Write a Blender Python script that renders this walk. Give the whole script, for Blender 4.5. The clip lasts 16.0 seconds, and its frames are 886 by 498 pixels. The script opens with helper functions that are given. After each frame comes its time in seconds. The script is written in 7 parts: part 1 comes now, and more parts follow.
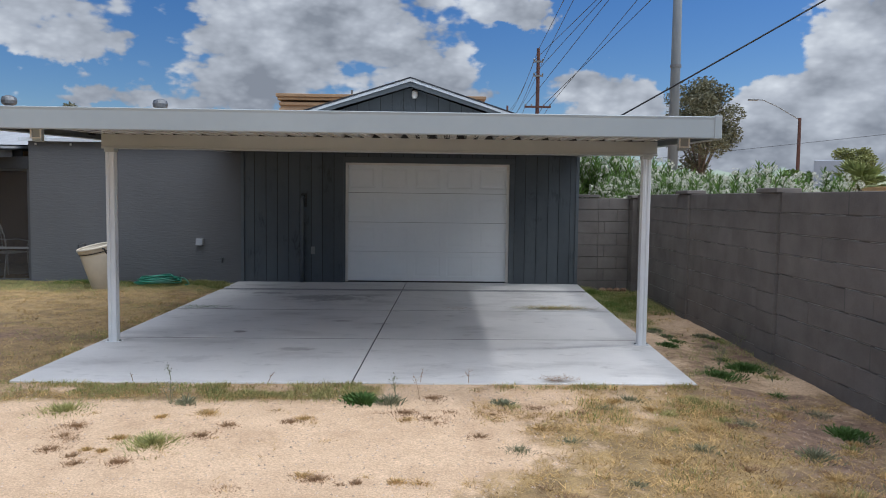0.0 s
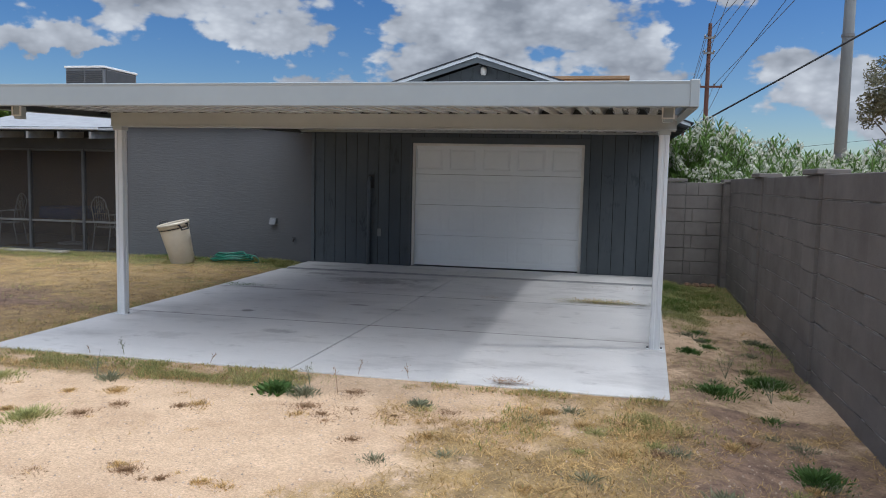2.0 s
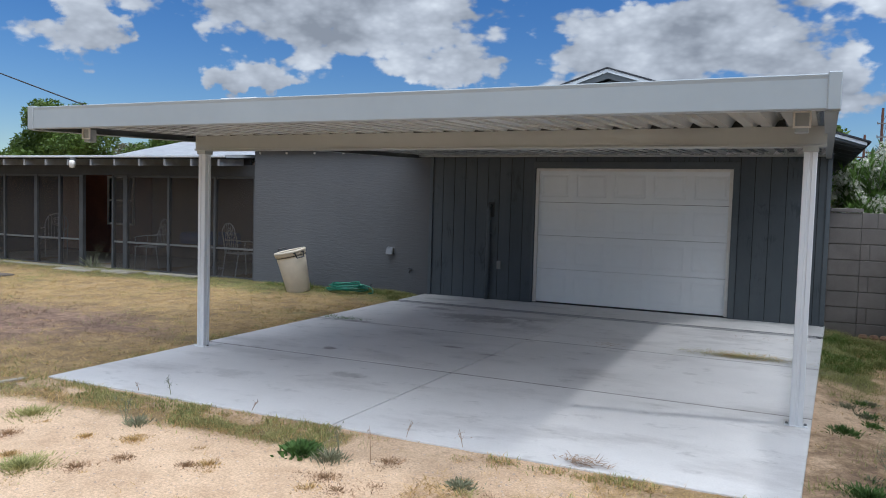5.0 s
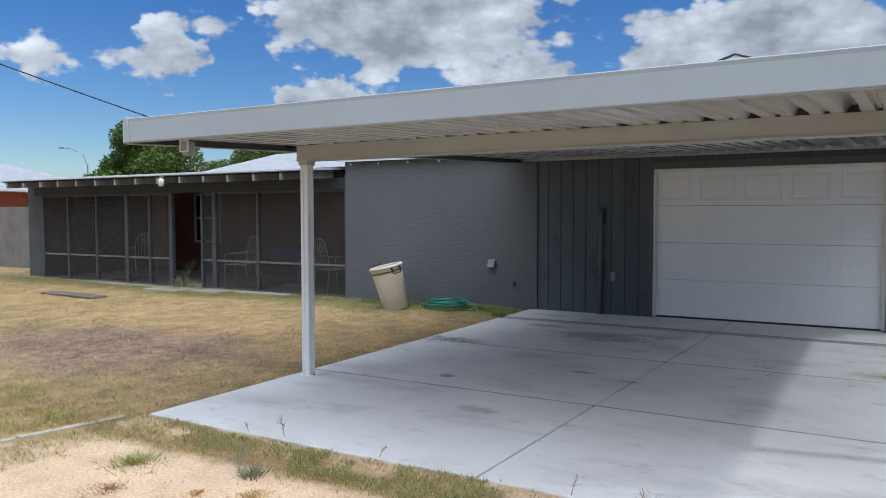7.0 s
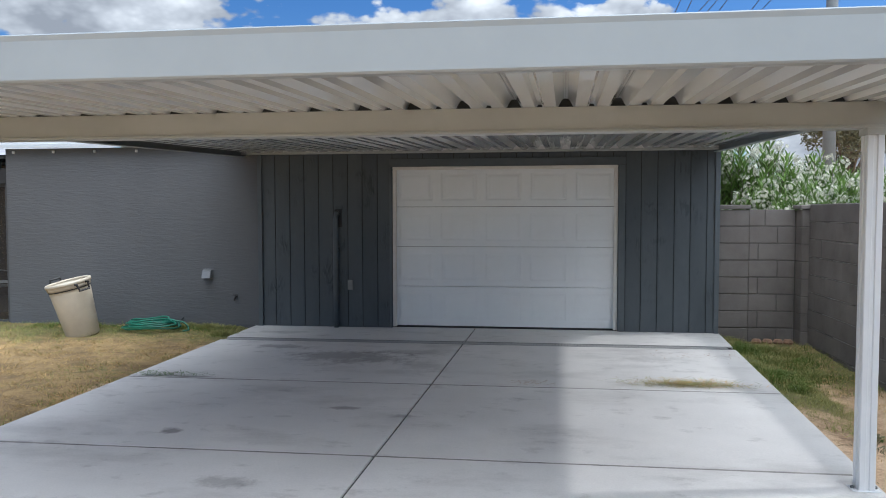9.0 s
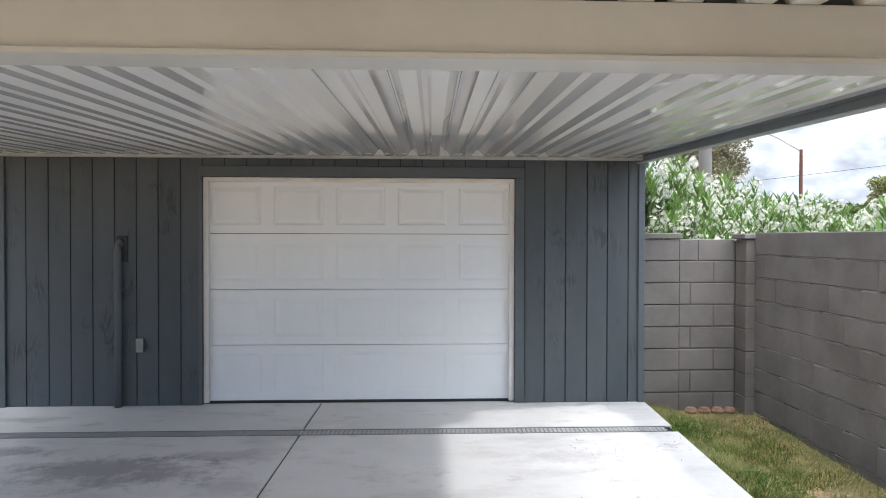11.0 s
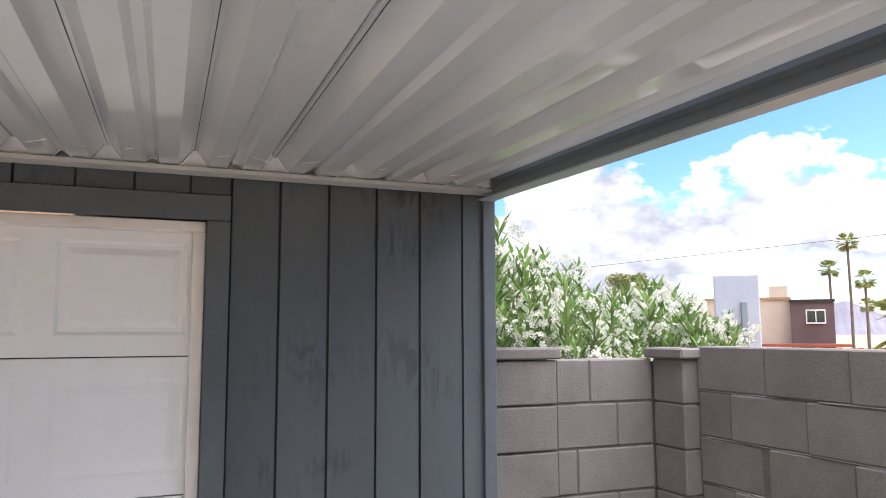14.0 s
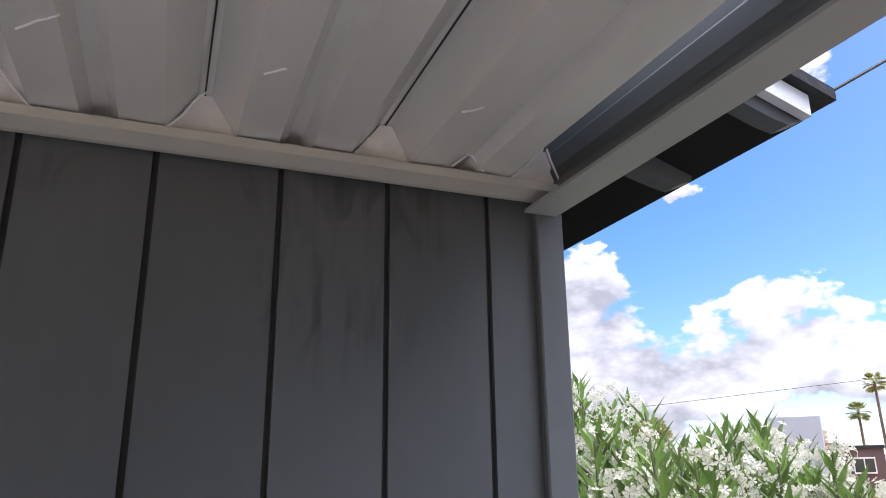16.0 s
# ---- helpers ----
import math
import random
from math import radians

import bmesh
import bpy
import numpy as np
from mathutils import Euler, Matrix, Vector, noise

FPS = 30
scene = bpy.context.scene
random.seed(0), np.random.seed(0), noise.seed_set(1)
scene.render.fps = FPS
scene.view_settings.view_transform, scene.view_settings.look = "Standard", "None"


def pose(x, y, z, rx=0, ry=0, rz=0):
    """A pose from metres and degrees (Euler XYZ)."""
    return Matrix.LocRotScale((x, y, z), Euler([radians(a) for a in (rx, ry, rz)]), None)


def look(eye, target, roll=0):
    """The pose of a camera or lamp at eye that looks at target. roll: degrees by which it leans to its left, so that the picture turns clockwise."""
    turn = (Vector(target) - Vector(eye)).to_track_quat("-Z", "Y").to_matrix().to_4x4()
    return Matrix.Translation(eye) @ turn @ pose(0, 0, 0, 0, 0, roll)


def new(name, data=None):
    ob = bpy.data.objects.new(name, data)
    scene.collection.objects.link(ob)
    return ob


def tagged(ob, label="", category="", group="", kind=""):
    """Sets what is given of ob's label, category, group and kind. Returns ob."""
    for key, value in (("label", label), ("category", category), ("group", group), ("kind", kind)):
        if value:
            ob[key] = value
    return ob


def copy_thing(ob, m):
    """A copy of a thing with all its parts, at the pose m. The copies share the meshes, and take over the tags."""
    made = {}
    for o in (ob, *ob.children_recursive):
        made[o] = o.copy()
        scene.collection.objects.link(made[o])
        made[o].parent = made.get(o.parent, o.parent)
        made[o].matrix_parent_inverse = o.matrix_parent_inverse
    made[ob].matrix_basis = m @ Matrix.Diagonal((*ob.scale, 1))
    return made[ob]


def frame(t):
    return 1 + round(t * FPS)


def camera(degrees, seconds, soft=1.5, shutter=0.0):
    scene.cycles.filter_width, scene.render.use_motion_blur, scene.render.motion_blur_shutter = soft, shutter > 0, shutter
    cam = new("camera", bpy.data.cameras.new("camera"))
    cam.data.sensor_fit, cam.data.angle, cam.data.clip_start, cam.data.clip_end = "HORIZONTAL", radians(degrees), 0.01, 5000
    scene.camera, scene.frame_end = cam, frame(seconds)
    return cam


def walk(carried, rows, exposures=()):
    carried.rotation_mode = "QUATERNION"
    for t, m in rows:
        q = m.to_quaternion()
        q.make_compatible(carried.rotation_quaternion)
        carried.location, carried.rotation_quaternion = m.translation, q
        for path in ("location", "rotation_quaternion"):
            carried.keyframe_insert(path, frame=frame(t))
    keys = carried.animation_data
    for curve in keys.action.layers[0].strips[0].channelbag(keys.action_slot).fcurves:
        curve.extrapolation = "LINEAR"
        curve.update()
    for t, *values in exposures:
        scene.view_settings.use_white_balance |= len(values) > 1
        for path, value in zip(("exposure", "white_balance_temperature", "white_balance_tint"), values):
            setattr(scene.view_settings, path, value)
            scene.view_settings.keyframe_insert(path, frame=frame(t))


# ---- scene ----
cam = camera(60.7, 16.0, 1.0)
PATH = [
    (0, (-0.107, -12.568, 1.37), (-0.048, -10.573, 1.236), 0.7),
    (0.5, (0.283, -12.387, 1.388), (0.284, -10.391, 1.265), 0.9),
    (1, (0.774, -12.238, 1.358), (0.677, -10.246, 1.21), 2.6),
    (1.5, (1.252, -12.053, 1.346), (1.043, -10.072, 1.167), 2.3),
    (2, (1.713, -11.852, 1.348), (1.296, -9.904, 1.168), 1.3),
    (2.5, (2.072, -11.659, 1.354), (1.495, -9.753, 1.175), 1.6),
    (3, (2.227, -11.488, 1.361), (1.585, -9.6, 1.211), 2.3),
    (5.5, (1.988, -10.539, 1.352), (1.076, -8.762, 1.246), 1.5),
    (6, (1.772, -10.435, 1.36), (0.785, -8.699, 1.26), 1.1),
    (6.5, (1.503, -10.335, 1.366), (0.489, -8.614, 1.265), -0.1),
    (7, (1.309, -10.179, 1.353), (0.305, -8.452, 1.259), -0.1),
    (7.5, (1.141, -9.969, 1.364), (0.239, -8.186, 1.29), 0.4),
    (8, (0.869, -9.845, 1.414), (0.221, -7.954, 1.339), -0.3),
    (8.5, (0.632, -9.61, 1.394), (0.223, -7.654, 1.3), -0.4),
    (9, (0.428, -9.156, 1.39), (0.177, -7.174, 1.291), -0.1),
    (11.3, (0.388, -6.22, 1.418), (0.609, -4.232, 1.414), 0.3),
    (11.5, (0.362, -5.942, 1.414), (0.687, -3.969, 1.428), 0.4),
    (12, (0.399, -5.314, 1.412), (0.975, -3.399, 1.451), 0.1),
    (12.5, (0.544, -4.66, 1.452), (1.228, -2.782, 1.516), 0.4),
    (13, (0.711, -4.044, 1.466), (1.447, -2.187, 1.553), -0.1),
    (13.5, (0.939, -3.458, 1.468), (1.677, -1.606, 1.623), -0.5),
    (14, (1.136, -2.858, 1.531), (1.88, -1.014, 1.75), -0.2),
    (14.5, (1.349, -2.316, 1.522), (2.093, -0.486, 1.833), -0.4),
    (15, (1.494, -1.84, 1.537), (2.222, -0.027, 1.964), -0.5),
    (15.5, (1.667, -1.456, 1.555), (2.451, 0.307, 2.084), -0.7),
    (16, (1.82, -1.157, 1.612), (2.536, 0.613, 2.206), -0.7),
]
EXPOSURES = [(0.0, 0.15, 5800, 9), (3.0, 0.24, 5800, 9), (5.5, 0.34, 5650, 8), (7.5, 0.46, 5700, 8), (9.0, 0.72, 5800, 7), (11.3, 1.66, 6000, 9), (12.5, 1.74, 6150, 11), (13.2, 1.74, 6250, 15), (14.0, 1.63, 6200, 16), (15.0, 1.49, 6150, 18), (16.0, 1.40, 6150, 19)]
walk(cam, [(t, look(eye, target, roll)) for t, eye, target, roll in PATH], EXPOSURES)

# ---- world and sun ----
SUN_TO = Vector((0.85, 0.16, 1.0)).normalized()
SKY_STRENGTH = 0.068
CLOUD_LIGHT = 0.70
SUN_STRENGTH = 0.86
# bearing, height, half width and half height of each cloud over the roofs, in degrees
CLOUDS = [
    (-58, 10.5, 4, 2.2), (-50, 11.5, 2.6, 2.8), (-39.5, 8.6, 2.6, 1.0), (-38, 14.0, 7, 4.0), (-27, 14.5, 8, 3.6), (-24.5, 9.8, 3.2, 1.3),
    (-11, 10.4, 6.0, 2.6), (-5, 14.0, 9, 3.0), (-14, 7.0, 5, 1.6), (1.5, 8.8, 4.4, 2.4), (-24, 6.3, 5, 1.0), (7.5, 14.2, 3, 1.4),
    (13.5, 8.4, 3.8, 1.9), (18, 5.0, 8, 1.8), (28, 4.2, 7, 3.0), (32, 10.0, 5.5, 3.4), (32, 15.0, 3.6, 2.4), (34, 5.5, 9, 3.0),
    (46.5, 12.0, 5.5, 3.0), (50, 6.5, 8, 2.8), (51, 30.0, 5, 4.0), (40.5, 20.5, 1.8, 1.2),
]


def build_world():
    w = bpy.data.worlds.new("world")
    scene.world = w
    w.use_nodes = True
    nt = w.node_tree
    nt.nodes.clear()
    N, L = nt.nodes.new, nt.links.new

    def math_node(op, a, b=None, c=None, clamp=False):
        n = N("ShaderNodeMath")
        n.operation, n.use_clamp = op, clamp
        for k, v in enumerate((a, b, c)):
            if v is None:
                continue
            if isinstance(v, (int, float)):
                n.inputs[k].default_value = v
            else:
                L(v, n.inputs[k])
        return n.outputs[0]

    sky = N("ShaderNodeTexSky")
    sky.sky_type, sky.sun_disc = "NISHITA", False
    sky.sun_elevation, sky.sun_rotation = math.asin(SUN_TO.z), math.atan2(SUN_TO.x, SUN_TO.y)
    sky.air_density, sky.dust_density, sky.ozone_density = 1.0, 0.4, 3.0
    tint = N("ShaderNodeHueSaturation")
    tint.inputs["Saturation"].default_value = 1.32
    tint.inputs["Hue"].default_value = 0.511
    tint.inputs["Value"].default_value = 1.05
    L(sky.outputs[0], tint.inputs["Color"])
    skybg = N("ShaderNodeBackground")
    skybg.inputs[1].default_value = SKY_STRENGTH
    L(tint.outputs[0], skybg.inputs[0])

    co = N("ShaderNodeTexCoord")

    def cloud_noise(shift, scale, detail, seed):
        m = N("ShaderNodeMapping")
        m.inputs["Location"].default_value = (seed, seed * 0.7, shift)
        m.inputs["Scale"].default_value = (1.0, 1.0, 2.4)
        L(co.outputs["Generated"], m.inputs[0])
        n = N("ShaderNodeTexNoise")
        n.inputs["Scale"].default_value, n.inputs["Detail"].default_value = scale, detail
        n.inputs["Roughness"].default_value = 0.52
        L(m.outputs[0], n.inputs["Vector"])
        return n.outputs["Fac"]

    # bearing (from +y towards +x) and height above the horizon, in degrees, with ragged edges
    sep = N("ShaderNodeSeparateXYZ")
    L(co.outputs["Generated"], sep.inputs[0])
    bearing = math_node("MULTIPLY", math_node("ARCTAN2", sep.outputs[0], sep.outputs[1]), 57.2958)
    rise = math_node("MULTIPLY", math_node("ARCSINE", sep.outputs[2]), 57.2958)
    flat = N("ShaderNodeCombineXYZ")
    L(bearing, flat.inputs[0])
    L(rise, flat.inputs[1])
    ragged = N("ShaderNodeTexNoise")
    ragged.inputs["Scale"].default_value, ragged.inputs["Detail"].default_value, ragged.inputs["Roughness"].default_value = 0.30, 7.0, 0.58
    L(flat.outputs[0], ragged.inputs["Vector"])
    off = N("ShaderNodeVectorMath")
    off.operation = "MULTIPLY_ADD"
    L(ragged.outputs["Color"], off.inputs[0])
    off.inputs[1].default_value, off.inputs[2].default_value = (7.5, 4.4, 0.0), (-3.75, -2.2, 0.0)
    bent = N("ShaderNodeVectorMath")
    L(flat.outputs[0], bent.inputs[0])
    L(off.outputs[0], bent.inputs[1])
    total, lift = 0.0, 0.0
    for at, up, wide, tall in CLOUDS:
        m = N("ShaderNodeMapping")
        m.vector_type = "TEXTURE"
        m.inputs["Location"].default_value, m.inputs["Scale"].default_value = (at, up, 0), (wide, tall, 1)
        L(bent.outputs[0], m.inputs[0])
        sq = N("ShaderNodeVectorMath")
        sq.operation = "DOT_PRODUCT"
        L(m.outputs[0], sq.inputs[0])
        L(m.outputs[0], sq.inputs[1])
        g = math_node("POWER", 0.50, sq.outputs["Value"])
        part_of = N("ShaderNodeSeparateXYZ")
        L(m.outputs[0], part_of.inputs[0])
        total = math_node("ADD", g, total)
        lift = math_node("ADD", math_node("MULTIPLY", g, part_of.outputs[1]), lift)
    # elsewhere the same broken cumulus goes on all round
    big = cloud_noise(0.0, 3.5, 9, 4.3)
    side = N("ShaderNodeMapRange")
    side.interpolation_type = "SMOOTHSTEP"
    side.inputs["From Min"].default_value, side.inputs["From Max"].default_value = 60.0, 80.0
    L(math_node("ABSOLUTE", math_node("ADD", bearing, 4.0)), side.inputs["Value"])
    above = N("ShaderNodeMapRange")
    above.interpolation_type = "SMOOTHSTEP"
    above.inputs["From Min"].default_value, above.inputs["From Max"].default_value = 33.0, 45.0
    L(rise, above.inputs["Value"])
    away = math_node("MAXIMUM", side.outputs[0], above.outputs[0])
    mv = N("ShaderNodeMapping")
    mv.inputs["Scale"].default_value = (1.0, 1.0, 1.6)
    L(co.outputs["Generated"], mv.inputs[0])
    puff = N("ShaderNodeTexVoronoi")
    puff.feature, puff.inputs["Scale"].default_value = "SMOOTH_F1", 15.0
    puff.inputs["Detail"].default_value, puff.inputs["Roughness"].default_value, puff.inputs["Smoothness"].default_value = 3.0, 0.6, 0.5
    L(mv.outputs[0], puff.inputs["Vector"])
    billow = math_node("SUBTRACT", 0.50, puff.outputs["Distance"])
    # thicker, brighter cloud added towards the sun and unseen -y side, lighting the carport
    dot = N("ShaderNodeVectorMath")
    dot.operation = "DOT_PRODUCT"
    L(co.outputs["Generated"], dot.inputs[0])
    dot.inputs[1].default_value = (SUN_TO * 0.35 + Vector((0, -0.30, 0.60))).normalized()
    veil = dot.outputs["Value"]
    thick = math_node("MULTIPLY", math_node("SUBTRACT", veil, 0.55, clamp=True), 3.0)
    wild = math_node("MULTIPLY", math_node("ADD", math_node("MULTIPLY", math_node("SUBTRACT", big, 0.36), 4.8), thick), away)
    wisp = cloud_noise(0.4, 16.0, 8, 2.1)
    fray = math_node("ADD", math_node("MULTIPLY", billow, 0.45), math_node("MULTIPLY", math_node("SUBTRACT", wisp, 0.5), 1.1))
    dens = math_node("ADD", math_node("ADD", total, wild), fray)
    cover = N("ShaderNodeMapRange")
    cover.interpolation_type = "SMOOTHSTEP"
    cover.inputs["From Min"].default_value, cover.inputs["From Max"].default_value = 0.44, 0.66
    L(dens, cover.inputs["Value"])
    # sunlit crowns and thin edges are white, the deep undersides grey
    height = math_node("TANH", math_node("DIVIDE", lift, math_node("ADD", total, 0.25)))
    deep = math_node("MULTIPLY", math_node("SUBTRACT", total, 0.75, clamp=True), -0.20)
    lumps = math_node("ADD", math_node("MULTIPLY", billow, 0.75), math_node("MULTIPLY", math_node("SUBTRACT", cloud_noise(0.3, 9.0, 7, 7.7), 0.5), 1.9))
    shade = math_node("ADD", math_node("ADD", math_node("MULTIPLY", height, 0.26), lumps), math_node("ADD", deep, math_node("MULTIPLY_ADD", away, 0.30, 0.56)))
    ramp = N("ShaderNodeValToRGB")
    ramp.color_ramp.elements[0].position, ramp.color_ramp.elements[0].color = 0.0, (0.32, 0.335, 0.365, 1)
    ramp.color_ramp.elements[1].position, ramp.color_ramp.elements[1].color = 0.85, (0.99, 0.985, 0.97, 1)
    mid = ramp.color_ramp.elements.new(0.42)
    mid.color = (0.60, 0.61, 0.635, 1)
    L(math_node("MULTIPLY_ADD", shade, 0.66, 0.28), ramp.inputs[0])
    cbg = N("ShaderNodeBackground")
    over = N("ShaderNodeMapRange")
    over.interpolation_type = "SMOOTHSTEP"
    over.inputs["From Min"].default_value, over.inputs["From Max"].default_value = 0.45, 1.0
    over.inputs["To Min"].default_value, over.inputs["To Max"].default_value = CLOUD_LIGHT, CLOUD_LIGHT * 5.2
    L(veil, over.inputs["Value"])
    L(over.outputs[0], cbg.inputs[1])
    L(ramp.outputs[0], cbg.inputs[0])
    mix = N("ShaderNodeMixShader")
    L(cover.outputs[0], mix.inputs[0])
    L(skybg.outputs[0], mix.inputs[1])
    L(cbg.outputs[0], mix.inputs[2])
    out = N("ShaderNodeOutputWorld")
    L(mix.outputs[0], out.inputs[0])


build_world()
sun_data = bpy.data.lights.new("sun", "SUN")
sun_data.energy, sun_data.angle, sun_data.color = SUN_STRENGTH, radians(2.6), (1.0, 0.95, 0.88)
sun = new("sun", sun_data)
sun.matrix_world = look(SUN_TO * 60, (0, 0, 0))

# ---- materials ----


def surface(name, col, rough=0.7, col2=None, scale=3.0, fine=40.0, fine_amt=0.12, bump=0.0, bump_scale=60.0, metal=0.0, piece=0.0, stretch=(1, 1, 1), spec=0.5, island=0.0, world_space=False):
    """A worn surface: a broad blotch between two colours, a fine grain, a relief, and a change from piece to piece."""
    m = bpy.data.materials.new(name)
    m.use_nodes = True
    nt = m.node_tree
    N, L = nt.nodes.new, nt.links.new
    b = nt.nodes["Principled BSDF"]
    b.inputs["Roughness"].default_value, b.inputs["Metallic"].default_value = rough, metal
    b.inputs["Specular IOR Level"].default_value = spec
    mp = N("ShaderNodeMapping")
    mp.inputs["Scale"].default_value = stretch
    if world_space:
        L(N("ShaderNodeNewGeometry").outputs["Position"], mp.inputs[0])
    else:
        L(N("ShaderNodeTexCoord").outputs["Object"], mp.inputs[0])
    n1 = N("ShaderNodeTexNoise")
    n1.inputs["Scale"].default_value, n1.inputs["Detail"].default_value = scale, 5
    n1.inputs["Roughness"].default_value = 0.62
    L(mp.outputs[0], n1.inputs["Vector"])
    n2 = N("ShaderNodeTexNoise")
    n2.inputs["Scale"].default_value, n2.inputs["Detail"].default_value = fine, 4
    L(mp.outputs[0], n2.inputs["Vector"])
    mr = N("ShaderNodeMapRange")
    mr.inputs["From Min"].default_value, mr.inputs["From Max"].default_value = 0.32, 0.68
    L(n1.outputs["Fac"], mr.inputs["Value"])
    mix = N("ShaderNodeMix")
    mix.data_type = "RGBA"
    c2 = col2 or tuple(c * 0.78 for c in col)
    mix.inputs["A"].default_value, mix.inputs["B"].default_value = (*col, 1), (*c2, 1)
    L(mr.outputs[0], mix.inputs["Factor"])
    hsv = N("ShaderNodeHueSaturation")
    L(mix.outputs["Result"], hsv.inputs["Color"])
    val = N("ShaderNodeMath")
    val.operation = "MULTIPLY_ADD"
    L(n2.outputs["Fac"], val.inputs[0])
    val.inputs[1].default_value, val.inputs[2].default_value = 2 * fine_amt, 1 - fine_amt
    last = val.outputs[0]
    for amt, kind in ((piece, "object"), (island, "island")):
        if not amt:
            continue
        src = N("ShaderNodeObjectInfo").outputs["Random"] if kind == "object" else N("ShaderNodeNewGeometry").outputs["Random Per Island"]
        a = N("ShaderNodeMath")
        a.operation = "MULTIPLY_ADD"
        L(src, a.inputs[0])
        a.inputs[1].default_value, a.inputs[2].default_value = 2 * amt, 1 - amt
        p = N("ShaderNodeMath")
        p.operation = "MULTIPLY"
        L(last, p.inputs[0])
        L(a.outputs[0], p.inputs[1])
        last = p.outputs[0]
    L(last, hsv.inputs["Value"])
    L(hsv.outputs[0], b.inputs["Base Color"])
    if bump:
        n3 = N("ShaderNodeTexNoise")
        n3.inputs["Scale"].default_value, n3.inputs["Detail"].default_value = bump_scale, 6
        L(mp.outputs[0], n3.inputs["Vector"])
        bp = N("ShaderNodeBump")
        bp.inputs["Strength"].default_value, bp.inputs["Distance"].default_value = bump, 0.01
        L(n3.outputs["Fac"], bp.inputs["Height"])
        L(bp.outputs[0], b.inputs["Normal"])
    return m


def board_paint(name, col, col2):
    """Blue-grey paint over rough plywood: long vertical grain with cathedral figures worn through."""
    m = surface(name, col, 0.68, col2, scale=1.6, fine=30, fine_amt=0.06, bump=0.0, piece=0.07, stretch=(1, 1, 0.35), spec=0.22, world_space=True)
    nt = m.node_tree
    N, L = nt.nodes.new, nt.links.new
    b = nt.nodes["Principled BSDF"]
    geo = N("ShaderNodeNewGeometry")
    mp = N("ShaderNodeMapping")
    mp.inputs["Scale"].default_value = (6, 6, 1.9)
    L(geo.outputs["Position"], mp.inputs[0])
    warp = N("ShaderNodeTexNoise")
    warp.inputs["Scale"].default_value, warp.inputs["Detail"].default_value = 1.3, 3
    L(mp.outputs[0], warp.inputs["Vector"])
    wav = N("ShaderNodeMath")
    wav.operation = "MULTIPLY"
    L(warp.outputs["Fac"], wav.inputs[0])
    wav.inputs[1].default_value = 44.0
    sn = N("ShaderNodeMath")
    sn.operation = "SINE"
    L(wav.outputs[0], sn.inputs[0])
    patch = N("ShaderNodeTexNoise")
    patch.inputs["Scale"].default_value, patch.inputs["Detail"].default_value = 2.6, 2
    L(geo.outputs["Position"], patch.inputs["Vector"])
    pm = N("ShaderNodeMapRange")
    pm.inputs["From Min"].default_value, pm.inputs["From Max"].default_value = 0.54, 0.70
    L(patch.outputs["Fac"], pm.inputs["Value"])
    grain = N("ShaderNodeMath")
    grain.operation = "MULTIPLY"
    L(sn.outputs[0], grain.inputs[0])
    L(pm.outputs[0], grain.inputs[1])
    bp = N("ShaderNodeBump")
    bp.inputs["Strength"].default_value, bp.inputs["Distance"].default_value = 0.35, 0.004
    L(grain.outputs[0], bp.inputs["Height"])
    L(bp.outputs[0], b.inputs["Normal"])
    hsv = nt.nodes["Hue/Saturation/Value"]
    dark = N("ShaderNodeMix")
    dark.data_type, dark.blend_type = "RGBA", "MULTIPLY"
    L(hsv.outputs[0], dark.inputs["A"])
    dark.inputs["B"].default_value = (0.38, 0.40, 0.42, 1)
    gm = N("ShaderNodeMapRange")
    gm.inputs["From Min"].default_value, gm.inputs["From Max"].default_value = 0.1, 1.0
    gm.inputs["To Max"].default_value = 0.55
    L(grain.outputs[0], gm.inputs["Value"])
    L(gm.outputs[0], dark.inputs["Factor"])
    # fine checks in the veneer, where the paint has worn
    m2 = N("ShaderNodeMapping")
    m2.inputs["Scale"].default_value = (55, 55, 3.5)
    L(geo.outputs["Position"], m2.inputs[0])
    st = N("ShaderNodeTexNoise")
    st.inputs["Scale"].default_value, st.inputs["Detail"].default_value = 1.0, 5
    L(m2.outputs[0], st.inputs["Vector"])
    sm = N("ShaderNodeMapRange")
    sm.inputs["From Min"].default_value, sm.inputs["From Max"].default_value, sm.inputs["To Max"].default_value = 0.50, 0.66, 0.45
    L(st.outputs["Fac"], sm.inputs["Value"])
    both = N("ShaderNodeMath")
    both.operation = "MULTIPLY"
    L(sm.outputs[0], both.inputs[0])
    L(pm.outputs[0], both.inputs[1])
    worn = N("ShaderNodeMix")
    worn.data_type, worn.blend_type = "RGBA", "MULTIPLY"
    L(dark.outputs["Result"], worn.inputs["A"])
    worn.inputs["B"].default_value = (0.34, 0.35, 0.36, 1)
    L(both.outputs[0], worn.inputs["Factor"])
    L(worn.outputs["Result"], b.inputs["Base Color"])
    return m


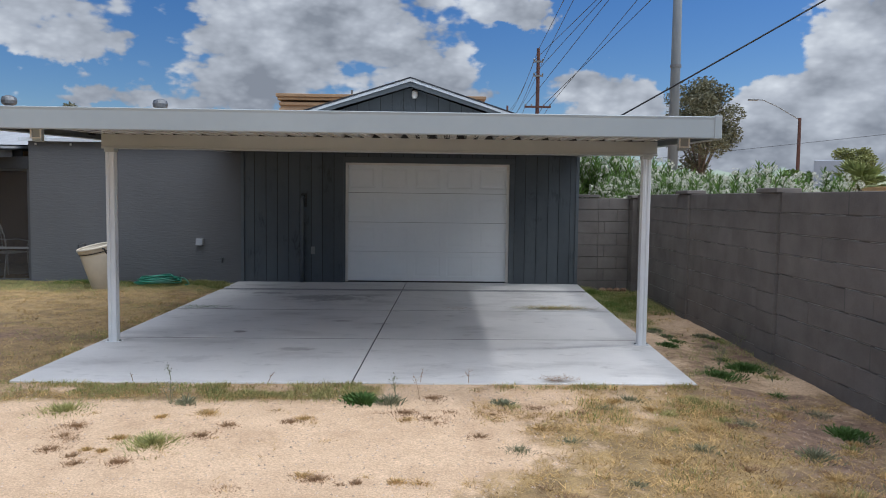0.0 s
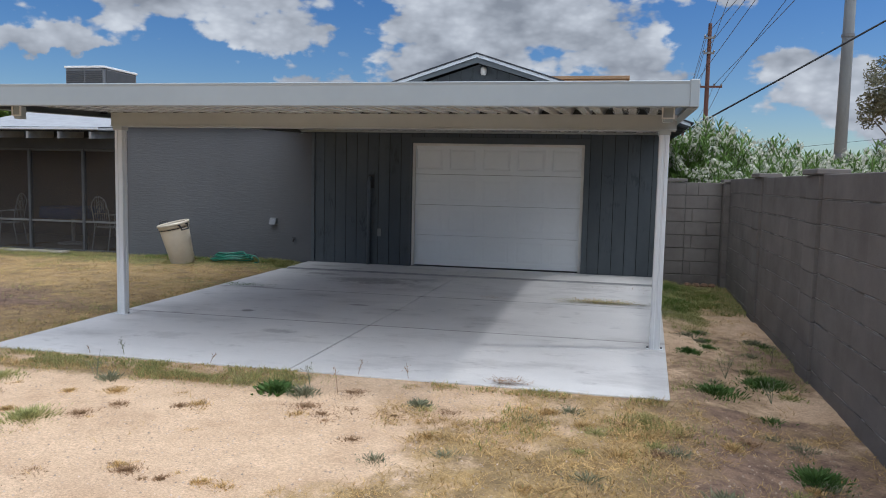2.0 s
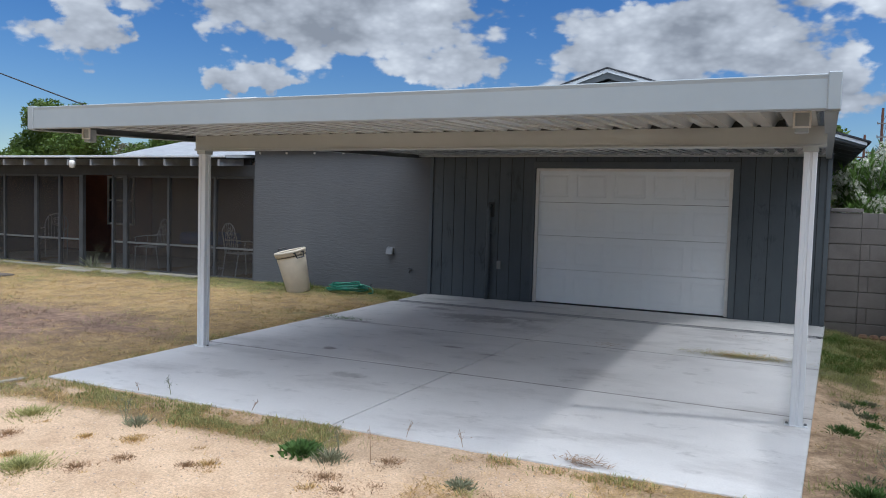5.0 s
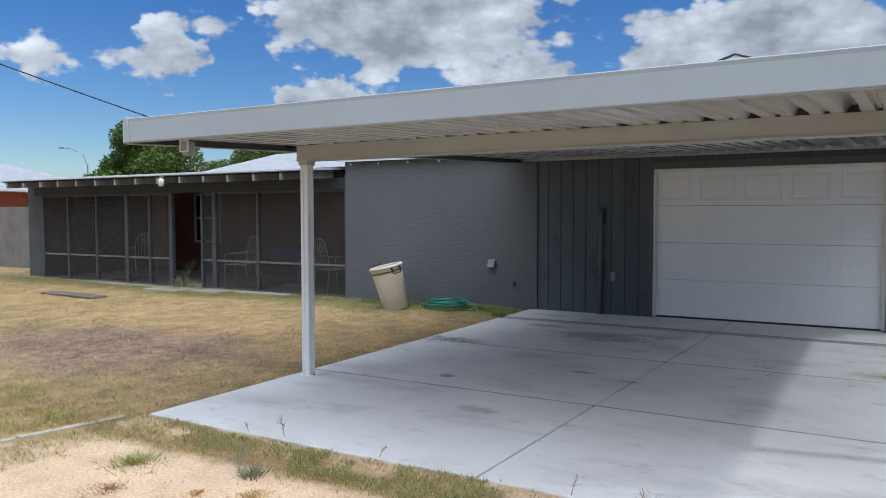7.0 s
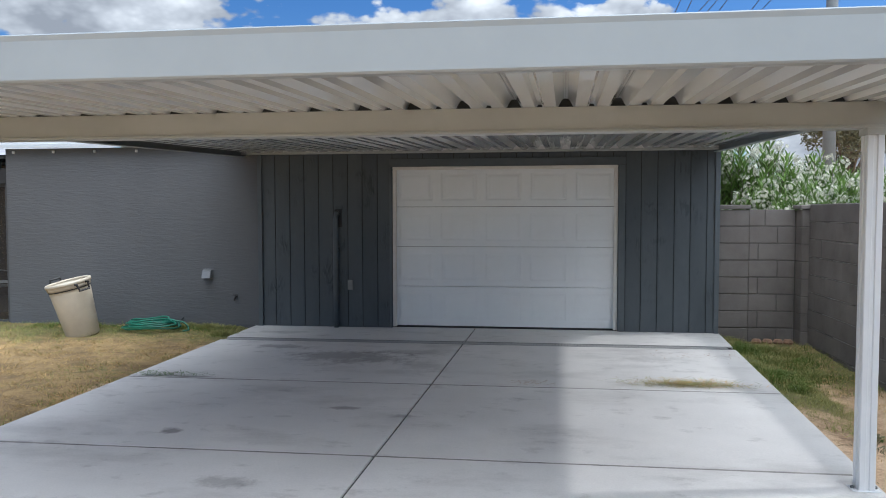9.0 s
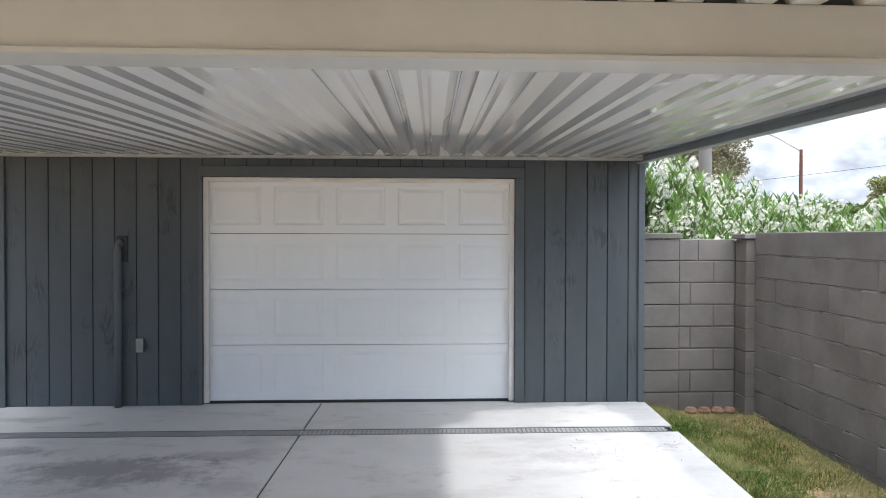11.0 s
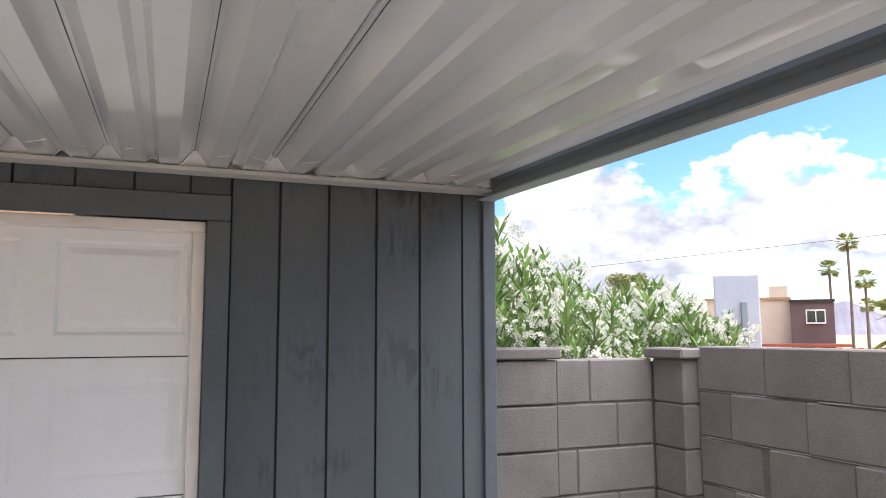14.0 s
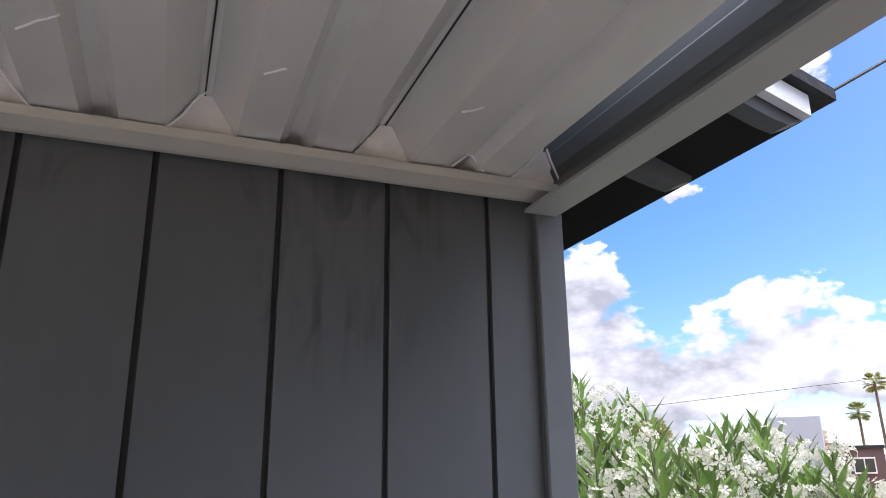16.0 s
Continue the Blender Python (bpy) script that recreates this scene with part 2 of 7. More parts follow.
def stucco_paint(name, col):
    """Grey painted stucco, trowelled in short level ripples."""
    m = surface(name, col, 0.9, tuple(c * 0.9 for c in col), scale=1.2, fine=60, fine_amt=0.08, spec=0.2, world_space=True)
    nt = m.node_tree
    N, L = nt.nodes.new, nt.links.new
    mp = N("ShaderNodeMapping")
    mp.inputs["Scale"].default_value = (5.5, 5.5, 34)
    L(N("ShaderNodeNewGeometry").outputs["Position"], mp.inputs[0])
    n = N("ShaderNodeTexNoise")
    n.inputs["Scale"].default_value, n.inputs["Detail"].default_value = 1.0, 5
    n.inputs["Distortion"].default_value = 0.8
    L(mp.outputs[0], n.inputs["Vector"])
    bp = N("ShaderNodeBump")
    bp.inputs["Strength"].default_value, bp.inputs["Distance"].default_value = 0.6, 0.010
    L(n.outputs["Fac"], bp.inputs["Height"])
    L(bp.outputs[0], nt.nodes["Principled BSDF"].inputs["Normal"])
    return m


def slab_concrete(name):
    """Pale broom-finished concrete with tyre marks, damp stains and oil spots."""
    m = surface(name, (0.66, 0.635, 0.61), 0.8, (0.56, 0.54, 0.52), scale=0.9, fine=90, fine_amt=0.10, bump=0.15, bump_scale=180, piece=0.03, world_space=True)
    nt = m.node_tree
    N, L = nt.nodes.new, nt.links.new
    b, hsv = nt.nodes["Principled BSDF"], nt.nodes["Hue/Saturation/Value"]
    geo = N("ShaderNodeNewGeometry")
    last = hsv.outputs[0]
    for sc, lo, hi, amt, stretch in ((0.75, 0.52, 0.74, 0.5, (1, 2.2, 1)), (3.4, 0.58, 0.74, 0.55, (1, 1.6, 1)), (9.0, 0.68, 0.76, 0.45, (1, 1, 1))):
        mp = N("ShaderNodeMapping")
        mp.inputs["Scale"].default_value = stretch
        mp.inputs["Location"].default_value = (3.1 * sc, 1.7, 0)
        L(geo.outputs["Position"], mp.inputs[0])
        n = N("ShaderNodeTexNoise")
        n.inputs["Scale"].default_value, n.inputs["Detail"].default_value, n.inputs["Roughness"].default_value = sc, 7, 0.66
        L(mp.outputs[0], n.inputs["Vector"])
        r = N("ShaderNodeMapRange")
        r.inputs["From Min"].default_value, r.inputs["From Max"].default_value, r.inputs["To Max"].default_value = lo, hi, amt
        L(n.outputs["Fac"], r.inputs["Value"])
        mx = N("ShaderNodeMix")
        mx.data_type, mx.blend_type = "RGBA", "MULTIPLY"
        L(last, mx.inputs["A"])
        mx.inputs["B"].default_value = (0.42, 0.40, 0.40, 1)
        L(r.outputs[0], mx.inputs["Factor"])
        last = mx.outputs["Result"]
    # single marks: oil spots, tyre scuffs and a damp patch, each with its own ragged edge
    ragged = N("ShaderNodeTexNoise")
    ragged.inputs["Scale"].default_value, ragged.inputs["Detail"].default_value, ragged.inputs["Roughness"].default_value = 5.0, 8, 0.75
    L(geo.outputs["Position"], ragged.inputs["Vector"])
    for cx, cy, rx, ry, amt in ((-2.10, -4.28, 0.11, 0.08, 0.85), (-1.45, -1.75, 0.85, 0.42, 0.65), (-0.9, -1.45, 0.5, 0.2, 0.35), (-1.35, -5.15, 0.24, 0.13, 0.5), (-2.35, -1.3, 0.5, 0.15, 0.6), (-1.05, -3.6, 0.18, 0.05, 0.65), (-0.55, -3.75, 0.16, 0.06, 0.5), (-2.75, -2.74, 0.45, 0.05, 0.7), (1.55, -1.55, 0.45, 0.22, 0.28), (-2.2, -5.6, 0.3, 0.2, 0.25), (-0.65, -2.1, 0.3, 0.3, 0.3), (-2.6, -0.45, 0.5, 0.12, 0.35)):
        mp = N("ShaderNodeMapping")
        mp.vector_type = "TEXTURE"
        mp.inputs["Location"].default_value = (cx, cy, 0)
        mp.inputs["Scale"].default_value = (rx, ry, 50)
        L(geo.outputs["Position"], mp.inputs[0])
        ln = N("ShaderNodeVectorMath")
        ln.operation = "LENGTH"
        L(mp.outputs[0], ln.inputs[0])
        ad = N("ShaderNodeMath")
        ad.operation = "MULTIPLY_ADD"
        L(ragged.outputs["Fac"], ad.inputs[0])
        ad.inputs[1].default_value = 2.8
        L(ln.outputs["Value"], ad.inputs[2])
        r = N("ShaderNodeMapRange")
        r.inputs["From Min"].default_value, r.inputs["From Max"].default_value = 2.25, 1.75
        r.inputs["To Max"].default_value = amt
        L(ad.outputs[0], r.inputs["Value"])
        mx = N("ShaderNodeMix")
        mx.data_type, mx.blend_type = "RGBA", "MULTIPLY"
        L(last, mx.inputs["A"])
        mx.inputs["B"].default_value = (0.36, 0.34, 0.34, 1)
        L(r.outputs[0], mx.inputs["Factor"])
        last = mx.outputs["Result"]
    L(last, b.inputs["Base Color"])
    return m


def ground_cover(name):
    """Sandy dirt, straw and green turf, mixed by the cover painted on the sheet."""
    m = bpy.data.materials.new(name)
    m.use_nodes = True
    nt = m.node_tree
    N, L = nt.nodes.new, nt.links.new
    b = nt.nodes["Principled BSDF"]
    b.inputs["Roughness"].default_value, b.inputs["Specular IOR Level"].default_value = 0.95, 0.2
    geo = N("ShaderNodeNewGeometry")

    def two(c1, c2, sc, detail=8):
        n = N("ShaderNodeTexNoise")
        n.inputs["Scale"].default_value, n.inputs["Detail"].default_value, n.inputs["Roughness"].default_value = sc, detail, 0.7
        L(geo.outputs["Position"], n.inputs["Vector"])
        r = N("ShaderNodeMapRange")
        r.inputs["From Min"].default_value, r.inputs["From Max"].default_value = 0.36, 0.64
        L(n.outputs["Fac"], r.inputs["Value"])
        x = N("ShaderNodeMix")
        x.data_type = "RGBA"
        x.inputs["A"].default_value, x.inputs["B"].default_value = (*c1, 1), (*c2, 1)
        L(r.outputs[0], x.inputs["Factor"])
        return x.outputs["Result"]

    dirt = two((0.66, 0.475, 0.315), (0.52, 0.36, 0.23), 2.6)
    straw = two((0.42, 0.29, 0.135), (0.21, 0.145, 0.075), 4.0)
    green = two((0.10, 0.125, 0.04), (0.20, 0.17, 0.07), 12.0)
    brown = two((0.32, 0.21, 0.145), (0.14, 0.09, 0.065), 9.0)
    at = N("ShaderNodeAttribute")
    at.attribute_name = "cover"
    sp = N("ShaderNodeSeparateColor")
    L(at.outputs["Color"], sp.inputs[0])
    brk = N("ShaderNodeTexNoise")
    brk.inputs["Scale"].default_value, brk.inputs["Detail"].default_value, brk.inputs["Roughness"].default_value = 7.0, 8, 0.75
    L(geo.outputs["Position"], brk.inputs["Vector"])
    last = dirt
    for k, c in enumerate((straw, green, brown)):
        a = N("ShaderNodeMath")
        a.operation = "MULTIPLY_ADD"
        L(brk.outputs["Fac"], a.inputs[0])
        a.inputs[1].default_value = 1.3
        a.inputs[2].default_value = -0.65
        s2 = N("ShaderNodeMath")
        s2.operation = "ADD"
        L(a.outputs[0], s2.inputs[0])
        L(sp.outputs[k], s2.inputs[1])
        r = N("ShaderNodeMapRange")
        r.inputs["From Min"].default_value, r.inputs["From Max"].default_value = 0.3, 0.7
        L(s2.outputs[0], r.inputs["Value"])
        x = N("ShaderNodeMix")
        x.data_type = "RGBA"
        L(last, x.inputs["A"])
        L(c, x.inputs["B"])
        L(r.outputs[0], x.inputs["Factor"])
        last = x.outputs["Result"]
    grit = N("ShaderNodeTexNoise")
    grit.inputs["Scale"].default_value, grit.inputs["Detail"].default_value, grit.inputs["Roughness"].default_value = 70, 5, 0.8
    L(geo.outputs["Position"], grit.inputs["Vector"])
    g = N("ShaderNodeMapRange")
    g.inputs["From Min"].default_value, g.inputs["From Max"].default_value = 0.33, 0.67
    g.inputs["To Min"].default_value, g.inputs["To Max"].default_value = 0.62, 1.24
    L(grit.outputs["Fac"], g.inputs["Value"])
    hs = N("ShaderNodeHueSaturation")
    L(last, hs.inputs["Color"])
    L(g.outputs[0], hs.inputs["Value"])
    L(hs.outputs[0], b.inputs["Base Color"])
    bp = N("ShaderNodeBump")
    bp.inputs["Strength"].default_value, bp.inputs["Distance"].default_value = 0.45, 0.015
    L(grit.outputs["Fac"], bp.inputs["Height"])
    L(bp.outputs[0], b.inputs["Normal"])
    return m


def screen_mesh(name):
    """Fibreglass insect screen: a fine dark weave that lets half of the view through."""
    m = bpy.data.materials.new(name)
    m.use_nodes = True
    nt = m.node_tree
    N, L = nt.nodes.new, nt.links.new
    b = nt.nodes["Principled BSDF"]
    b.inputs["Base Color"].default_value, b.inputs["Roughness"].default_value = (0.062, 0.054, 0.048, 1), 0.8
    b.inputs["Specular IOR Level"].default_value = 0.15
    tr = N("ShaderNodeBsdfTransparent")
    mx = N("ShaderNodeMixShader")
    n = N("ShaderNodeTexNoise")
    n.inputs["Scale"].default_value = 1.7
    L(N("ShaderNodeNewGeometry").outputs["Position"], n.inputs["Vector"])
    r = N("ShaderNodeMapRange")
    r.inputs["To Min"].default_value, r.inputs["To Max"].default_value = 0.36, 0.46
    L(n.outputs["Fac"], r.inputs["Value"])
    L(r.outputs[0], mx.inputs[0])
    L(tr.outputs[0], mx.inputs[1])
    L(b.outputs[0], mx.inputs[2])
    L(mx.outputs[0], nt.nodes["Material Output"].inputs[0])
    return m


M_GROUND = ground_cover("dry_yard")
M_SLAB = slab_concrete("slab_concrete")
M_BOARD = board_paint("siding_paint", (0.094, 0.107, 0.118), (0.076, 0.087, 0.097))
M_TRIM = surface("trim_paint", (0.105, 0.119, 0.130), 0.6, (0.088, 0.100, 0.110), scale=2, fine=25, fine_amt=0.08, bump=0.1, bump_scale=30, spec=0.25)
M_CORE = surface("wall_core", (0.03, 0.033, 0.036), 0.9)
M_FILL = surface("joint_dirt", (0.13, 0.12, 0.11), 0.95, (0.30, 0.28, 0.26), scale=5, fine=60)
M_STUCCO = stucco_paint("stucco_paint", (0.120, 0.122, 0.128))
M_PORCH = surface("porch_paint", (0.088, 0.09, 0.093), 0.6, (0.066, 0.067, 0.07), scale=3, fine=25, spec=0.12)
# A darker version of the porch grey, for the header and the conduit plate.
M_HEADER = surface("header_dark_grey", (0.055, 0.056, 0.06), 0.6, (0.042, 0.043, 0.046), scale=3, fine=25, spec=0.12)
M_DOOR = surface("door_white", (0.77, 0.79, 0.81), 0.4, (0.73, 0.745, 0.76), scale=1.2, fine=12, fine_amt=0.025, bump=0.03, bump_scale=25)
M_VINYL = surface("white_vinyl", (0.78, 0.76, 0.73), 0.5, (0.66, 0.63, 0.59), scale=3, fine=20, fine_amt=0.05)
# White fascia metal toned to grey, since its faces get no sun.
M_ALU = surface("shaded_aluminium", (0.345, 0.375, 0.388), 0.36, (0.315, 0.343, 0.355), scale=1.0, fine=14, fine_amt=0.03, bump=0.02, bump_scale=14)
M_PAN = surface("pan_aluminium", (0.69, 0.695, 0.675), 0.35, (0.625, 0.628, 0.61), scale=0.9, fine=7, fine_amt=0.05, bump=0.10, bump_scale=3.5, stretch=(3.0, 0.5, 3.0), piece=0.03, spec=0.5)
M_PAN.node_tree.nodes["Principled BSDF"].inputs["Coat Weight"].default_value = 1.0
M_PAN.node_tree.nodes["Principled BSDF"].inputs["Coat Roughness"].default_value = 0.025
M_PAN.node_tree.nodes["Principled BSDF"].inputs["Coat IOR"].default_value = 1.65
M_CLOSE = surface("closure_grey", (0.68, 0.66, 0.64), 0.4, (0.60, 0.58, 0.56), scale=9)
M_POST = surface("post_white", (0.74, 0.75, 0.76), 0.36, (0.68, 0.69, 0.70), scale=1.0, fine=14, fine_amt=0.03)
M_BEAM = surface("beam_cream", (0.44, 0.45, 0.425), 0.42, (0.385, 0.392, 0.37), scale=1.2, fine=15, fine_amt=0.04)
# The white rail's inner face, its shade put into a dark colour.
M_RAIL = surface("rail_inner_shade", (0.115, 0.128, 0.13), 0.5, (0.09, 0.10, 0.10), scale=2, fine=12, fine_amt=0.06, spec=0.7)
M_BLOCK = surface("concrete_block", (0.195, 0.176, 0.162), 0.92, (0.142, 0.127, 0.116), scale=2.6, fine=110, fine_amt=0.20, bump=0.28, bump_scale=110, piece=0.055, spec=0.2, world_space=True)
# Mortar coloured dark for the shadow inside the joints.
M_MORTAR = surface("mortar", (0.13, 0.12, 0.11), 0.95, (0.09, 0.082, 0.075), scale=6, fine=60, fine_amt=0.2, bump=0.4, bump_scale=60)
# The same mortar made pale, for bed joints that catch the light.
M_BED = surface("lit_bed_mortar", (0.40, 0.38, 0.355), 0.95, (0.26, 0.24, 0.22), scale=3, fine=60, fine_amt=0.2, world_space=True)
M_RUBBLE = surface("rubble", (0.36, 0.22, 0.14), 0.95, (0.20, 0.12, 0.08), scale=14, fine=50)
M_SHINGLE = surface("grey_shingle", (0.36, 0.365, 0.375), 0.9, (0.28, 0.285, 0.295), scale=5, fine=70, fine_amt=0.2, bump=0.4, bump_scale=70)
M_DARKSHINGLE = surface("charcoal_shingle", (0.055, 0.058, 0.064), 0.9, (0.035, 0.037, 0.042), scale=5, fine=70, fine_amt=0.2, bump=0.4, bump_scale=70, spec=0.2)
M_DRIP = surface("drip_edge_white", (0.62, 0.66, 0.70), 0.4, (0.55, 0.58, 0.61), scale=3)
M_RAFT = surface("rafter_paint", (0.36, 0.36, 0.365), 0.6, (0.24, 0.24, 0.245), scale=4, fine=30, spec=0.12)
# Near-black: shade under eaves and between rafters as colour; also joint dirt.
M_DARK = surface("shade_and_dirt_black", (0.022, 0.023, 0.026), 0.8, scale=4, spec=0.12)
M_METAL = surface("grey_metal", (0.22, 0.225, 0.23), 0.45, scale=5, metal=0.6)
M_GRATE = surface("grate_plastic", (0.36, 0.355, 0.35), 0.6, (0.30, 0.295, 0.29), scale=2, fine=40)
M_IRON = surface("black_iron", (0.02, 0.02, 0.022), 0.5)
M_BRICK = surface("red_brick", (0.33, 0.09, 0.045), 0.85, (0.20, 0.06, 0.035), scale=7, fine=50, fine_amt=0.2, piece=0.1)
# Red brick again, darkened for the dim light inside the porch.
M_DIMBRICK = surface("shaded_red_brick", (0.19, 0.075, 0.05), 0.9, (0.12, 0.05, 0.036), scale=2.0, fine=30, fine_amt=0.15)
M_PEACH = surface("peach_wall", (0.72, 0.42, 0.30), 0.8, scale=2)
M_INNER = surface("inner_wall", (0.20, 0.155, 0.125), 0.85, (0.15, 0.115, 0.095), scale=1.5, fine=30, spec=0.12)
M_CAN = surface("beige_plastic", (0.56, 0.50, 0.40), 0.42, (0.48, 0.42, 0.33), scale=3, fine=15, fine_amt=0.05)
M_HOSE = surface("green_hose", (0.03, 0.26, 0.17), 0.3, (0.016, 0.12, 0.08), scale=7)
M_WHITE_IRON = surface("white_iron", (0.66, 0.66, 0.64), 0.5)
M_BLUE = surface("blue_cloth", (0.05, 0.10, 0.26), 0.8)
M_WOODPOLE = surface("pole_wood", (0.12, 0.055, 0.04), 0.9, (0.07, 0.035, 0.03), scale=8, stretch=(1, 1, 0.1))
M_STEELPOLE = surface("pole_steel", (0.23, 0.26, 0.28), 0.55, (0.17, 0.19, 0.21), scale=3, stretch=(1, 1, 0.2))
M_WIRE = surface("wire_black", (0.015, 0.015, 0.017), 0.6)
M_TAN = surface("tan_stucco", (0.36, 0.24, 0.14), 0.9, (0.30, 0.20, 0.12), scale=2)
M_CREAM = surface("cream_stucco", (0.55, 0.47, 0.36), 0.9, (0.48, 0.41, 0.32), scale=2)
M_BROWN = surface("brown_stucco", (0.13, 0.09, 0.085), 0.9, scale=2)
M_REDWOOD = surface("redwood_fence", (0.42, 0.15, 0.07), 0.8, (0.33, 0.12, 0.06), scale=5, piece=0.12)
M_PANEL = surface("pale_panel", (0.42, 0.44, 0.50), 0.6, (0.37, 0.39, 0.44), scale=2)
M_GLASS = surface("dark_glass", (0.02, 0.025, 0.03), 0.08, spec=0.8)
M_MOUNT = surface("desert_mountain", (0.20, 0.19, 0.22), 1.0, (0.15, 0.14, 0.165), scale=0.03, fine=0.3, fine_amt=0.2)
M_PATH = surface("path_concrete", (0.46, 0.41, 0.34), 0.95, (0.34, 0.30, 0.24), scale=4, fine=60, spec=0.1)
M_PLANK = surface("weathered_plank", (0.17, 0.14, 0.12), 0.95, (0.10, 0.085, 0.075), scale=3, fine=40, stretch=(0.4, 4, 4), spec=0.1)


def foliage(name, col, col2, rough=0.5, island=0.3, trans=0.25):
    m = surface(name, col, rough, col2, scale=2.5, fine=15, fine_amt=0.1, island=island, world_space=True, spec=0.35)
    nt = m.node_tree
    b = nt.nodes["Principled BSDF"]
    t = nt.nodes.new("ShaderNodeBsdfTranslucent")
    nt.links.new(nt.nodes["Hue/Saturation/Value"].outputs[0], t.inputs[0])
    mx = nt.nodes.new("ShaderNodeMixShader")
    mx.inputs[0].default_value = trans
    nt.links.new(b.outputs[0], mx.inputs[1])
    nt.links.new(t.outputs[0], mx.inputs[2])
    nt.links.new(mx.outputs[0], nt.nodes["Material Output"].inputs[0])
    return m


M_OLEAF = foliage("oleander_leaf", (0.17, 0.27, 0.065), (0.10, 0.17, 0.04), 0.42, 0.4, 0.4)
M_OFLOWER = foliage("oleander_flower", (0.70, 0.69, 0.60), (0.60, 0.585, 0.47), 0.6, 0.06, 0.35)
M_STEM = surface("stem", (0.13, 0.11, 0.075), 0.8)
M_TREELEAF = foliage("tree_leaf", (0.12, 0.18, 0.03), (0.06, 0.10, 0.018))
M_GUMLEAF = foliage("gum_leaf", (0.18, 0.17, 0.10), (0.12, 0.12, 0.07))
M_OLIVE = foliage("olive_leaf", (0.26, 0.27, 0.09), (0.18, 0.19, 0.06))
M_PALMLEAF = foliage("palm_leaf", (0.30, 0.33, 0.12), (0.21, 0.24, 0.085))
M_BARK = surface("bark", (0.17, 0.13, 0.10), 0.9, (0.10, 0.08, 0.06), scale=6)
M_STRAW = foliage("straw_blade", (0.60, 0.41, 0.175), (0.36, 0.24, 0.10), 0.8, 0.45, 0.2)
M_GREEN = foliage("grass_blade", (0.27, 0.30, 0.10), (0.40, 0.36, 0.15), 0.7, 0.35, 0.25)
M_LUSH = foliage("lush_grass", (0.11, 0.18, 0.035), (0.17, 0.22, 0.05), 0.65, 0.35, 0.25)
M_WEED = foliage("weed_leaf", (0.10, 0.18, 0.045), (0.07, 0.13, 0.03), 0.7, 0.3, 0.2)
M_GREYWEED = foliage("grey_weed_leaf", (0.26, 0.26, 0.16), (0.18, 0.19, 0.12), 0.8, 0.3, 0.2)
M_PEBBLE = surface("pebble", (0.55, 0.43, 0.33), 0.9, (0.38, 0.29, 0.22), scale=40, island=0.35, world_space=True)
M_STUBBLE = foliage("dead_stubble", (0.30, 0.20, 0.14), (0.12, 0.08, 0.06), 0.9, 0.45, 0.0)
M_DEAD = foliage("dead_twig", (0.36, 0.23, 0.13), (0.24, 0.15, 0.085), 0.9, 0.3, 0.0)

# ---- building helpers ----


def mesh_of(name, bm, material, smooth=False):
    me = bpy.data.meshes.new(name)
    bm.normal_update()
    bm.to_mesh(me)
    bm.free()
    me.materials.append(material)
    if smooth:
        for p in me.polygons:
            p.use_smooth = True
    return me


def part(name, bm, material, parent=None, label="", smooth=False):
    """Links a bmesh as one mesh object under a thing or a part."""
    ob = new(name, mesh_of(name, bm, material, smooth))
    ob.parent = parent
    return tagged(ob, label)


def thing(name, label, category, at=(0, 0, 0), group="", kind=""):
    ob = new(name)
    ob.location = at
    ob.empty_display_size = 0.1
    return tagged(ob, label, category, group, kind)


def box(x0, x1, y0, y1, z0, z1, bevel=0.0, bm=None):
    own = bmesh.new()
    c = bmesh.ops.create_cube(own, size=1.0)
    for v in c["verts"]:
        v.co = Vector((x0 + (v.co.x + 0.5) * (x1 - x0), y0 + (v.co.y + 0.5) * (y1 - y0), z0 + (v.co.z + 0.5) * (z1 - z0)))
    if bevel:
        bmesh.ops.bevel(own, geom=own.edges[:], offset=bevel, segments=1, affect="EDGES")
    if bm is None:
        return own
    return merge(bm, own)


def merge(bm, own):
    tmp = bpy.data.meshes.new("tmp")
    own.to_mesh(tmp)
    own.free()
    bm.from_mesh(tmp)
    bpy.data.meshes.remove(tmp)
    return bm


def shear(bm, k, y0=0.0):
    """Slants a mesh in the plan: x moves by k for each metre of y."""
    for v in bm.verts:
        v.co.x += k * (v.co.y - y0)
    return bm


def moved(bm, m):
    bm.transform(m)
    return bm


def tube(points, radius, sides=8, bm=None, radii=None, cap=True):
    """A round bar along points."""
    bm = bm or bmesh.new()
    pts = [Vector(p) for p in points]
    rings = []
    for k, p in enumerate(pts):
        d = (pts[min(k + 1, len(pts) - 1)] - pts[max(k - 1, 0)]).normalized()
        a = d.orthogonal().normalized() if abs(d.z) > 0.99 else d.cross(Vector((0, 0, 1))).normalized()
        b = d.cross(a)
        r = radii[k] if radii else radius
        rings.append([bm.verts.new(p + r * (math.cos(2 * math.pi * i / sides) * a + math.sin(2 * math.pi * i / sides) * b)) for i in range(sides)])
    for r0, r1 in zip(rings, rings[1:]):
        for i in range(sides):
            bm.faces.new((r0[i], r0[(i + 1) % sides], r1[(i + 1) % sides], r1[i]))
    if cap:
        bm.faces.new(rings[0][::-1])
        bm.faces.new(rings[-1])
    return bm


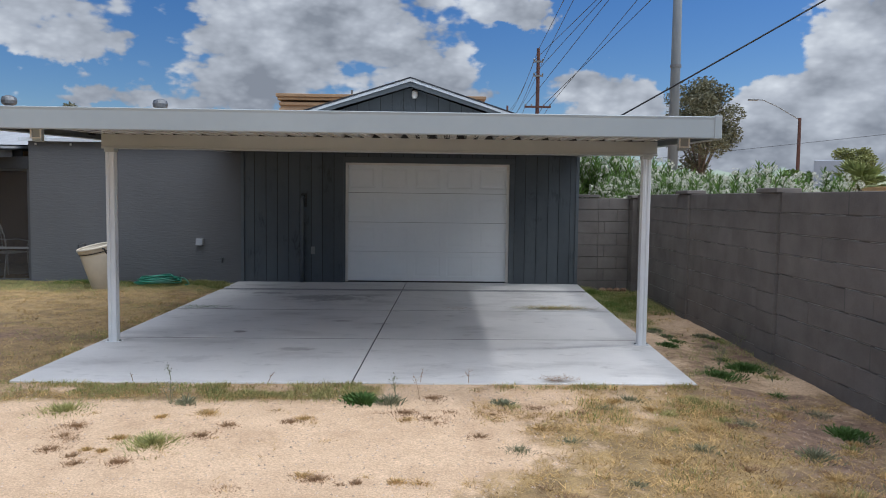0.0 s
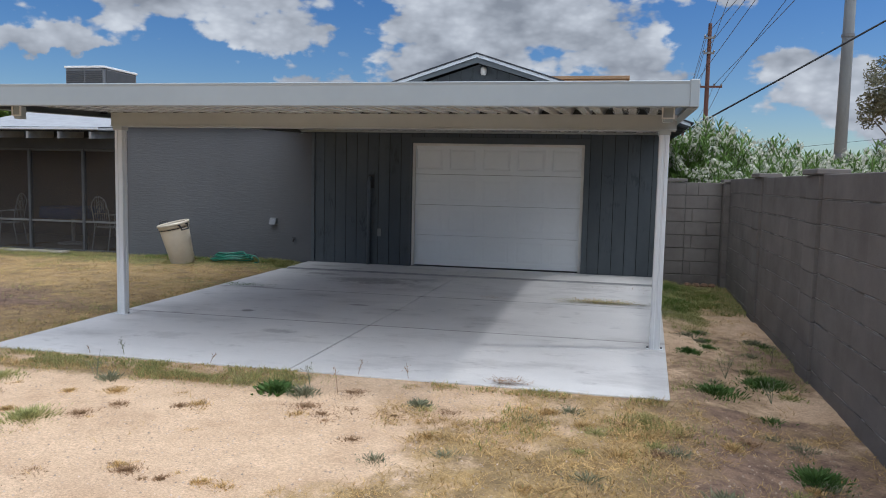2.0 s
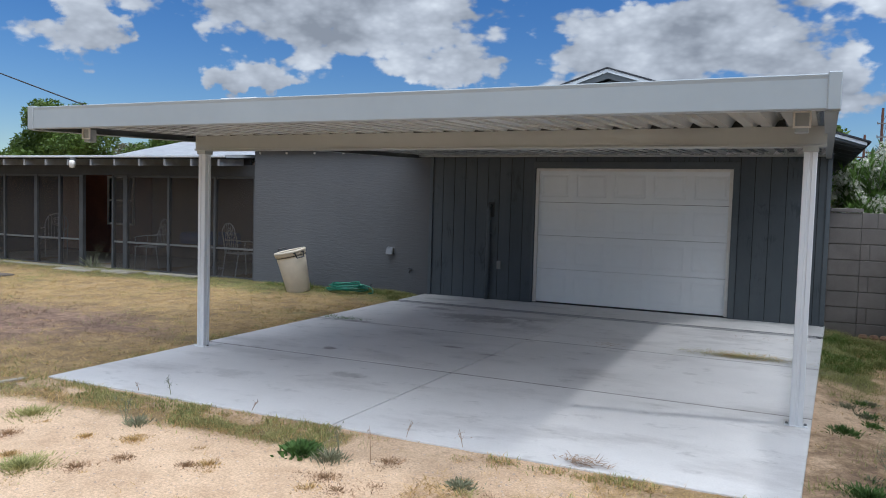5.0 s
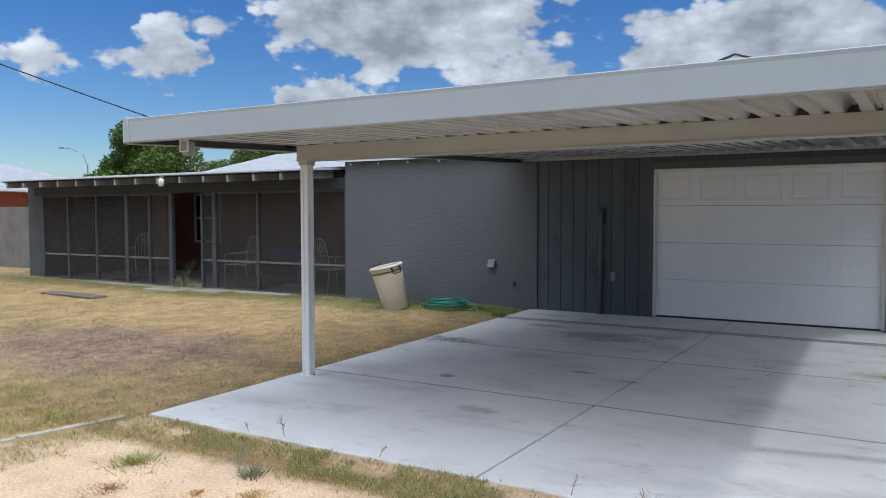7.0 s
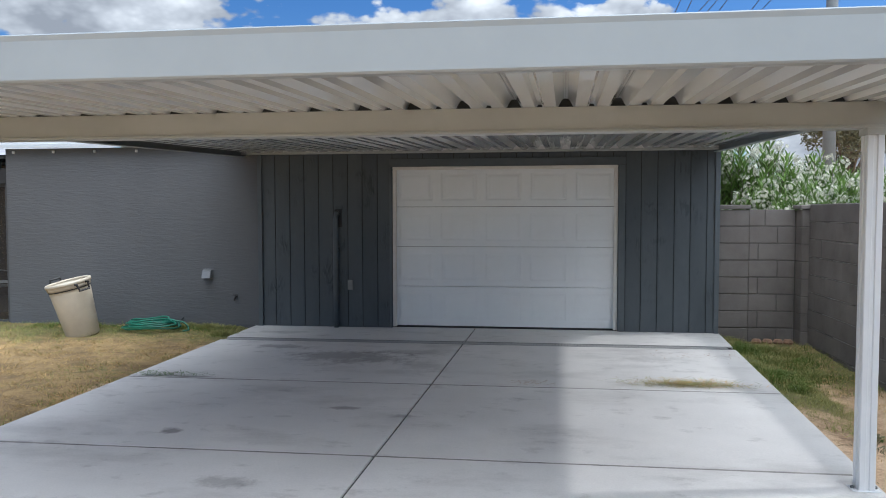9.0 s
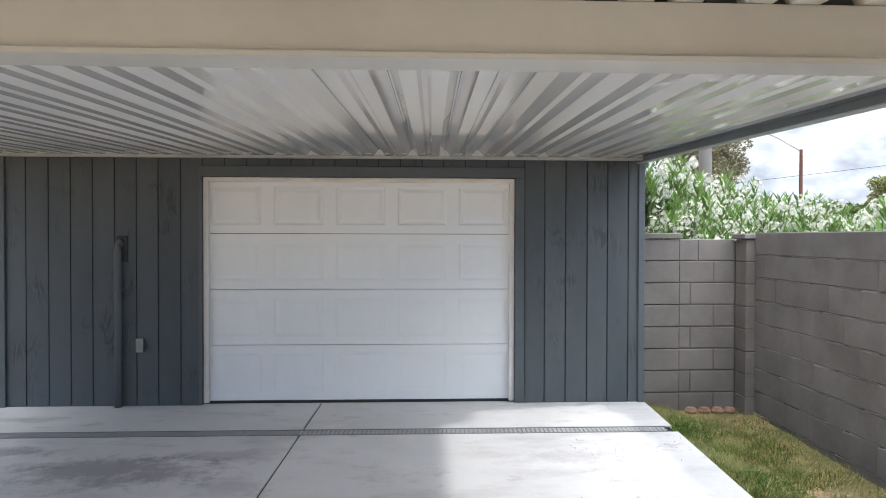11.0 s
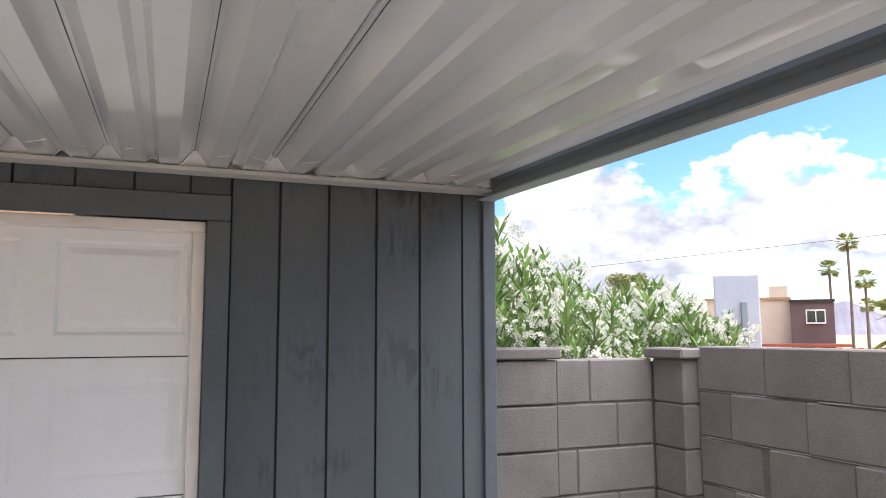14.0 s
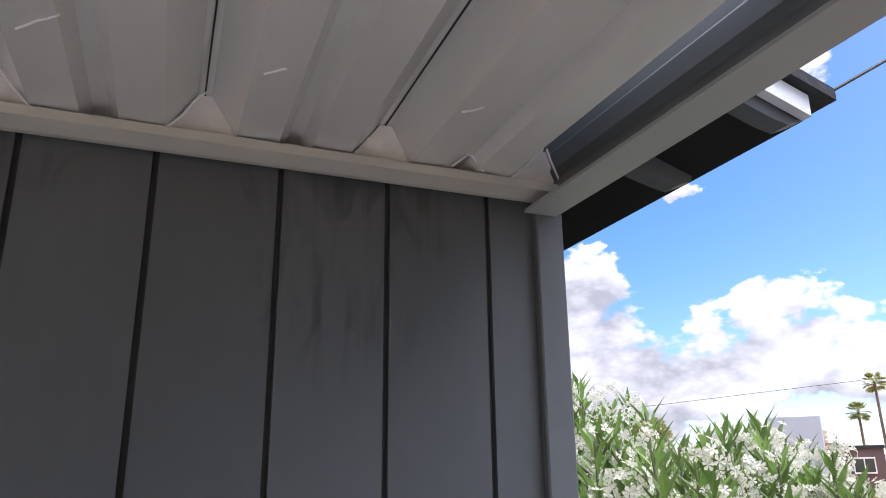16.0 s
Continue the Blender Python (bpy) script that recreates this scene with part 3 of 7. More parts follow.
def lathe(profile, sides=32, bm=None):
    """A turned body from (radius, height) pairs."""
    bm = bm or bmesh.new()
    rings = [[bm.verts.new((r * math.cos(2 * math.pi * i / sides), r * math.sin(2 * math.pi * i / sides), z)) for i in range(sides)] for r, z in profile]
    for r0, r1 in zip(rings, rings[1:]):
        for i in range(sides):
            bm.faces.new((r0[i], r0[(i + 1) % sides], r1[(i + 1) % sides], r1[i]))
    return bm


def prism(outline, axis, a, b, bm=None):
    """A flat outline pushed from a to b along an axis; outline pairs are the two other axes in order."""
    bm = bm or bmesh.new()

    def co(p, t):
        return {"x": (t, p[0], p[1]), "y": (p[0], t, p[1]), "z": (p[0], p[1], t)}[axis]

    r0 = [bm.verts.new(co(p, a)) for p in outline]
    r1 = [bm.verts.new(co(p, b)) for p in outline]
    n = len(outline)
    for i in range(n):
        bm.faces.new((r0[i], r0[(i + 1) % n], r1[(i + 1) % n], r1[i]))
    bm.faces.new(r0[::-1])
    bm.faces.new(r1)
    bmesh.ops.recalc_face_normals(bm, faces=bm.faces[:])
    return bm


def soup(name, verts, faces, material, parent=None, smooth=False):
    """A mesh straight from arrays, for leaves and blades."""
    me = bpy.data.meshes.new(name)
    me.from_pydata(verts, [], faces)
    me.materials.append(material)
    ob = new(name, me)
    ob.parent = parent
    return ob


# ---- plan ----
SLAB_SKEW, ROOF_SKEW = 0.050, 0.034
SLAB_L, SLAB_R, SLAB_FRONT = -3.12, 2.53, -6.42
JOINT_X, CROSS_1, CROSS_2 = -0.345, -2.79, -4.63
WALL_X, WALL_SKEW, WALL_TOP = 3.49, 0.016, 1.465
RIDGE_X, RIDGE_Z, PITCH = -0.30, 3.30, 0.324


def slab_z(y):
    return -0.045 + 0.0165 * y


def ground_z(x, y):
    s = min(max((x - 2.35) / 0.6, 0), 1)
    base = -0.065 + 0.0165 * max(min(y, 0.0), -9.0)
    near = 1.0 if -20 < x < 6 and -20 < y < 3 else 0.0
    bumps = 0.018 * noise.noise((x * 0.9, y * 0.9, 0)) + 0.008 * noise.noise((x * 3.1, y * 3.1, 5)) + 0.004 * noise.noise((x * 9, y * 9, 2)) if near else 0
    inside = -3.25 < x - SLAB_SKEW * y < 2.65 and SLAB_FRONT - 0.15 < y < 0.3
    if inside:
        bumps = 0.010 + 0.3 * bumps if y < SLAB_FRONT - 0.01 else min(bumps, 0.0) - 0.01
    return base - 0.09 * s * s * (3 - 2 * s) + bumps


def ground_cover_at(x, y):
    """How much straw, green and bare brown covers the ground at a place."""
    n = noise.noise((x * 0.55, y * 0.55, 3)) + 0.5 * noise.noise((x * 1.7, y * 1.7, 8))
    straw = green = brown = 0.0
    lawn = x < SLAB_L - 0.05 + SLAB_SKEW * y and y > -7.3
    if lawn or (x < -4.2 and y > -14):
        straw = 0.85 + 0.25 * n
        green = 0.18 + 0.35 * n + max(0.0, 0.55 - 0.5 * abs(y + 0.35)) * (1.0 if x > -9.5 else 0.7)
        brown = max(0.0, 1.0 - math.hypot((x + 6.1) / 2.9, (y + 4.7) / 1.7)) * (1.25 + 1.1 * n + 0.7 * noise.noise((x * 5, y * 5, 9))) + max(0.0, 0.5 - math.hypot((x + 10) / 1.5, (y + 3) / 0.8))
    elif y < SLAB_FRONT + 0.05:
        right = min(max((x - 0.15 - 0.30 * (y + 7.2)) / 0.8, 0), 1)
        n4 = noise.noise((x * 4.1, y * 4.1, 5)) + 0.6 * noise.noise((x * 9, y * 9, 6))
        straw = right * (0.80 + 0.55 * n + 0.35 * n4) + 0.22 * n
        brown = min(max((x - 1.6 - 0.25 * n) / 0.8, 0), 1) * (0.62 + 0.6 * n) + right * max(0.0, -0.5 * n4 - 0.1)
        edge = max(0.0, 1 - abs(y + 6.66 - 0.04 * x) / 0.30) if x < -0.4 else 0.3 * max(0.0, 1 - abs(y + 6.6) / 0.25)
        green = edge * (0.40 + 1.1 * n + 0.5 * n4)
        straw = max(straw, edge * 0.9)
        if x < -3.2:
            straw = max(straw, 0.5 + 0.4 * n)
            green = max(green, 0.3 + 0.5 * n)
    elif x > 2.0:
        back = min(max((y + 3.7) / 1.5, 0), 1)
        straw = 0.45 + 0.5 * n + 0.3 * back
        green = 0.10 + 0.6 * n + 1.0 * back * (1 if x < 2.85 else 0.45)
        brown = (0.42 + 0.5 * n) * (1 - 0.6 * back)
    if abs(x) > 25 or y > 4 or y < -18:
        straw, green, brown = 0.5, 0.1, 0.3
    return min(max(straw, 0), 1), min(max(green, 0), 1), min(max(brown, 0), 1)


def build_ground():
    def axis(lo, hi, step):
        inner = [lo + step * k for k in range(int((hi - lo) / step) + 1)]
        out = [1.5, 4, 9, 20, 45, 100, 250, 600, 1500, 3500]
        return [lo - d for d in reversed(out)] + inner + [hi + d for d in out]

    xs, ys = axis(-17.0, 5.0, 0.09), axis(-13.0, 1.0, 0.09)
    verts = [(x, y, ground_z(x, y)) for y in ys for x in xs]
    w = len(xs)
    faces = [(j * w + i, j * w + i + 1, (j + 1) * w + i + 1, (j + 1) * w + i) for j in range(len(ys) - 1) for i in range(w - 1)]
    me = bpy.data.meshes.new("ground")
    me.from_pydata(verts, [], faces)
    me.materials.append(M_GROUND)
    col = me.color_attributes.new("cover", "FLOAT_COLOR", "POINT")
    data = np.ones((len(verts), 4), dtype=np.float32)
    data[:, :3] = [ground_cover_at(v[0], v[1]) for v in verts]
    col.data.foreach_set("color", data.ravel())
    for p in me.polygons:
        p.use_smooth = True
    tagged(new("ground", me), "sandy dirt yard with straw-dry grass and green tufts", "ground", kind="structure")


build_ground()


def build_slab():
    slab = thing("pavement", "pale grey concrete carport slab in six stained panels", "slab", kind="structure")
    spans = [(CROSS_1 + 0.011, -0.975), (CROSS_2 + 0.011, CROSS_1 - 0.011), (SLAB_FRONT, CROSS_2 - 0.011)]
    spans.append((-0.805, 0.06))
    for y0, y1 in spans:
        for x0, x1 in ((SLAB_L, JOINT_X - 0.0065), (JOINT_X + 0.0065, SLAB_R)):
            bm = bmesh.new()
            nx = 24
            top = {}
            for j, y in enumerate((y0, y1)):
                for i in range(nx + 1):
                    x = x0 + (x1 - x0) * i / nx
                    wob = 0.012 * noise.noise((x * 3, y * 2, 1)) if y == SLAB_FRONT else 0
                    top[i, j] = bm.verts.new((x, y + wob, slab_z(y)))
            bot = {k: bm.verts.new(v.co - Vector((0, 0, 0.12))) for k, v in list(top.items())}
            for i in range(nx):
                bm.faces.new((top[i, 0], top[i + 1, 0], top[i + 1, 1], top[i, 1]))
                bm.faces.new((top[i, 0], bot[i, 0], bot[i + 1, 0], top[i + 1, 0]))
                bm.faces.new((top[i, 1], top[i + 1, 1], bot[i + 1, 1], bot[i, 1]))
            for i in (0, nx):
                bm.faces.new((top[i, 0], top[i, 1], bot[i, 1], bot[i, 0]))
            bmesh.ops.recalc_face_normals(bm, faces=bm.faces[:])
            shear(bm, SLAB_SKEW)
            sharp = [e for e in bm.edges if e.is_manifold and e.calc_face_angle(0) > 0.8]
            bmesh.ops.bevel(bm, geom=sharp, offset=0.004, segments=1, affect="EDGES")
            part("slab_panel", bm, M_SLAB, slab)
    bm = box(SLAB_L + 0.02, SLAB_R - 0.02, SLAB_FRONT + 0.03, 0.05, -0.4, 0.0)
    for v in bm.verts:
        if v.co.z > -0.1:
            v.co.z = slab_z(v.co.y) - 0.012
    for v in bm.verts:
        if v.co.z < -0.3:
            v.co.z = slab_z(v.co.y) - 0.10
    shear(bm, SLAB_SKEW)
    part("joint_bed", bm, M_DARK, slab, "dark dirt at the bottom of the joints")
    for yc in (CROSS_1, CROSS_2):
        bm = box(SLAB_L + 0.01, SLAB_R - 0.01, yc - 0.0105, yc + 0.0105, slab_z(yc) - 0.03, slab_z(yc) - 0.0012)
        part("joint_filler", shear(bm, SLAB_SKEW), M_FILL, slab, "dark dirt packed in a cross joint")
    drain = thing("trench_drain", "long grey slotted trench drain grate set across the slab", "drain")
    z = slab_z(-0.87)
    bm = bmesh.new()
    for a, b in ((-0.972, -0.960), (-0.820, -0.808)):
        box(SLAB_L + 0.03, SLAB_R - 0.05, a, b, z - 0.06, z - 0.001, bm=bm)
    part("drain_frame", shear(bm, SLAB_SKEW), M_METAL, drain)
    bm = bmesh.new()
    x = SLAB_L + 0.04
    while x < SLAB_R - 0.07:
        box(x, x + 0.025, -0.958, -0.822, z - 0.02, z - 0.004, bm=bm)
        x += 0.034
    for y in (-0.958, -0.894, -0.834):
        box(SLAB_L + 0.04, SLAB_R - 0.06, y, y + 0.012, z - 0.022, z - 0.005, bm=bm)
    part("drain_grate", shear(bm, SLAB_SKEW), M_GRATE, drain)


build_slab()

# ---- garage ----
SIDING_L, SIDING_R, DOOR_HALF, DOOR_TOP = -3.05, 2.505, 1.36, 1.94


def roof_under(x):
    return RIDGE_Z - 0.13 - PITCH * abs(x - RIDGE_X)


def build_garage_wall():
    wall = thing("wall_garage", "dark blue-grey grooved plywood siding on the garage front", "wall", kind="structure")
    grooves = [-3.05, -2.85, -2.66, -2.475, -2.29, -2.105, -1.92, -1.735, -1.545, -1.36]
    right = [1.445, 1.625, 1.813, 2.005, 2.187, 2.374]
    mid = [-1.36 + 0.19 * k for k in range(16)] + [1.447]
    mid = [m for m in mid if m < 1.40] + [1.445]
    pieces = [(a, b, -0.045) for a, b in zip(grooves, grooves[1:])]
    pieces += [(a, b, DOOR_TOP + 0.098) for a, b in zip(mid, mid[1:])]
    pieces += [(a, b, -0.045) for a, b in zip(right, right[1:])] + [(2.374, SIDING_R, -0.045)]
    for a, b, z0 in pieces:
        a2, b2 = a + 0.005, b - 0.005
        za, zb = roof_under(a2), roof_under(b2)
        peak = [(RIDGE_X, roof_under(RIDGE_X))] if a2 < RIDGE_X < b2 else []
        outline = [(a2, z0), (b2, z0), (b2, zb)] + peak + [(a2, za)]
        part("board", prism(outline, "y", 0.0, 0.016), M_BOARD, wall)
    core = [(SIDING_L, -0.1), (-DOOR_HALF - 0.02, -0.1), (-DOOR_HALF - 0.02, roof_under(-1.38)), (SIDING_L, roof_under(SIDING_L))]
    bm = prism(core, "y", 0.010, 0.14)
    prism([(DOOR_HALF + 0.02, -0.1), (SIDING_R - 0.01, -0.1), (SIDING_R - 0.01, roof_under(SIDING_R)), (DOOR_HALF + 0.02, roof_under(1.38))], "y", 0.010, 0.14, bm)
    prism([(-DOOR_HALF - 0.02, DOOR_TOP + 0.02), (DOOR_HALF + 0.02, DOOR_TOP + 0.02), (DOOR_HALF + 0.02, roof_under(1.38)), (RIDGE_X, roof_under(RIDGE_X)), (-DOOR_HALF - 0.02, roof_under(-1.38))], "y", 0.010, 0.14, bm)
    part("sheathing", bm, M_CORE, wall)
    part("side_wall", box(SIDING_R - 0.13, SIDING_R - 0.012, 0.141, 7.5, -0.2, 2.20), M_STUCCO, wall)
    part("back_wall", box(SIDING_L, SIDING_R - 0.14, 7.4, 7.5, -0.2, 2.6), M_STUCCO, wall)
    trim = thing("trim_door", "blue-grey painted boards round the garage door opening", "door trim", kind="structure")
    part("head_trim", box(-DOOR_HALF - 0.03, 1.442, -0.018, -0.002, DOOR_TOP, DOOR_TOP + 0.094, 0.003), M_TRIM, trim)
    part("side_trim", box(DOOR_HALF, 1.442, -0.017, 0.06, -0.04, DOOR_TOP - 0.002, 0.003), M_TRIM, trim)
    part("side_trim", box(-DOOR_HALF - 0.03, -DOOR_HALF, -0.017, 0.06, -0.04, DOOR_TOP - 0.002, 0.003), M_TRIM, trim)
    corner = thing("trim_corner", "blue-grey corner board at the end of the siding", "corner trim", kind="structure")
    part("corner_board", box(2.462, SIDING_R + 0.012, -0.022, -0.002, -0.05, 2.20, 0.003), M_TRIM, corner)
    part("corner_board", box(SIDING_R - 0.008, SIDING_R + 0.011, 0.0, 0.085, -0.05, 2.20, 0.003), M_TRIM, corner)
    part("corner_board", box(SIDING_L - 0.02, SIDING_L + 0.035, -0.03, -0.002, -0.05, 2.14, 0.003), M_TRIM, corner)


build_garage_wall()


def build_garage_door():
    door = thing("door_1", "closed white sectional garage door with raised panels", "garage door", (0, 0.075, 0), kind="structure")
    hs = (DOOR_TOP + 0.020) / 4
    w = DOOR_HALF - 0.002
    for k in range(4):
        z0, z1 = -0.020 + k * hs, -0.020 + (k + 1) * hs - 0.005
        emboss = 0.007 if k == 3 else 0.0022
        bm = bmesh.new()
        cols = 5
        cw = 2 * w / cols
        # the face with a stepped raised field in each column
        for c in range(cols):
            x0, x1 = -w + c * cw, -w + (c + 1) * cw
            a0, a1 = x0 + 0.055, x1 - 0.055
            b0, b1 = z0 + 0.075, z1 - 0.075
            loops = []
            for inset, depth in ((None, 0.0), (0.0, 0.0), (0.012, emboss), (0.026, emboss), (0.050, 0.0)):
                if inset is None:
                    q = (x0, x1, z0, z1)
                else:
                    q = (a0 + inset, a1 - inset, b0 + inset, b1 - inset)
                loops.append([bm.verts.new((px, depth, pz)) for px, pz in ((q[0], q[2]), (q[1], q[2]), (q[1], q[3]), (q[0], q[3]))])
            for l0, l1 in zip(loops, loops[1:]):
                for i in range(4):
                    bm.faces.new((l0[i], l0[(i + 1) % 4], l1[(i + 1) % 4], l1[i]))
            bm.faces.new(loops[-1])
        box(-w, w, 0.012, 0.045, z0, z1, bm=bm)
        for za, zb in ((z0, z0 + 0.0), (z1, z1)):
            vs = [bm.verts.new(p) for p in ((-w, 0.0, za), (w, 0.0, za), (w, 0.02, za), (-w, 0.02, za))]
            bm.faces.new(vs)
        bmesh.ops.remove_doubles(bm, verts=bm.verts[:], dist=0.0005)
        bmesh.ops.recalc_face_normals(bm, faces=bm.faces[:])
        part("door_section", bm, M_DOOR, door)
    # unseen dark panel added to stop light leaking through the section gaps
    part("backing", box(-w, w, 0.047, 0.06, -0.04, DOOR_TOP), M_CORE, door)
    part("bottom_seal", box(-w, w, -0.002, 0.03, -0.046, -0.021), M_IRON, door, "black rubber bottom seal")
    stop = thing("trim_door_stop", "white weather stop strip round the garage door", "door stop", kind="structure")
    part("stop_strip", box(-DOOR_HALF + 0.001, -DOOR_HALF + 0.045, 0.02, 0.072, -0.03, DOOR_TOP - 0.041, 0.003), M_VINYL, stop)
    part("stop_strip", box(DOOR_HALF - 0.045, DOOR_HALF - 0.001, 0.02, 0.072, -0.03, DOOR_TOP - 0.041, 0.003), M_VINYL, stop)
    part("stop_strip", box(-DOOR_HALF + 0.001, DOOR_HALF - 0.001, 0.02, 0.072, DOOR_TOP - 0.04, DOOR_TOP - 0.002, 0.003), M_VINYL, stop)


build_garage_door()


def build_garage_roof():
    roof = thing("roof_garage", "charcoal shingle gable roof with pale drip edge and dark eaves", "roof", kind="structure")
    y0, y1 = -0.29, 7.8
    right, left = 2.90, -3.45
    for xe, s in ((right, 1), (left, -1)):
        ze = RIDGE_Z - PITCH * abs(xe - RIDGE_X)
        outline = [(RIDGE_X, RIDGE_Z), (xe, ze), (xe, ze - 0.022), (RIDGE_X, RIDGE_Z - 0.022)]
        part("shingles", prism(outline, "y", y0 - 0.03, y1), M_DARKSHINGLE, roof)
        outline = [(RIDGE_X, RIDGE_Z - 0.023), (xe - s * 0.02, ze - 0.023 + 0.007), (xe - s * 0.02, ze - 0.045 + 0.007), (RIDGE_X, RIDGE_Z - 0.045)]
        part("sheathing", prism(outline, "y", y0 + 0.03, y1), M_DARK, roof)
        outline = [(RIDGE_X, RIDGE_Z - 0.024), (xe - s * 0.045, ze - 0.012), (xe - s * 0.045, ze - 0.052), (RIDGE_X, RIDGE_Z - 0.069)]
        part("drip_edge", prism(outline, "y", y0 - 0.012, y0 + 0.008), M_DRIP, roof)
        outline = [(RIDGE_X, RIDGE_Z - 0.046), (xe - s * 0.03, ze - 0.024), (xe - s * 0.035, ze - 0.045), (xe - s * 0.075, ze - 0.062), (xe - s * 0.11, ze - 0.056), (RIDGE_X, RIDGE_Z - 0.15)]
        y = y0 + 0.012
        first = True
        while y < y1 - 0.2:
            tail = outline if first else [(xe - s * 0.55, RIDGE_Z - PITCH * (abs(xe - RIDGE_X) - 0.55) - 0.046), (xe - s * 0.03, ze - 0.024), (xe - s * 0.035, ze - 0.045), (xe - s * 0.075, ze - 0.062), (xe - s * 0.11, ze - 0.056), (xe - s * 0.55, RIDGE_Z - PITCH * (abs(xe - RIDGE_X) - 0.55) - 0.12)]
            part("rafter", prism(tail, "y", y, y + 0.04), M_TRIM, roof)
            y += 0.30 if first else 0.6
            first = False


build_garage_roof()


def build_gable_lamp():
    lamp = thing("floodlight", "white enclosed wall lantern under the gable peak", "wall lamp", (-0.23, -0.004, 3.06))
    part("back_plate", box(-0.035, 0.035, -0.02, 0.0, -0.075, 0.075, 0.004), M_IRON, lamp)
    bm = lathe([(0.0, -0.065), (0.035, -0.062), (0.048, -0.03), (0.048, 0.03), (0.035, 0.058), (0.0, 0.062)], 18)
    part("lens", moved(bm, pose(0, -0.062, -0.005)), M_VINYL, lamp, "frosted white lens", True)
    part("hood", moved(lathe([(0.0, 0.085), (0.03, 0.08), (0.055, 0.055), (0.052, 0.05), (0.0, 0.05)], 18), pose(0, -0.062, 0.005)), M_IRON, lamp, "black hood", True)


build_gable_lamp()


def build_mast():
    mast = thing("conduit", "blue-grey painted pipe running up the siding", "conduit", (-2.065, -0.002, 0))
    part("pipe", tube([(0.0, -0.040, -0.05), (0.0, -0.040, 1.30), (0.004, -0.036, 1.34), (0.012, -0.020, 1.365), (0.02, 0.0, 1.37)], 0.032, 14), M_TRIM, mast, smooth=True)
    part("wall_plate", box(-0.02, 0.075, -0.012, 0.0, 1.20, 1.42, 0.004), M_HEADER, mast, "dark plate behind the bend")
    for z in (0.35, 0.95):
        part("strap", box(-0.055, 0.055, -0.012, 0.0, z, z + 0.02, 0.002), M_TRIM, mast)
    outlet = thing("outlet_box", "small grey weatherproof outlet box on the siding", "outlet box", (-1.885, -0.002, 0.485))
    part("box_body", box(-0.026, 0.026, -0.03, 0.0, -0.055, 0.055, 0.005), M_METAL, outlet)
    part("cover", box(-0.032, 0.032, -0.038, -0.031, -0.062, 0.062, 0.003), M_METAL, outlet)


build_mast()

# ---- carport ----
ROOF_Y0, ROOF_L, ROOF_R = -6.53, -3.27, 2.50
PAN_SLOPE, PAN_Z = 0.033, 2.128


def pan_z(y):
    return PAN_Z + PAN_SLOPE * y


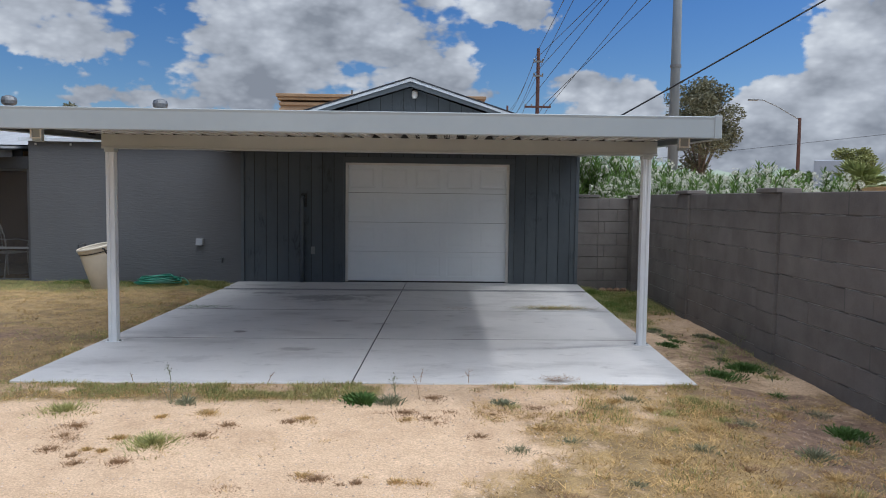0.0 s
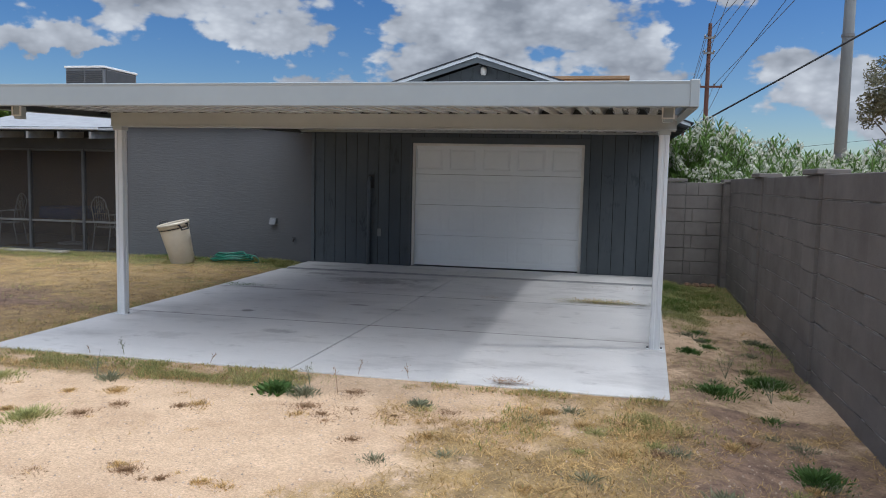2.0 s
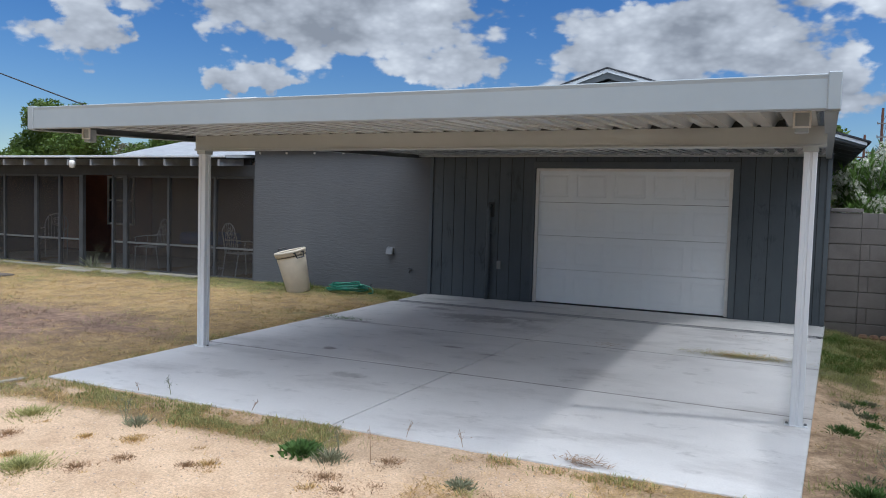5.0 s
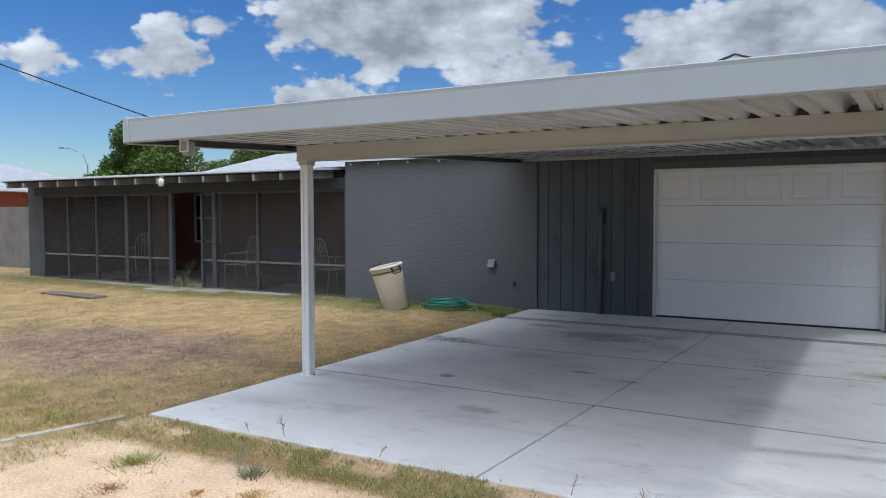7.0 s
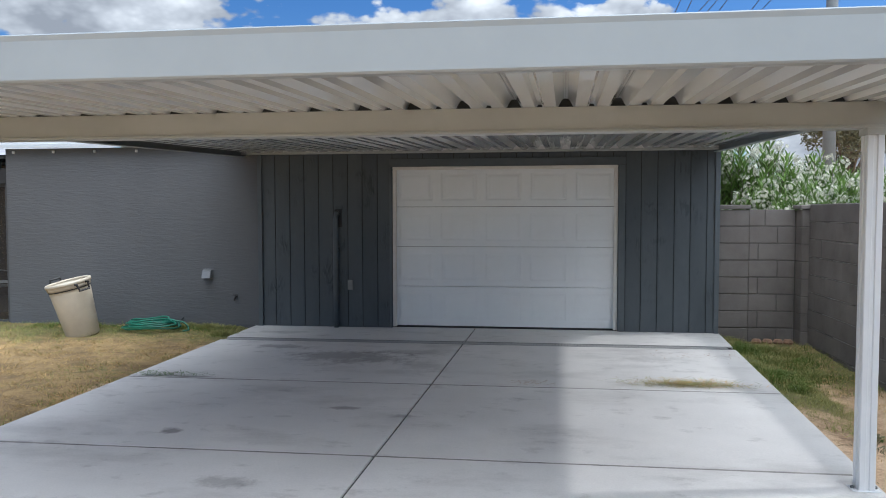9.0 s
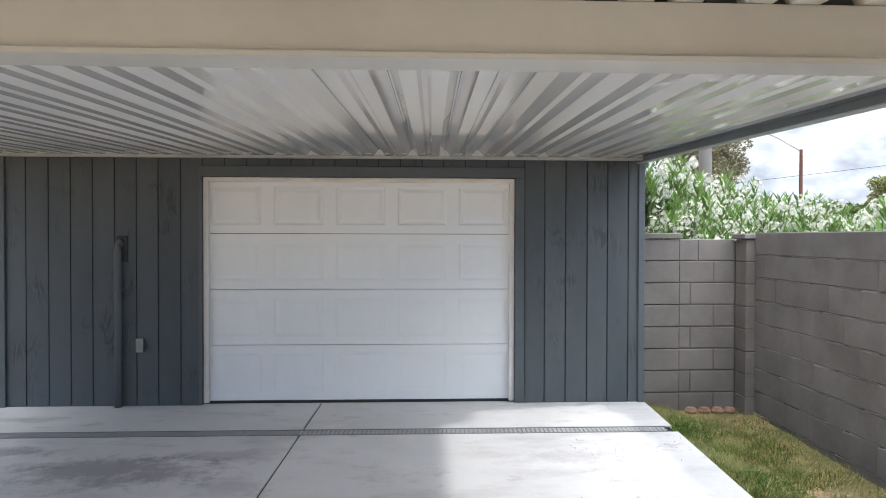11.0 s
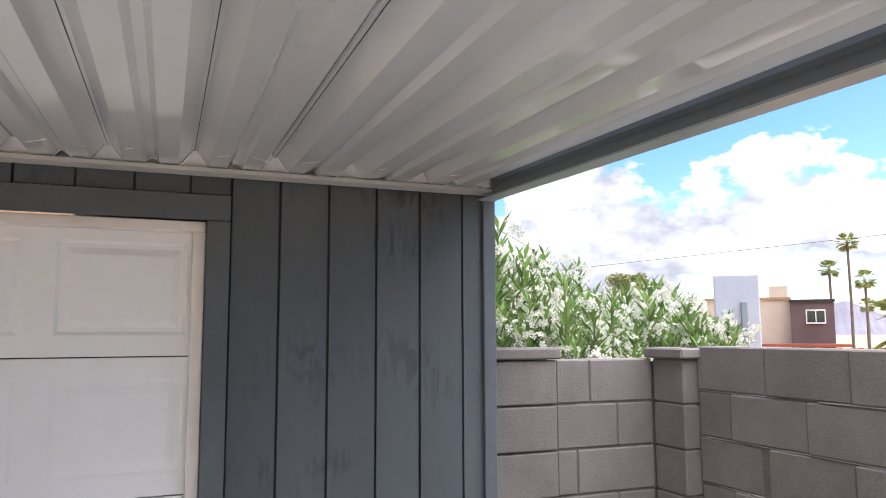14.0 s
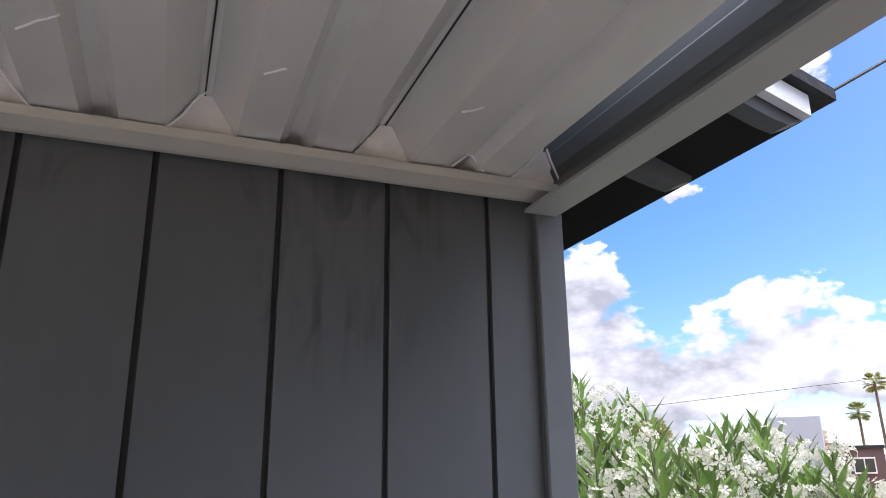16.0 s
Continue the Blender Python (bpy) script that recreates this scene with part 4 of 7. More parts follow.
def build_carport():
    car = thing("carport", "white aluminium carport with ribbed pan roof on two posts", "carport")
    P = 0.284
    n = 20
    start = 2.443 - n * P
    prof = [(0.0, 0.050), (0.010, 0.050), (0.052, 0.0), (0.116, 0.0), (0.131, 0.018), (0.153, 0.018), (0.168, 0.0), (0.232, 0.0), (0.274, 0.050), (0.2835, 0.050)]
    for k in range(n):
        x0 = start + k * P
        bm = bmesh.new()
        ys = [-0.012, -1.3, -2.6, -3.9, -5.2, ROOF_Y0 + 0.02]
        lay = []
        for dz in (0.0, 0.004):
            lay.append([[bm.verts.new((x0 + px, y, pan_z(y) + pz + dz + 0.0012 * noise.noise((x0 * 7 + px * 9, y * 1.3, 4)))) for px, pz in prof] for y in ys])
        for l, flip in ((lay[0], True), (lay[1], False)):
            for j in range(len(ys) - 1):
                for i in range(len(prof) - 1):
                    q = (l[j][i], l[j][i + 1], l[j + 1][i + 1], l[j + 1][i])
                    bm.faces.new(q if flip else q[::-1])
        for j in (0, len(ys) - 1):
            for i in range(len(prof) - 1):
                bm.faces.new((lay[0][j][i], lay[0][j][i + 1], lay[1][j][i + 1], lay[1][j][i]))
        part("roof_panel", shear(bm, ROOF_SKEW), M_PAN, car)
        # lap seam between neighbouring pans
        bm = bmesh.new()
        vs = [bm.verts.new((x0 + dx, y, pan_z(y) + dz)) for y in (-0.02, ROOF_Y0 + 0.03) for dx, dz in ((-0.0012, 0.0485), (0.0012, 0.0485), (0.0012, 0.056), (-0.0012, 0.056))]
        for f in ((0, 1, 5, 4), (1, 2, 6, 5), (2, 3, 7, 6), (3, 0, 4, 7), (0, 3, 2, 1), (4, 5, 6, 7)):
            bm.faces.new([vs[i] for i in f])
        part("seam", shear(bm, ROOF_SKEW), M_IRON, car, "dark lap seam")
    # ledger against the siding: a shallow channel with a folded lip
    bm = prism([(0.0, PAN_Z - 0.03), (-0.012, PAN_Z - 0.03), (-0.040, PAN_Z - 0.020), (-0.044, PAN_Z - 0.006), (0.0, PAN_Z - 0.003)], "x", ROOF_L - 0.0, 2.49)
    moved(bm, Matrix.Translation((0, -0.0235, 0)))
    part("ledger", bm, M_BEAM, car, "cream aluminium wall ledger")
    bm = box(start, 2.44, -0.022, -0.0185, PAN_Z - 0.002, PAN_Z + 0.09)
    part("ledger_web", bm, M_BEAM, car)
    # end flashing bits: screws along the ledger
    for k in range(n):
        bm = lathe([(0.0, -0.006), (0.004, -0.005), (0.005, 0.0), (0.0, 0.0)], 8)
        part("screw", moved(bm, pose(start + k * P + 0.018, -0.05, PAN_Z + 0.044)), M_IRON, car)
    rngc = random.Random(4)
    for k in range(n + 1):
        x0 = start + k * P
        for s in (-1, 1):
            pts = [(x0 + s * 0.003, -0.100, PAN_Z + 0.043), (x0 + s * (0.018 + rngc.uniform(-0.005, 0.005)), -0.090, PAN_Z + 0.028), (x0 + s * 0.030, -0.080, PAN_Z + 0.012), (x0 + s * 0.052, -0.062, PAN_Z - 0.006)]
            if rngc.random() < 0.7:
                part("sealant_bead", tube(pts, 0.0021, 5), M_DOOR, car, "white sealant bead")
            if rngc.random() < 0.55:
                y = -0.24 - rngc.uniform(0, 0.05)
                a = 0.050 + rngc.uniform(0, 0.015)
                pts = [(x0 + s * (a + 0.012 * q), y - 0.012 * q + rngc.uniform(-0.003, 0.003), pan_z(y) - 0.001) for q in range(rngc.randint(3, 6))]
                part("sealant_bead", tube(pts, 0.0018, 5), M_DOOR, car, "white sealant bead")
        if k < n and rngc.random() < 0.8:
            xm = x0 + P / 2
            pts = [(xm - 0.024, -0.072, PAN_Z - 0.004), (xm - 0.004, -0.092, PAN_Z + 0.012), (xm + 0.006, -0.090, PAN_Z + 0.012), (xm + 0.024 + rngc.uniform(0, 0.012), -0.072, PAN_Z - 0.004)]
            part("sealant_bead", tube(pts, 0.0020, 5), M_DOOR, car, "white sealant bead")
        bm = bmesh.new()
        vs = [bm.verts.new(q) for q in ((x0 - 0.050, -0.050, PAN_Z), (x0 + 0.050, -0.050, PAN_Z), (x0 + 0.011, -0.082, PAN_Z + 0.046), (x0 - 0.011, -0.082, PAN_Z + 0.046), (x0 - 0.050, -0.047, PAN_Z + 0.002), (x0 + 0.050, -0.047, PAN_Z + 0.002), (x0 + 0.011, -0.079, PAN_Z + 0.048), (x0 - 0.011, -0.079, PAN_Z + 0.048))]
        for f in ((0, 1, 2, 3), (7, 6, 5, 4), (0, 4, 5, 1), (1, 5, 6, 2), (2, 6, 7, 3), (3, 7, 4, 0)):
            bm.faces.new([vs[i] for i in f])
        part("end_closure", bm, M_CLOSE, car, "folded end closure of a roof rib")
    # side rails
    for xs, s in ((ROOF_R, 1), (ROOF_L, -1)):
        lip = [(xs, -0.03), (xs - s * 0.065, -0.03), (xs - s * 0.065, -0.024), (xs - s * 0.006, -0.024), (xs - s * 0.006, 0.15), (xs, 0.15)]
        bm = prism(lip, "y", -0.03, ROOF_Y0 + 0.005)
        for v in bm.verts:
            v.co.z += pan_z(v.co.y) - 0.022
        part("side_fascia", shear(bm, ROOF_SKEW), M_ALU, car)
        # inner face as a separate dark web, to carry the shade on the white rail
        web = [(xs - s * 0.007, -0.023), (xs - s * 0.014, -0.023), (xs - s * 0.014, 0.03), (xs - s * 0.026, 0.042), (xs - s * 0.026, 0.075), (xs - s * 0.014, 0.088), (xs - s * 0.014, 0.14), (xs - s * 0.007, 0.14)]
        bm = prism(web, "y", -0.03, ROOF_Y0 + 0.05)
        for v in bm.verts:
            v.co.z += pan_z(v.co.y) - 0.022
        part("side_channel", shear(bm, ROOF_SKEW), M_RAIL, car, "inner side channel, coloured dark for its shade")
    # front gutter fascia
    d = ROOF_SKEW * ROOF_Y0
    g = [(ROOF_Y0, 1.875), (ROOF_Y0 - 0.012, 1.870), (ROOF_Y0 - 0.018, 1.878), (ROOF_Y0 - 0.016, 2.020), (ROOF_Y0 - 0.020, 2.040), (ROOF_Y0 - 0.010, 2.046), (ROOF_Y0 - 0.002, 2.038), (ROOF_Y0 - 0.004, 1.885), (ROOF_Y0 + 0.065, 1.885), (ROOF_Y0 + 0.065, 1.875)]
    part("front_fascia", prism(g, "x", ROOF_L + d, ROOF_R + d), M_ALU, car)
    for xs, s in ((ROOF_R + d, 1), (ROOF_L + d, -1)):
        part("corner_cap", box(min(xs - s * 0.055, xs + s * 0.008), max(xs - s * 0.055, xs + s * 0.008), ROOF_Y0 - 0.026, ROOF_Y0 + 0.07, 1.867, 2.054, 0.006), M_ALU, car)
    # beam on the posts
    b = [(-4.80, 1.965), (-4.90, 1.965), (-4.90, 1.842), (-4.915, 1.838), (-4.915, 1.825), (-4.785, 1.825), (-4.785, 1.838), (-4.80, 1.842)]
    part("beam", prism(b, "x", -3.29, 2.285), M_BEAM, car, "cream box beam")
    # dark wedges stand in for the shadow where each rib crosses the beam
    for k in range(n):
        dx = start + k * P + ROOF_SKEW * -4.9
        zt = pan_z(-4.9)
        for c, w, h in ((0.0, 0.048, 0.046), (0.142, 0.024, 0.016)):
            bm = prism([(dx + c - w, zt - 0.012), (dx + c + w, zt - 0.012), (dx + c + w * 0.35, zt + h), (dx + c - w * 0.35, zt + h)], "y", -4.885, -4.86)
            part("rib_plug", bm, M_CORE, car, "dark wedge added for the shadow over the beam")
    for xs in (-3.215, 2.19):
        zb = slab_z(-4.85)
        bm = bmesh.new()
        o = []
        h = 0.043
        for a in range(4):
            ca, sa = math.cos(a * math.pi / 2), math.sin(a * math.pi / 2)
            for px, py in ((-h + 0.004, -h), (-0.012, -h), (-0.008, -h + 0.007), (0.008, -h + 0.007), (0.012, -h), (h - 0.004, -h), (h, -h + 0.004)):
                o.append((px * ca - py * sa, px * sa + py * ca))
        prism(o, "z", zb, 1.825, bm)
        moved(bm, Matrix.Translation((xs, -4.85, 0)))
        post = part("post", bm, M_POST, car, "fluted white square post")
        part("base_flange", box(xs - 0.075, xs + 0.075, -4.90, -4.80, zb, zb + 0.006, 0.002), M_POST, post)
        for dx in (-0.06, 0.06):
            part("bolt", moved(lathe([(0.011, 0.0), (0.011, 0.010), (0.006, 0.014), (0.0, 0.015)], 6), pose(xs + dx, -4.85, zb + 0.006)), M_METAL, post)
        part("saddle", box(xs - 0.05, xs + 0.05, -4.907, -4.793, 1.79, 1.836, 0.002), M_BEAM, post)
    # gutter outlets at both ends
    for xs in (2.12, -3.30):
        bm = box(xs - 0.035, xs + 0.035, -6.16, -6.09, 1.80, 1.905, 0.004)
        out = part("downspout_outlet", bm, M_ALU, car)
        bm = bmesh.new()
        for q in ((xs - 0.045, xs + 0.045, 1.905, 1.915), (xs - 0.045, xs + 0.045, 1.823, 1.833), (xs - 0.045, xs - 0.035, 1.833, 1.905), (xs + 0.035, xs + 0.045, 1.833, 1.905)):
            box(q[0], q[1], -6.172, -6.160, q[2], q[3], bm=bm)
        part("rim", bm, M_VINYL, out)


build_carport()

# ---- stucco wall and house ----


def build_stucco():
    wall = thing("wall_stucco", "grey painted stucco house wall with trowelled ripples", "wall", kind="structure")
    part("wall_face", box(-6.49, SIDING_L - 0.021, -0.02, 0.18, -0.2, 2.215, 0.004), M_STUCCO, wall)
    part("return_wall", box(-6.49, -6.30, 0.181, 3.4, -0.2, 2.2), M_STUCCO, wall)
    part("footing", box(-6.47, SIDING_L - 0.03, -0.045, -0.021, -0.25, -0.06, 0.006), M_STUCCO, wall)
    vent = thing("vent_hood", "small grey metal dryer vent hood on the stucco", "vent", (-3.735, -0.021, 0.60))
    bm = prism([(0.0, 0.06), (-0.05, 0.05), (-0.085, -0.045), (0.0, -0.045)], "x", -0.055, 0.055)
    part("hood", bm, M_METAL, vent)
    part("flange", box(-0.065, 0.065, -0.006, 0.0, -0.055, 0.07, 0.002), M_METAL, vent)
    tap = thing("hose_bib", "dark iron garden tap on the stucco", "tap", (-3.36, -0.021, 0.315))
    part("pipe", tube([(0, 0, 0), (0, -0.05, 0), (0, -0.075, -0.02), (0, -0.08, -0.045)], 0.011), M_IRON, tap)
    part("handle", tube([(-0.03, -0.05, 0.03), (0.03, -0.05, 0.03)], 0.007), M_IRON, tap)
    part("stem", tube([(0, -0.05, 0.0), (0, -0.05, 0.034)], 0.006), M_IRON, tap)
    for x in (-6.36, -5.80, -5.23, -4.66):
        hook = thing("eave_clip", "small white clip under the roof edge", "clip", (x, -0.021, 2.17), "clips along the roof edge")
        part("clip", box(-0.012, 0.012, -0.035, 0.0, -0.02, 0.012, 0.003), M_VINYL, hook)
    pipe = thing("stub_pipe", "short dark pipe stub rising by the wall", "pipe", (-4.05, -0.12, -0.06))
    part("pipe", tube([(0, 0, -0.05), (0.0, 0, 0.09), (0.03, 0, 0.12)], 0.012), M_IRON, pipe)


build_stucco()


def build_house_roof():
    roof = thing("roof_house", "low grey shingle house roof with exposed rafter tails", "roof", kind="structure")
    # stucco wing: shallow slope up from the wall
    part("wing_roof", prism([(-0.12, 2.222), (-0.12, 2.262), (7.0, 3.10), (7.0, 3.05)], "x", -6.60, -3.30), M_SHINGLE, roof)
    part("wing_edge", box(-6.60, -3.30, -0.135, -0.121, 2.215, 2.268, 0.002), M_DRIP, roof)
    # porch roof, nearly flat
    part("porch_roof", prism([(-0.62, 2.055), (-0.62, 2.095), (3.4, 2.34), (3.4, 2.30)], "x", -15.55, -6.61), M_SHINGLE, roof)
    # deck underside coloured near-black for the shade between the rafters
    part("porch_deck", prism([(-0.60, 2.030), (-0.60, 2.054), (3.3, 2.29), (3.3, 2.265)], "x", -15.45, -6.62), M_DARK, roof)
    part("porch_edge", box(-15.56, -6.62, -0.640, -0.621, 2.066, 2.100, 0.002), M_DRIP, roof)
    # hip behind the porch
    bm = bmesh.new()
    a = [bm.verts.new(p) for p in ((-10.6, 0.6, 2.19), (-6.61, 0.6, 2.19), (-6.61, 7.0, 2.24), (-14.5, 7.0, 2.3), (-10.95, 3.2, 2.74), (-9.8, 6.4, 3.05))]
    for f in ((0, 1, 4), (1, 5, 4), (1, 2, 5), (2, 3, 5), (3, 4, 5), (3, 0, 4), (0, 3, 2, 1)):
        bm.faces.new([a[i] for i in f])
    bmesh.ops.recalc_face_normals(bm, faces=bm.faces[:])
    part("hip", bm, M_SHINGLE, roof)
    x = -15.35
    while x < -6.5:
        tail = prism([(-0.60, 2.029), (-0.60, 1.915), (0.04, 1.955), (0.04, 2.07)], "x", x, x + 0.045)
        part("rafter", tail, M_RAFT, roof)
        x += 0.61
    ac = thing("cooler", "grey rooftop evaporative cooler with louvred sides", "rooftop cooler", (-11.6, 6.3, 3.27))
    ac.scale = (0.86, 0.86, 0.92)
    part("cabinet", box(-0.66, 0.66, -0.8, 0.8, 0.0, 0.83, 0.02), M_METAL, ac)
    part("lid", box(-0.69, 0.69, -0.83, 0.83, 0.83, 0.89, 0.012), M_VINYL, ac)
    for x0, x1 in ((-0.60, -0.04), (0.04, 0.60)):
        bm = bmesh.new()
        for k in range(7):
            box(x0, x1, -0.83, -0.80, 0.36 + k * 0.06, 0.395 + k * 0.06, bm=bm)
        part("louvre", bm, M_PORCH, ac)
    part("louvre", box(0.66, 0.675, -0.7, 0.7, 0.34, 0.78), M_PORCH, ac)
    part("stand", box(-0.62, 0.62, -0.75, 0.75, -0.9, 0.0), M_PORCH, ac)
    for x, y, z in ((-6.67, 6.8, 3.55), (-10.4, 6.8, 3.58)):
        t = thing("roof_turbine", "round galvanised roof ventilator", "roof vent", (x, y, z - 0.35), "roof ventilators")
        part("neck", lathe([(0.10, -0.75), (0.10, 0.32), (0.11, 0.32)], 16), M_METAL, t, smooth=True)
        part("head", lathe([(0.11, 0.32), (0.17, 0.36), (0.185, 0.44), (0.16, 0.52), (0.08, 0.56), (0.0, 0.57)], 16), M_METAL, t)


build_house_roof()


def build_porch():
    porch = thing("screen_porch", "grey framed screened porch with dark insect mesh", "porch")
    y = 0.05
    xs = [-15.05, -14.13, -13.15, -12.17, -11.47, -10.84, -9.97, -9.64, -8.53, -7.42, -6.52]
    wide = (-15.05, -12.17, -10.84, -9.64)
    for x in xs:
        w = 0.05 if x in wide else 0.024
        part("post", box(x - w, x + w, y - 0.03, y + 0.05, -0.07, 1.76, 0.003), M_PORCH, porch)
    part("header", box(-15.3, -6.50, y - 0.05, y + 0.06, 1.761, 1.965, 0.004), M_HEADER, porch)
    # dark strip added behind the rafter tails to stand for the shade there
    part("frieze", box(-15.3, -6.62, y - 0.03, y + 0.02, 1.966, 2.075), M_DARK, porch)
    part("sill", box(-15.1, -6.50, y - 0.04, y + 0.06, -0.16, -0.072, 0.004), M_PATH, porch, "pale concrete sill")
    for a, b in zip(xs, xs[1:]):
        if a == -10.84:
            continue
        wa = 0.05 if a in wide else 0.024
        wb = 0.05 if b in wide else 0.024
        part("mid_rail", box(a + wa, b - wb, y - 0.012, y + 0.02, 0.452, 0.486, 0.002), M_METAL, porch)
        part("top_rail", box(a + wa, b - wb, y - 0.012, y + 0.02, 1.725, 1.759, 0.002), M_PORCH, porch)
        part("bottom_rail", box(a + wa, b - wb, y - 0.012, y + 0.02, -0.07, -0.035, 0.002), M_PORCH, porch)
        for z0, z1 in ((-0.034, 0.451), (0.487, 1.724)):
            part("screen", box(a + wa, b - wb, y + 0.004, y + 0.006, z0, z1), SCREEN, porch)
    wall = thing("wall_porch", "dim brown inner walls of the screened porch", "wall", kind="structure")
    part("inner_wall", box(-12.0, -6.5, 3.0, 3.2, -0.1, 2.25), M_INNER, wall)
    part("brick_wall", box(-15.4, -12.0, 2.98, 3.2, -0.1, 2.25), M_DIMBRICK, wall, "red brick wall")
    part("peach_panel", box(-15.1, -14.45, 2.93, 2.978, 0.0, 1.9), M_PEACH, wall, "peach painted door panel")
    part("end_wall", box(-15.7, -15.1, 0.1, 3.2, -0.2, 1.98), M_PORCH, wall)
    part("floor_slab", box(-15.1, -6.5, 0.12, 3.0, -0.2, -0.06), M_PATH, wall)
    win = thing("window_porch", "white framed sash window in the brick wall", "window", (-12.98, 2.955, 1.25), kind="structure")
    part("pane", box(-0.40, 0.40, 0.0, 0.01, -0.55, 0.55), M_GLASS, win)
    bm = bmesh.new()
    for q in ((-0.44, 0.44, 0.55, 0.60), (-0.44, 0.44, -0.60, -0.55), (-0.44, -0.40, -0.55, 0.55), (0.40, 0.44, -0.55, 0.55), (-0.40, 0.40, -0.02, 0.02)):
        box(q[0], q[1], -0.03, 0.012, q[2], q[3], bm=bm)
    part("window_frame", bm, M_VINYL, win)
    lamp = thing("eave_light", "white twin floodlight under the porch eave", "wall lamp", (-10.25, -0.66, 1.96))
    part("head", lathe([(0.0, -0.10), (0.05, -0.09), (0.06, 0.0), (0.05, 0.04), (0.0, 0.05)], 14), M_VINYL, lamp, smooth=True)
    part("bracket", box(-0.05, 0.05, -0.01, 0.05, 0.03, 0.095, 0.004), M_METAL, lamp)


SCREEN = screen_mesh("insect_screen")
build_porch()


def build_chair(at, turn):
    chair = thing("patio_chair", "white wrought iron patio chair with curled back", "chair", group="white patio chairs")
    s = 0.23
    for x in (-s, s):
        part("leg", tube([(x, -0.24, 0.0), (x, -0.22, 0.42)], 0.011), M_WHITE_IRON, chair)
        part("leg", tube([(x, 0.26, 0.0), (x, 0.20, 0.42)], 0.011), M_WHITE_IRON, chair)
        part("arm", tube([(x, -0.20, 0.42), (x * 1.1, -0.22, 0.62), (x * 1.1, 0.0, 0.66), (x, 0.22, 0.66)], 0.010), M_WHITE_IRON, chair)
    bm = bmesh.new()
    for k in range(9):
        tube([(-s + 2 * s * k / 8, -0.24, 0.43), (-s + 2 * s * k / 8, 0.21, 0.42)], 0.006, 5, bm)
    for y in (-0.24, 0.21):
        tube([(-s, y, 0.43), (s, y, 0.43)], 0.010, 6, bm)
    part("seat", bm, M_WHITE_IRON, chair)
    arch = [(-s, 0.20, 0.42), (-s - 0.01, 0.25, 0.75)] + [(-s * math.cos(a), 0.27, 0.78 + 0.20 * math.sin(a)) for a in [math.pi * k / 10 for k in range(11)]] + [(s + 0.01, 0.25, 0.75), (s, 0.20, 0.42)]
    part("back_frame", tube(arch, 0.011), M_WHITE_IRON, chair)
    bm = bmesh.new()
    for k in range(1, 7):
        x = -s + 2 * s * k / 7
        tube([(x, 0.21, 0.44), (x, 0.255, 0.78 + 0.19 * math.sqrt(max(0, 1 - (x / s) ** 2)))], 0.005, 5, bm)
    for r in (0.05, 0.09):
        tube([(r * math.cos(a), 0.258, 0.80 + r * math.sin(a)) for a in [2 * math.pi * k / 14 for k in range(15)]], 0.005, 5, bm)
    part("back_scroll", bm, M_WHITE_IRON, chair)
    chair.matrix_world = pose(*at, 0, 0, turn)
    return chair


chair_a = build_chair((-7.12, 0.42, -0.06), 160)
copy_thing(chair_a, pose(-9.55, 0.62, -0.06, 0, 0, -70))
copy_thing(chair_a, pose(-13.0, 1.1, -0.06, 0, 0, 40))


def build_table():
    t = thing("patio_table", "round patio table under a blue cloth", "table", (-8.6, 1.25, -0.06))
    part("cloth", lathe([(0.0, 0.73), (0.55, 0.73), (0.58, 0.71), (0.60, 0.52), (0.59, 0.52), (0.57, 0.70)], 28), M_BLUE, t, smooth=True)
    part("pedestal", tube([(0, 0, 0), (0, 0, 0.72)], 0.035), M_WHITE_IRON, t)
    part("foot", lathe([(0.28, 0.0), (0.28, 0.02), (0.05, 0.05), (0.0, 0.05)], 20), M_WHITE_IRON, t)


build_table()


def build_can():
    can = thing("rubbish_bin", "leaning beige plastic rubbish bin without lid", "rubbish bin", (-4.99, -0.74, -0.09))
    lean = pose(0, 0, 0, 8, -11, 0)
    body = lathe([(0.0, 0.0), (0.175, 0.0), (0.185, 0.015), (0.228, 0.55), (0.228, 0.60), (0.243, 0.605), (0.246, 0.655), (0.236, 0.665), (0.225, 0.655), (0.222, 0.60), (0.178, 0.03), (0.0, 0.03)], 40)
    part("body", moved(body, lean), M_CAN, can, smooth=True)
    part("rim", moved(lathe([(0.24, 0.640), (0.255, 0.645), (0.257, 0.672), (0.245, 0.685), (0.228, 0.680), (0.226, 0.66), (0.236, 0.655)], 40), lean), M_CAN, can, smooth=True)
    part("band", moved(lathe([(0.229, 0.585), (0.235, 0.587), (0.235, 0.595), (0.229, 0.597)], 40), lean), M_IRON, can)
    for a in (-25, 155):
        h = [(0.24, -0.07, 0.64), (0.275, -0.075, 0.64), (0.285, -0.06, 0.56), (0.287, 0.06, 0.56), (0.275, 0.075, 0.64), (0.24, 0.07, 0.64)]
        if a == 155:
            h = [(0.23, -0.07, 0.65), (0.25, -0.075, 0.67), (0.245, -0.06, 0.725), (0.245, 0.06, 0.725), (0.25, 0.075, 0.67), (0.23, 0.07, 0.65)]
        part("handle", moved(tube(h, 0.014), lean @ pose(0, 0, 0, 0, 0, a)), M_IRON, can, "black swing handle")


build_can()


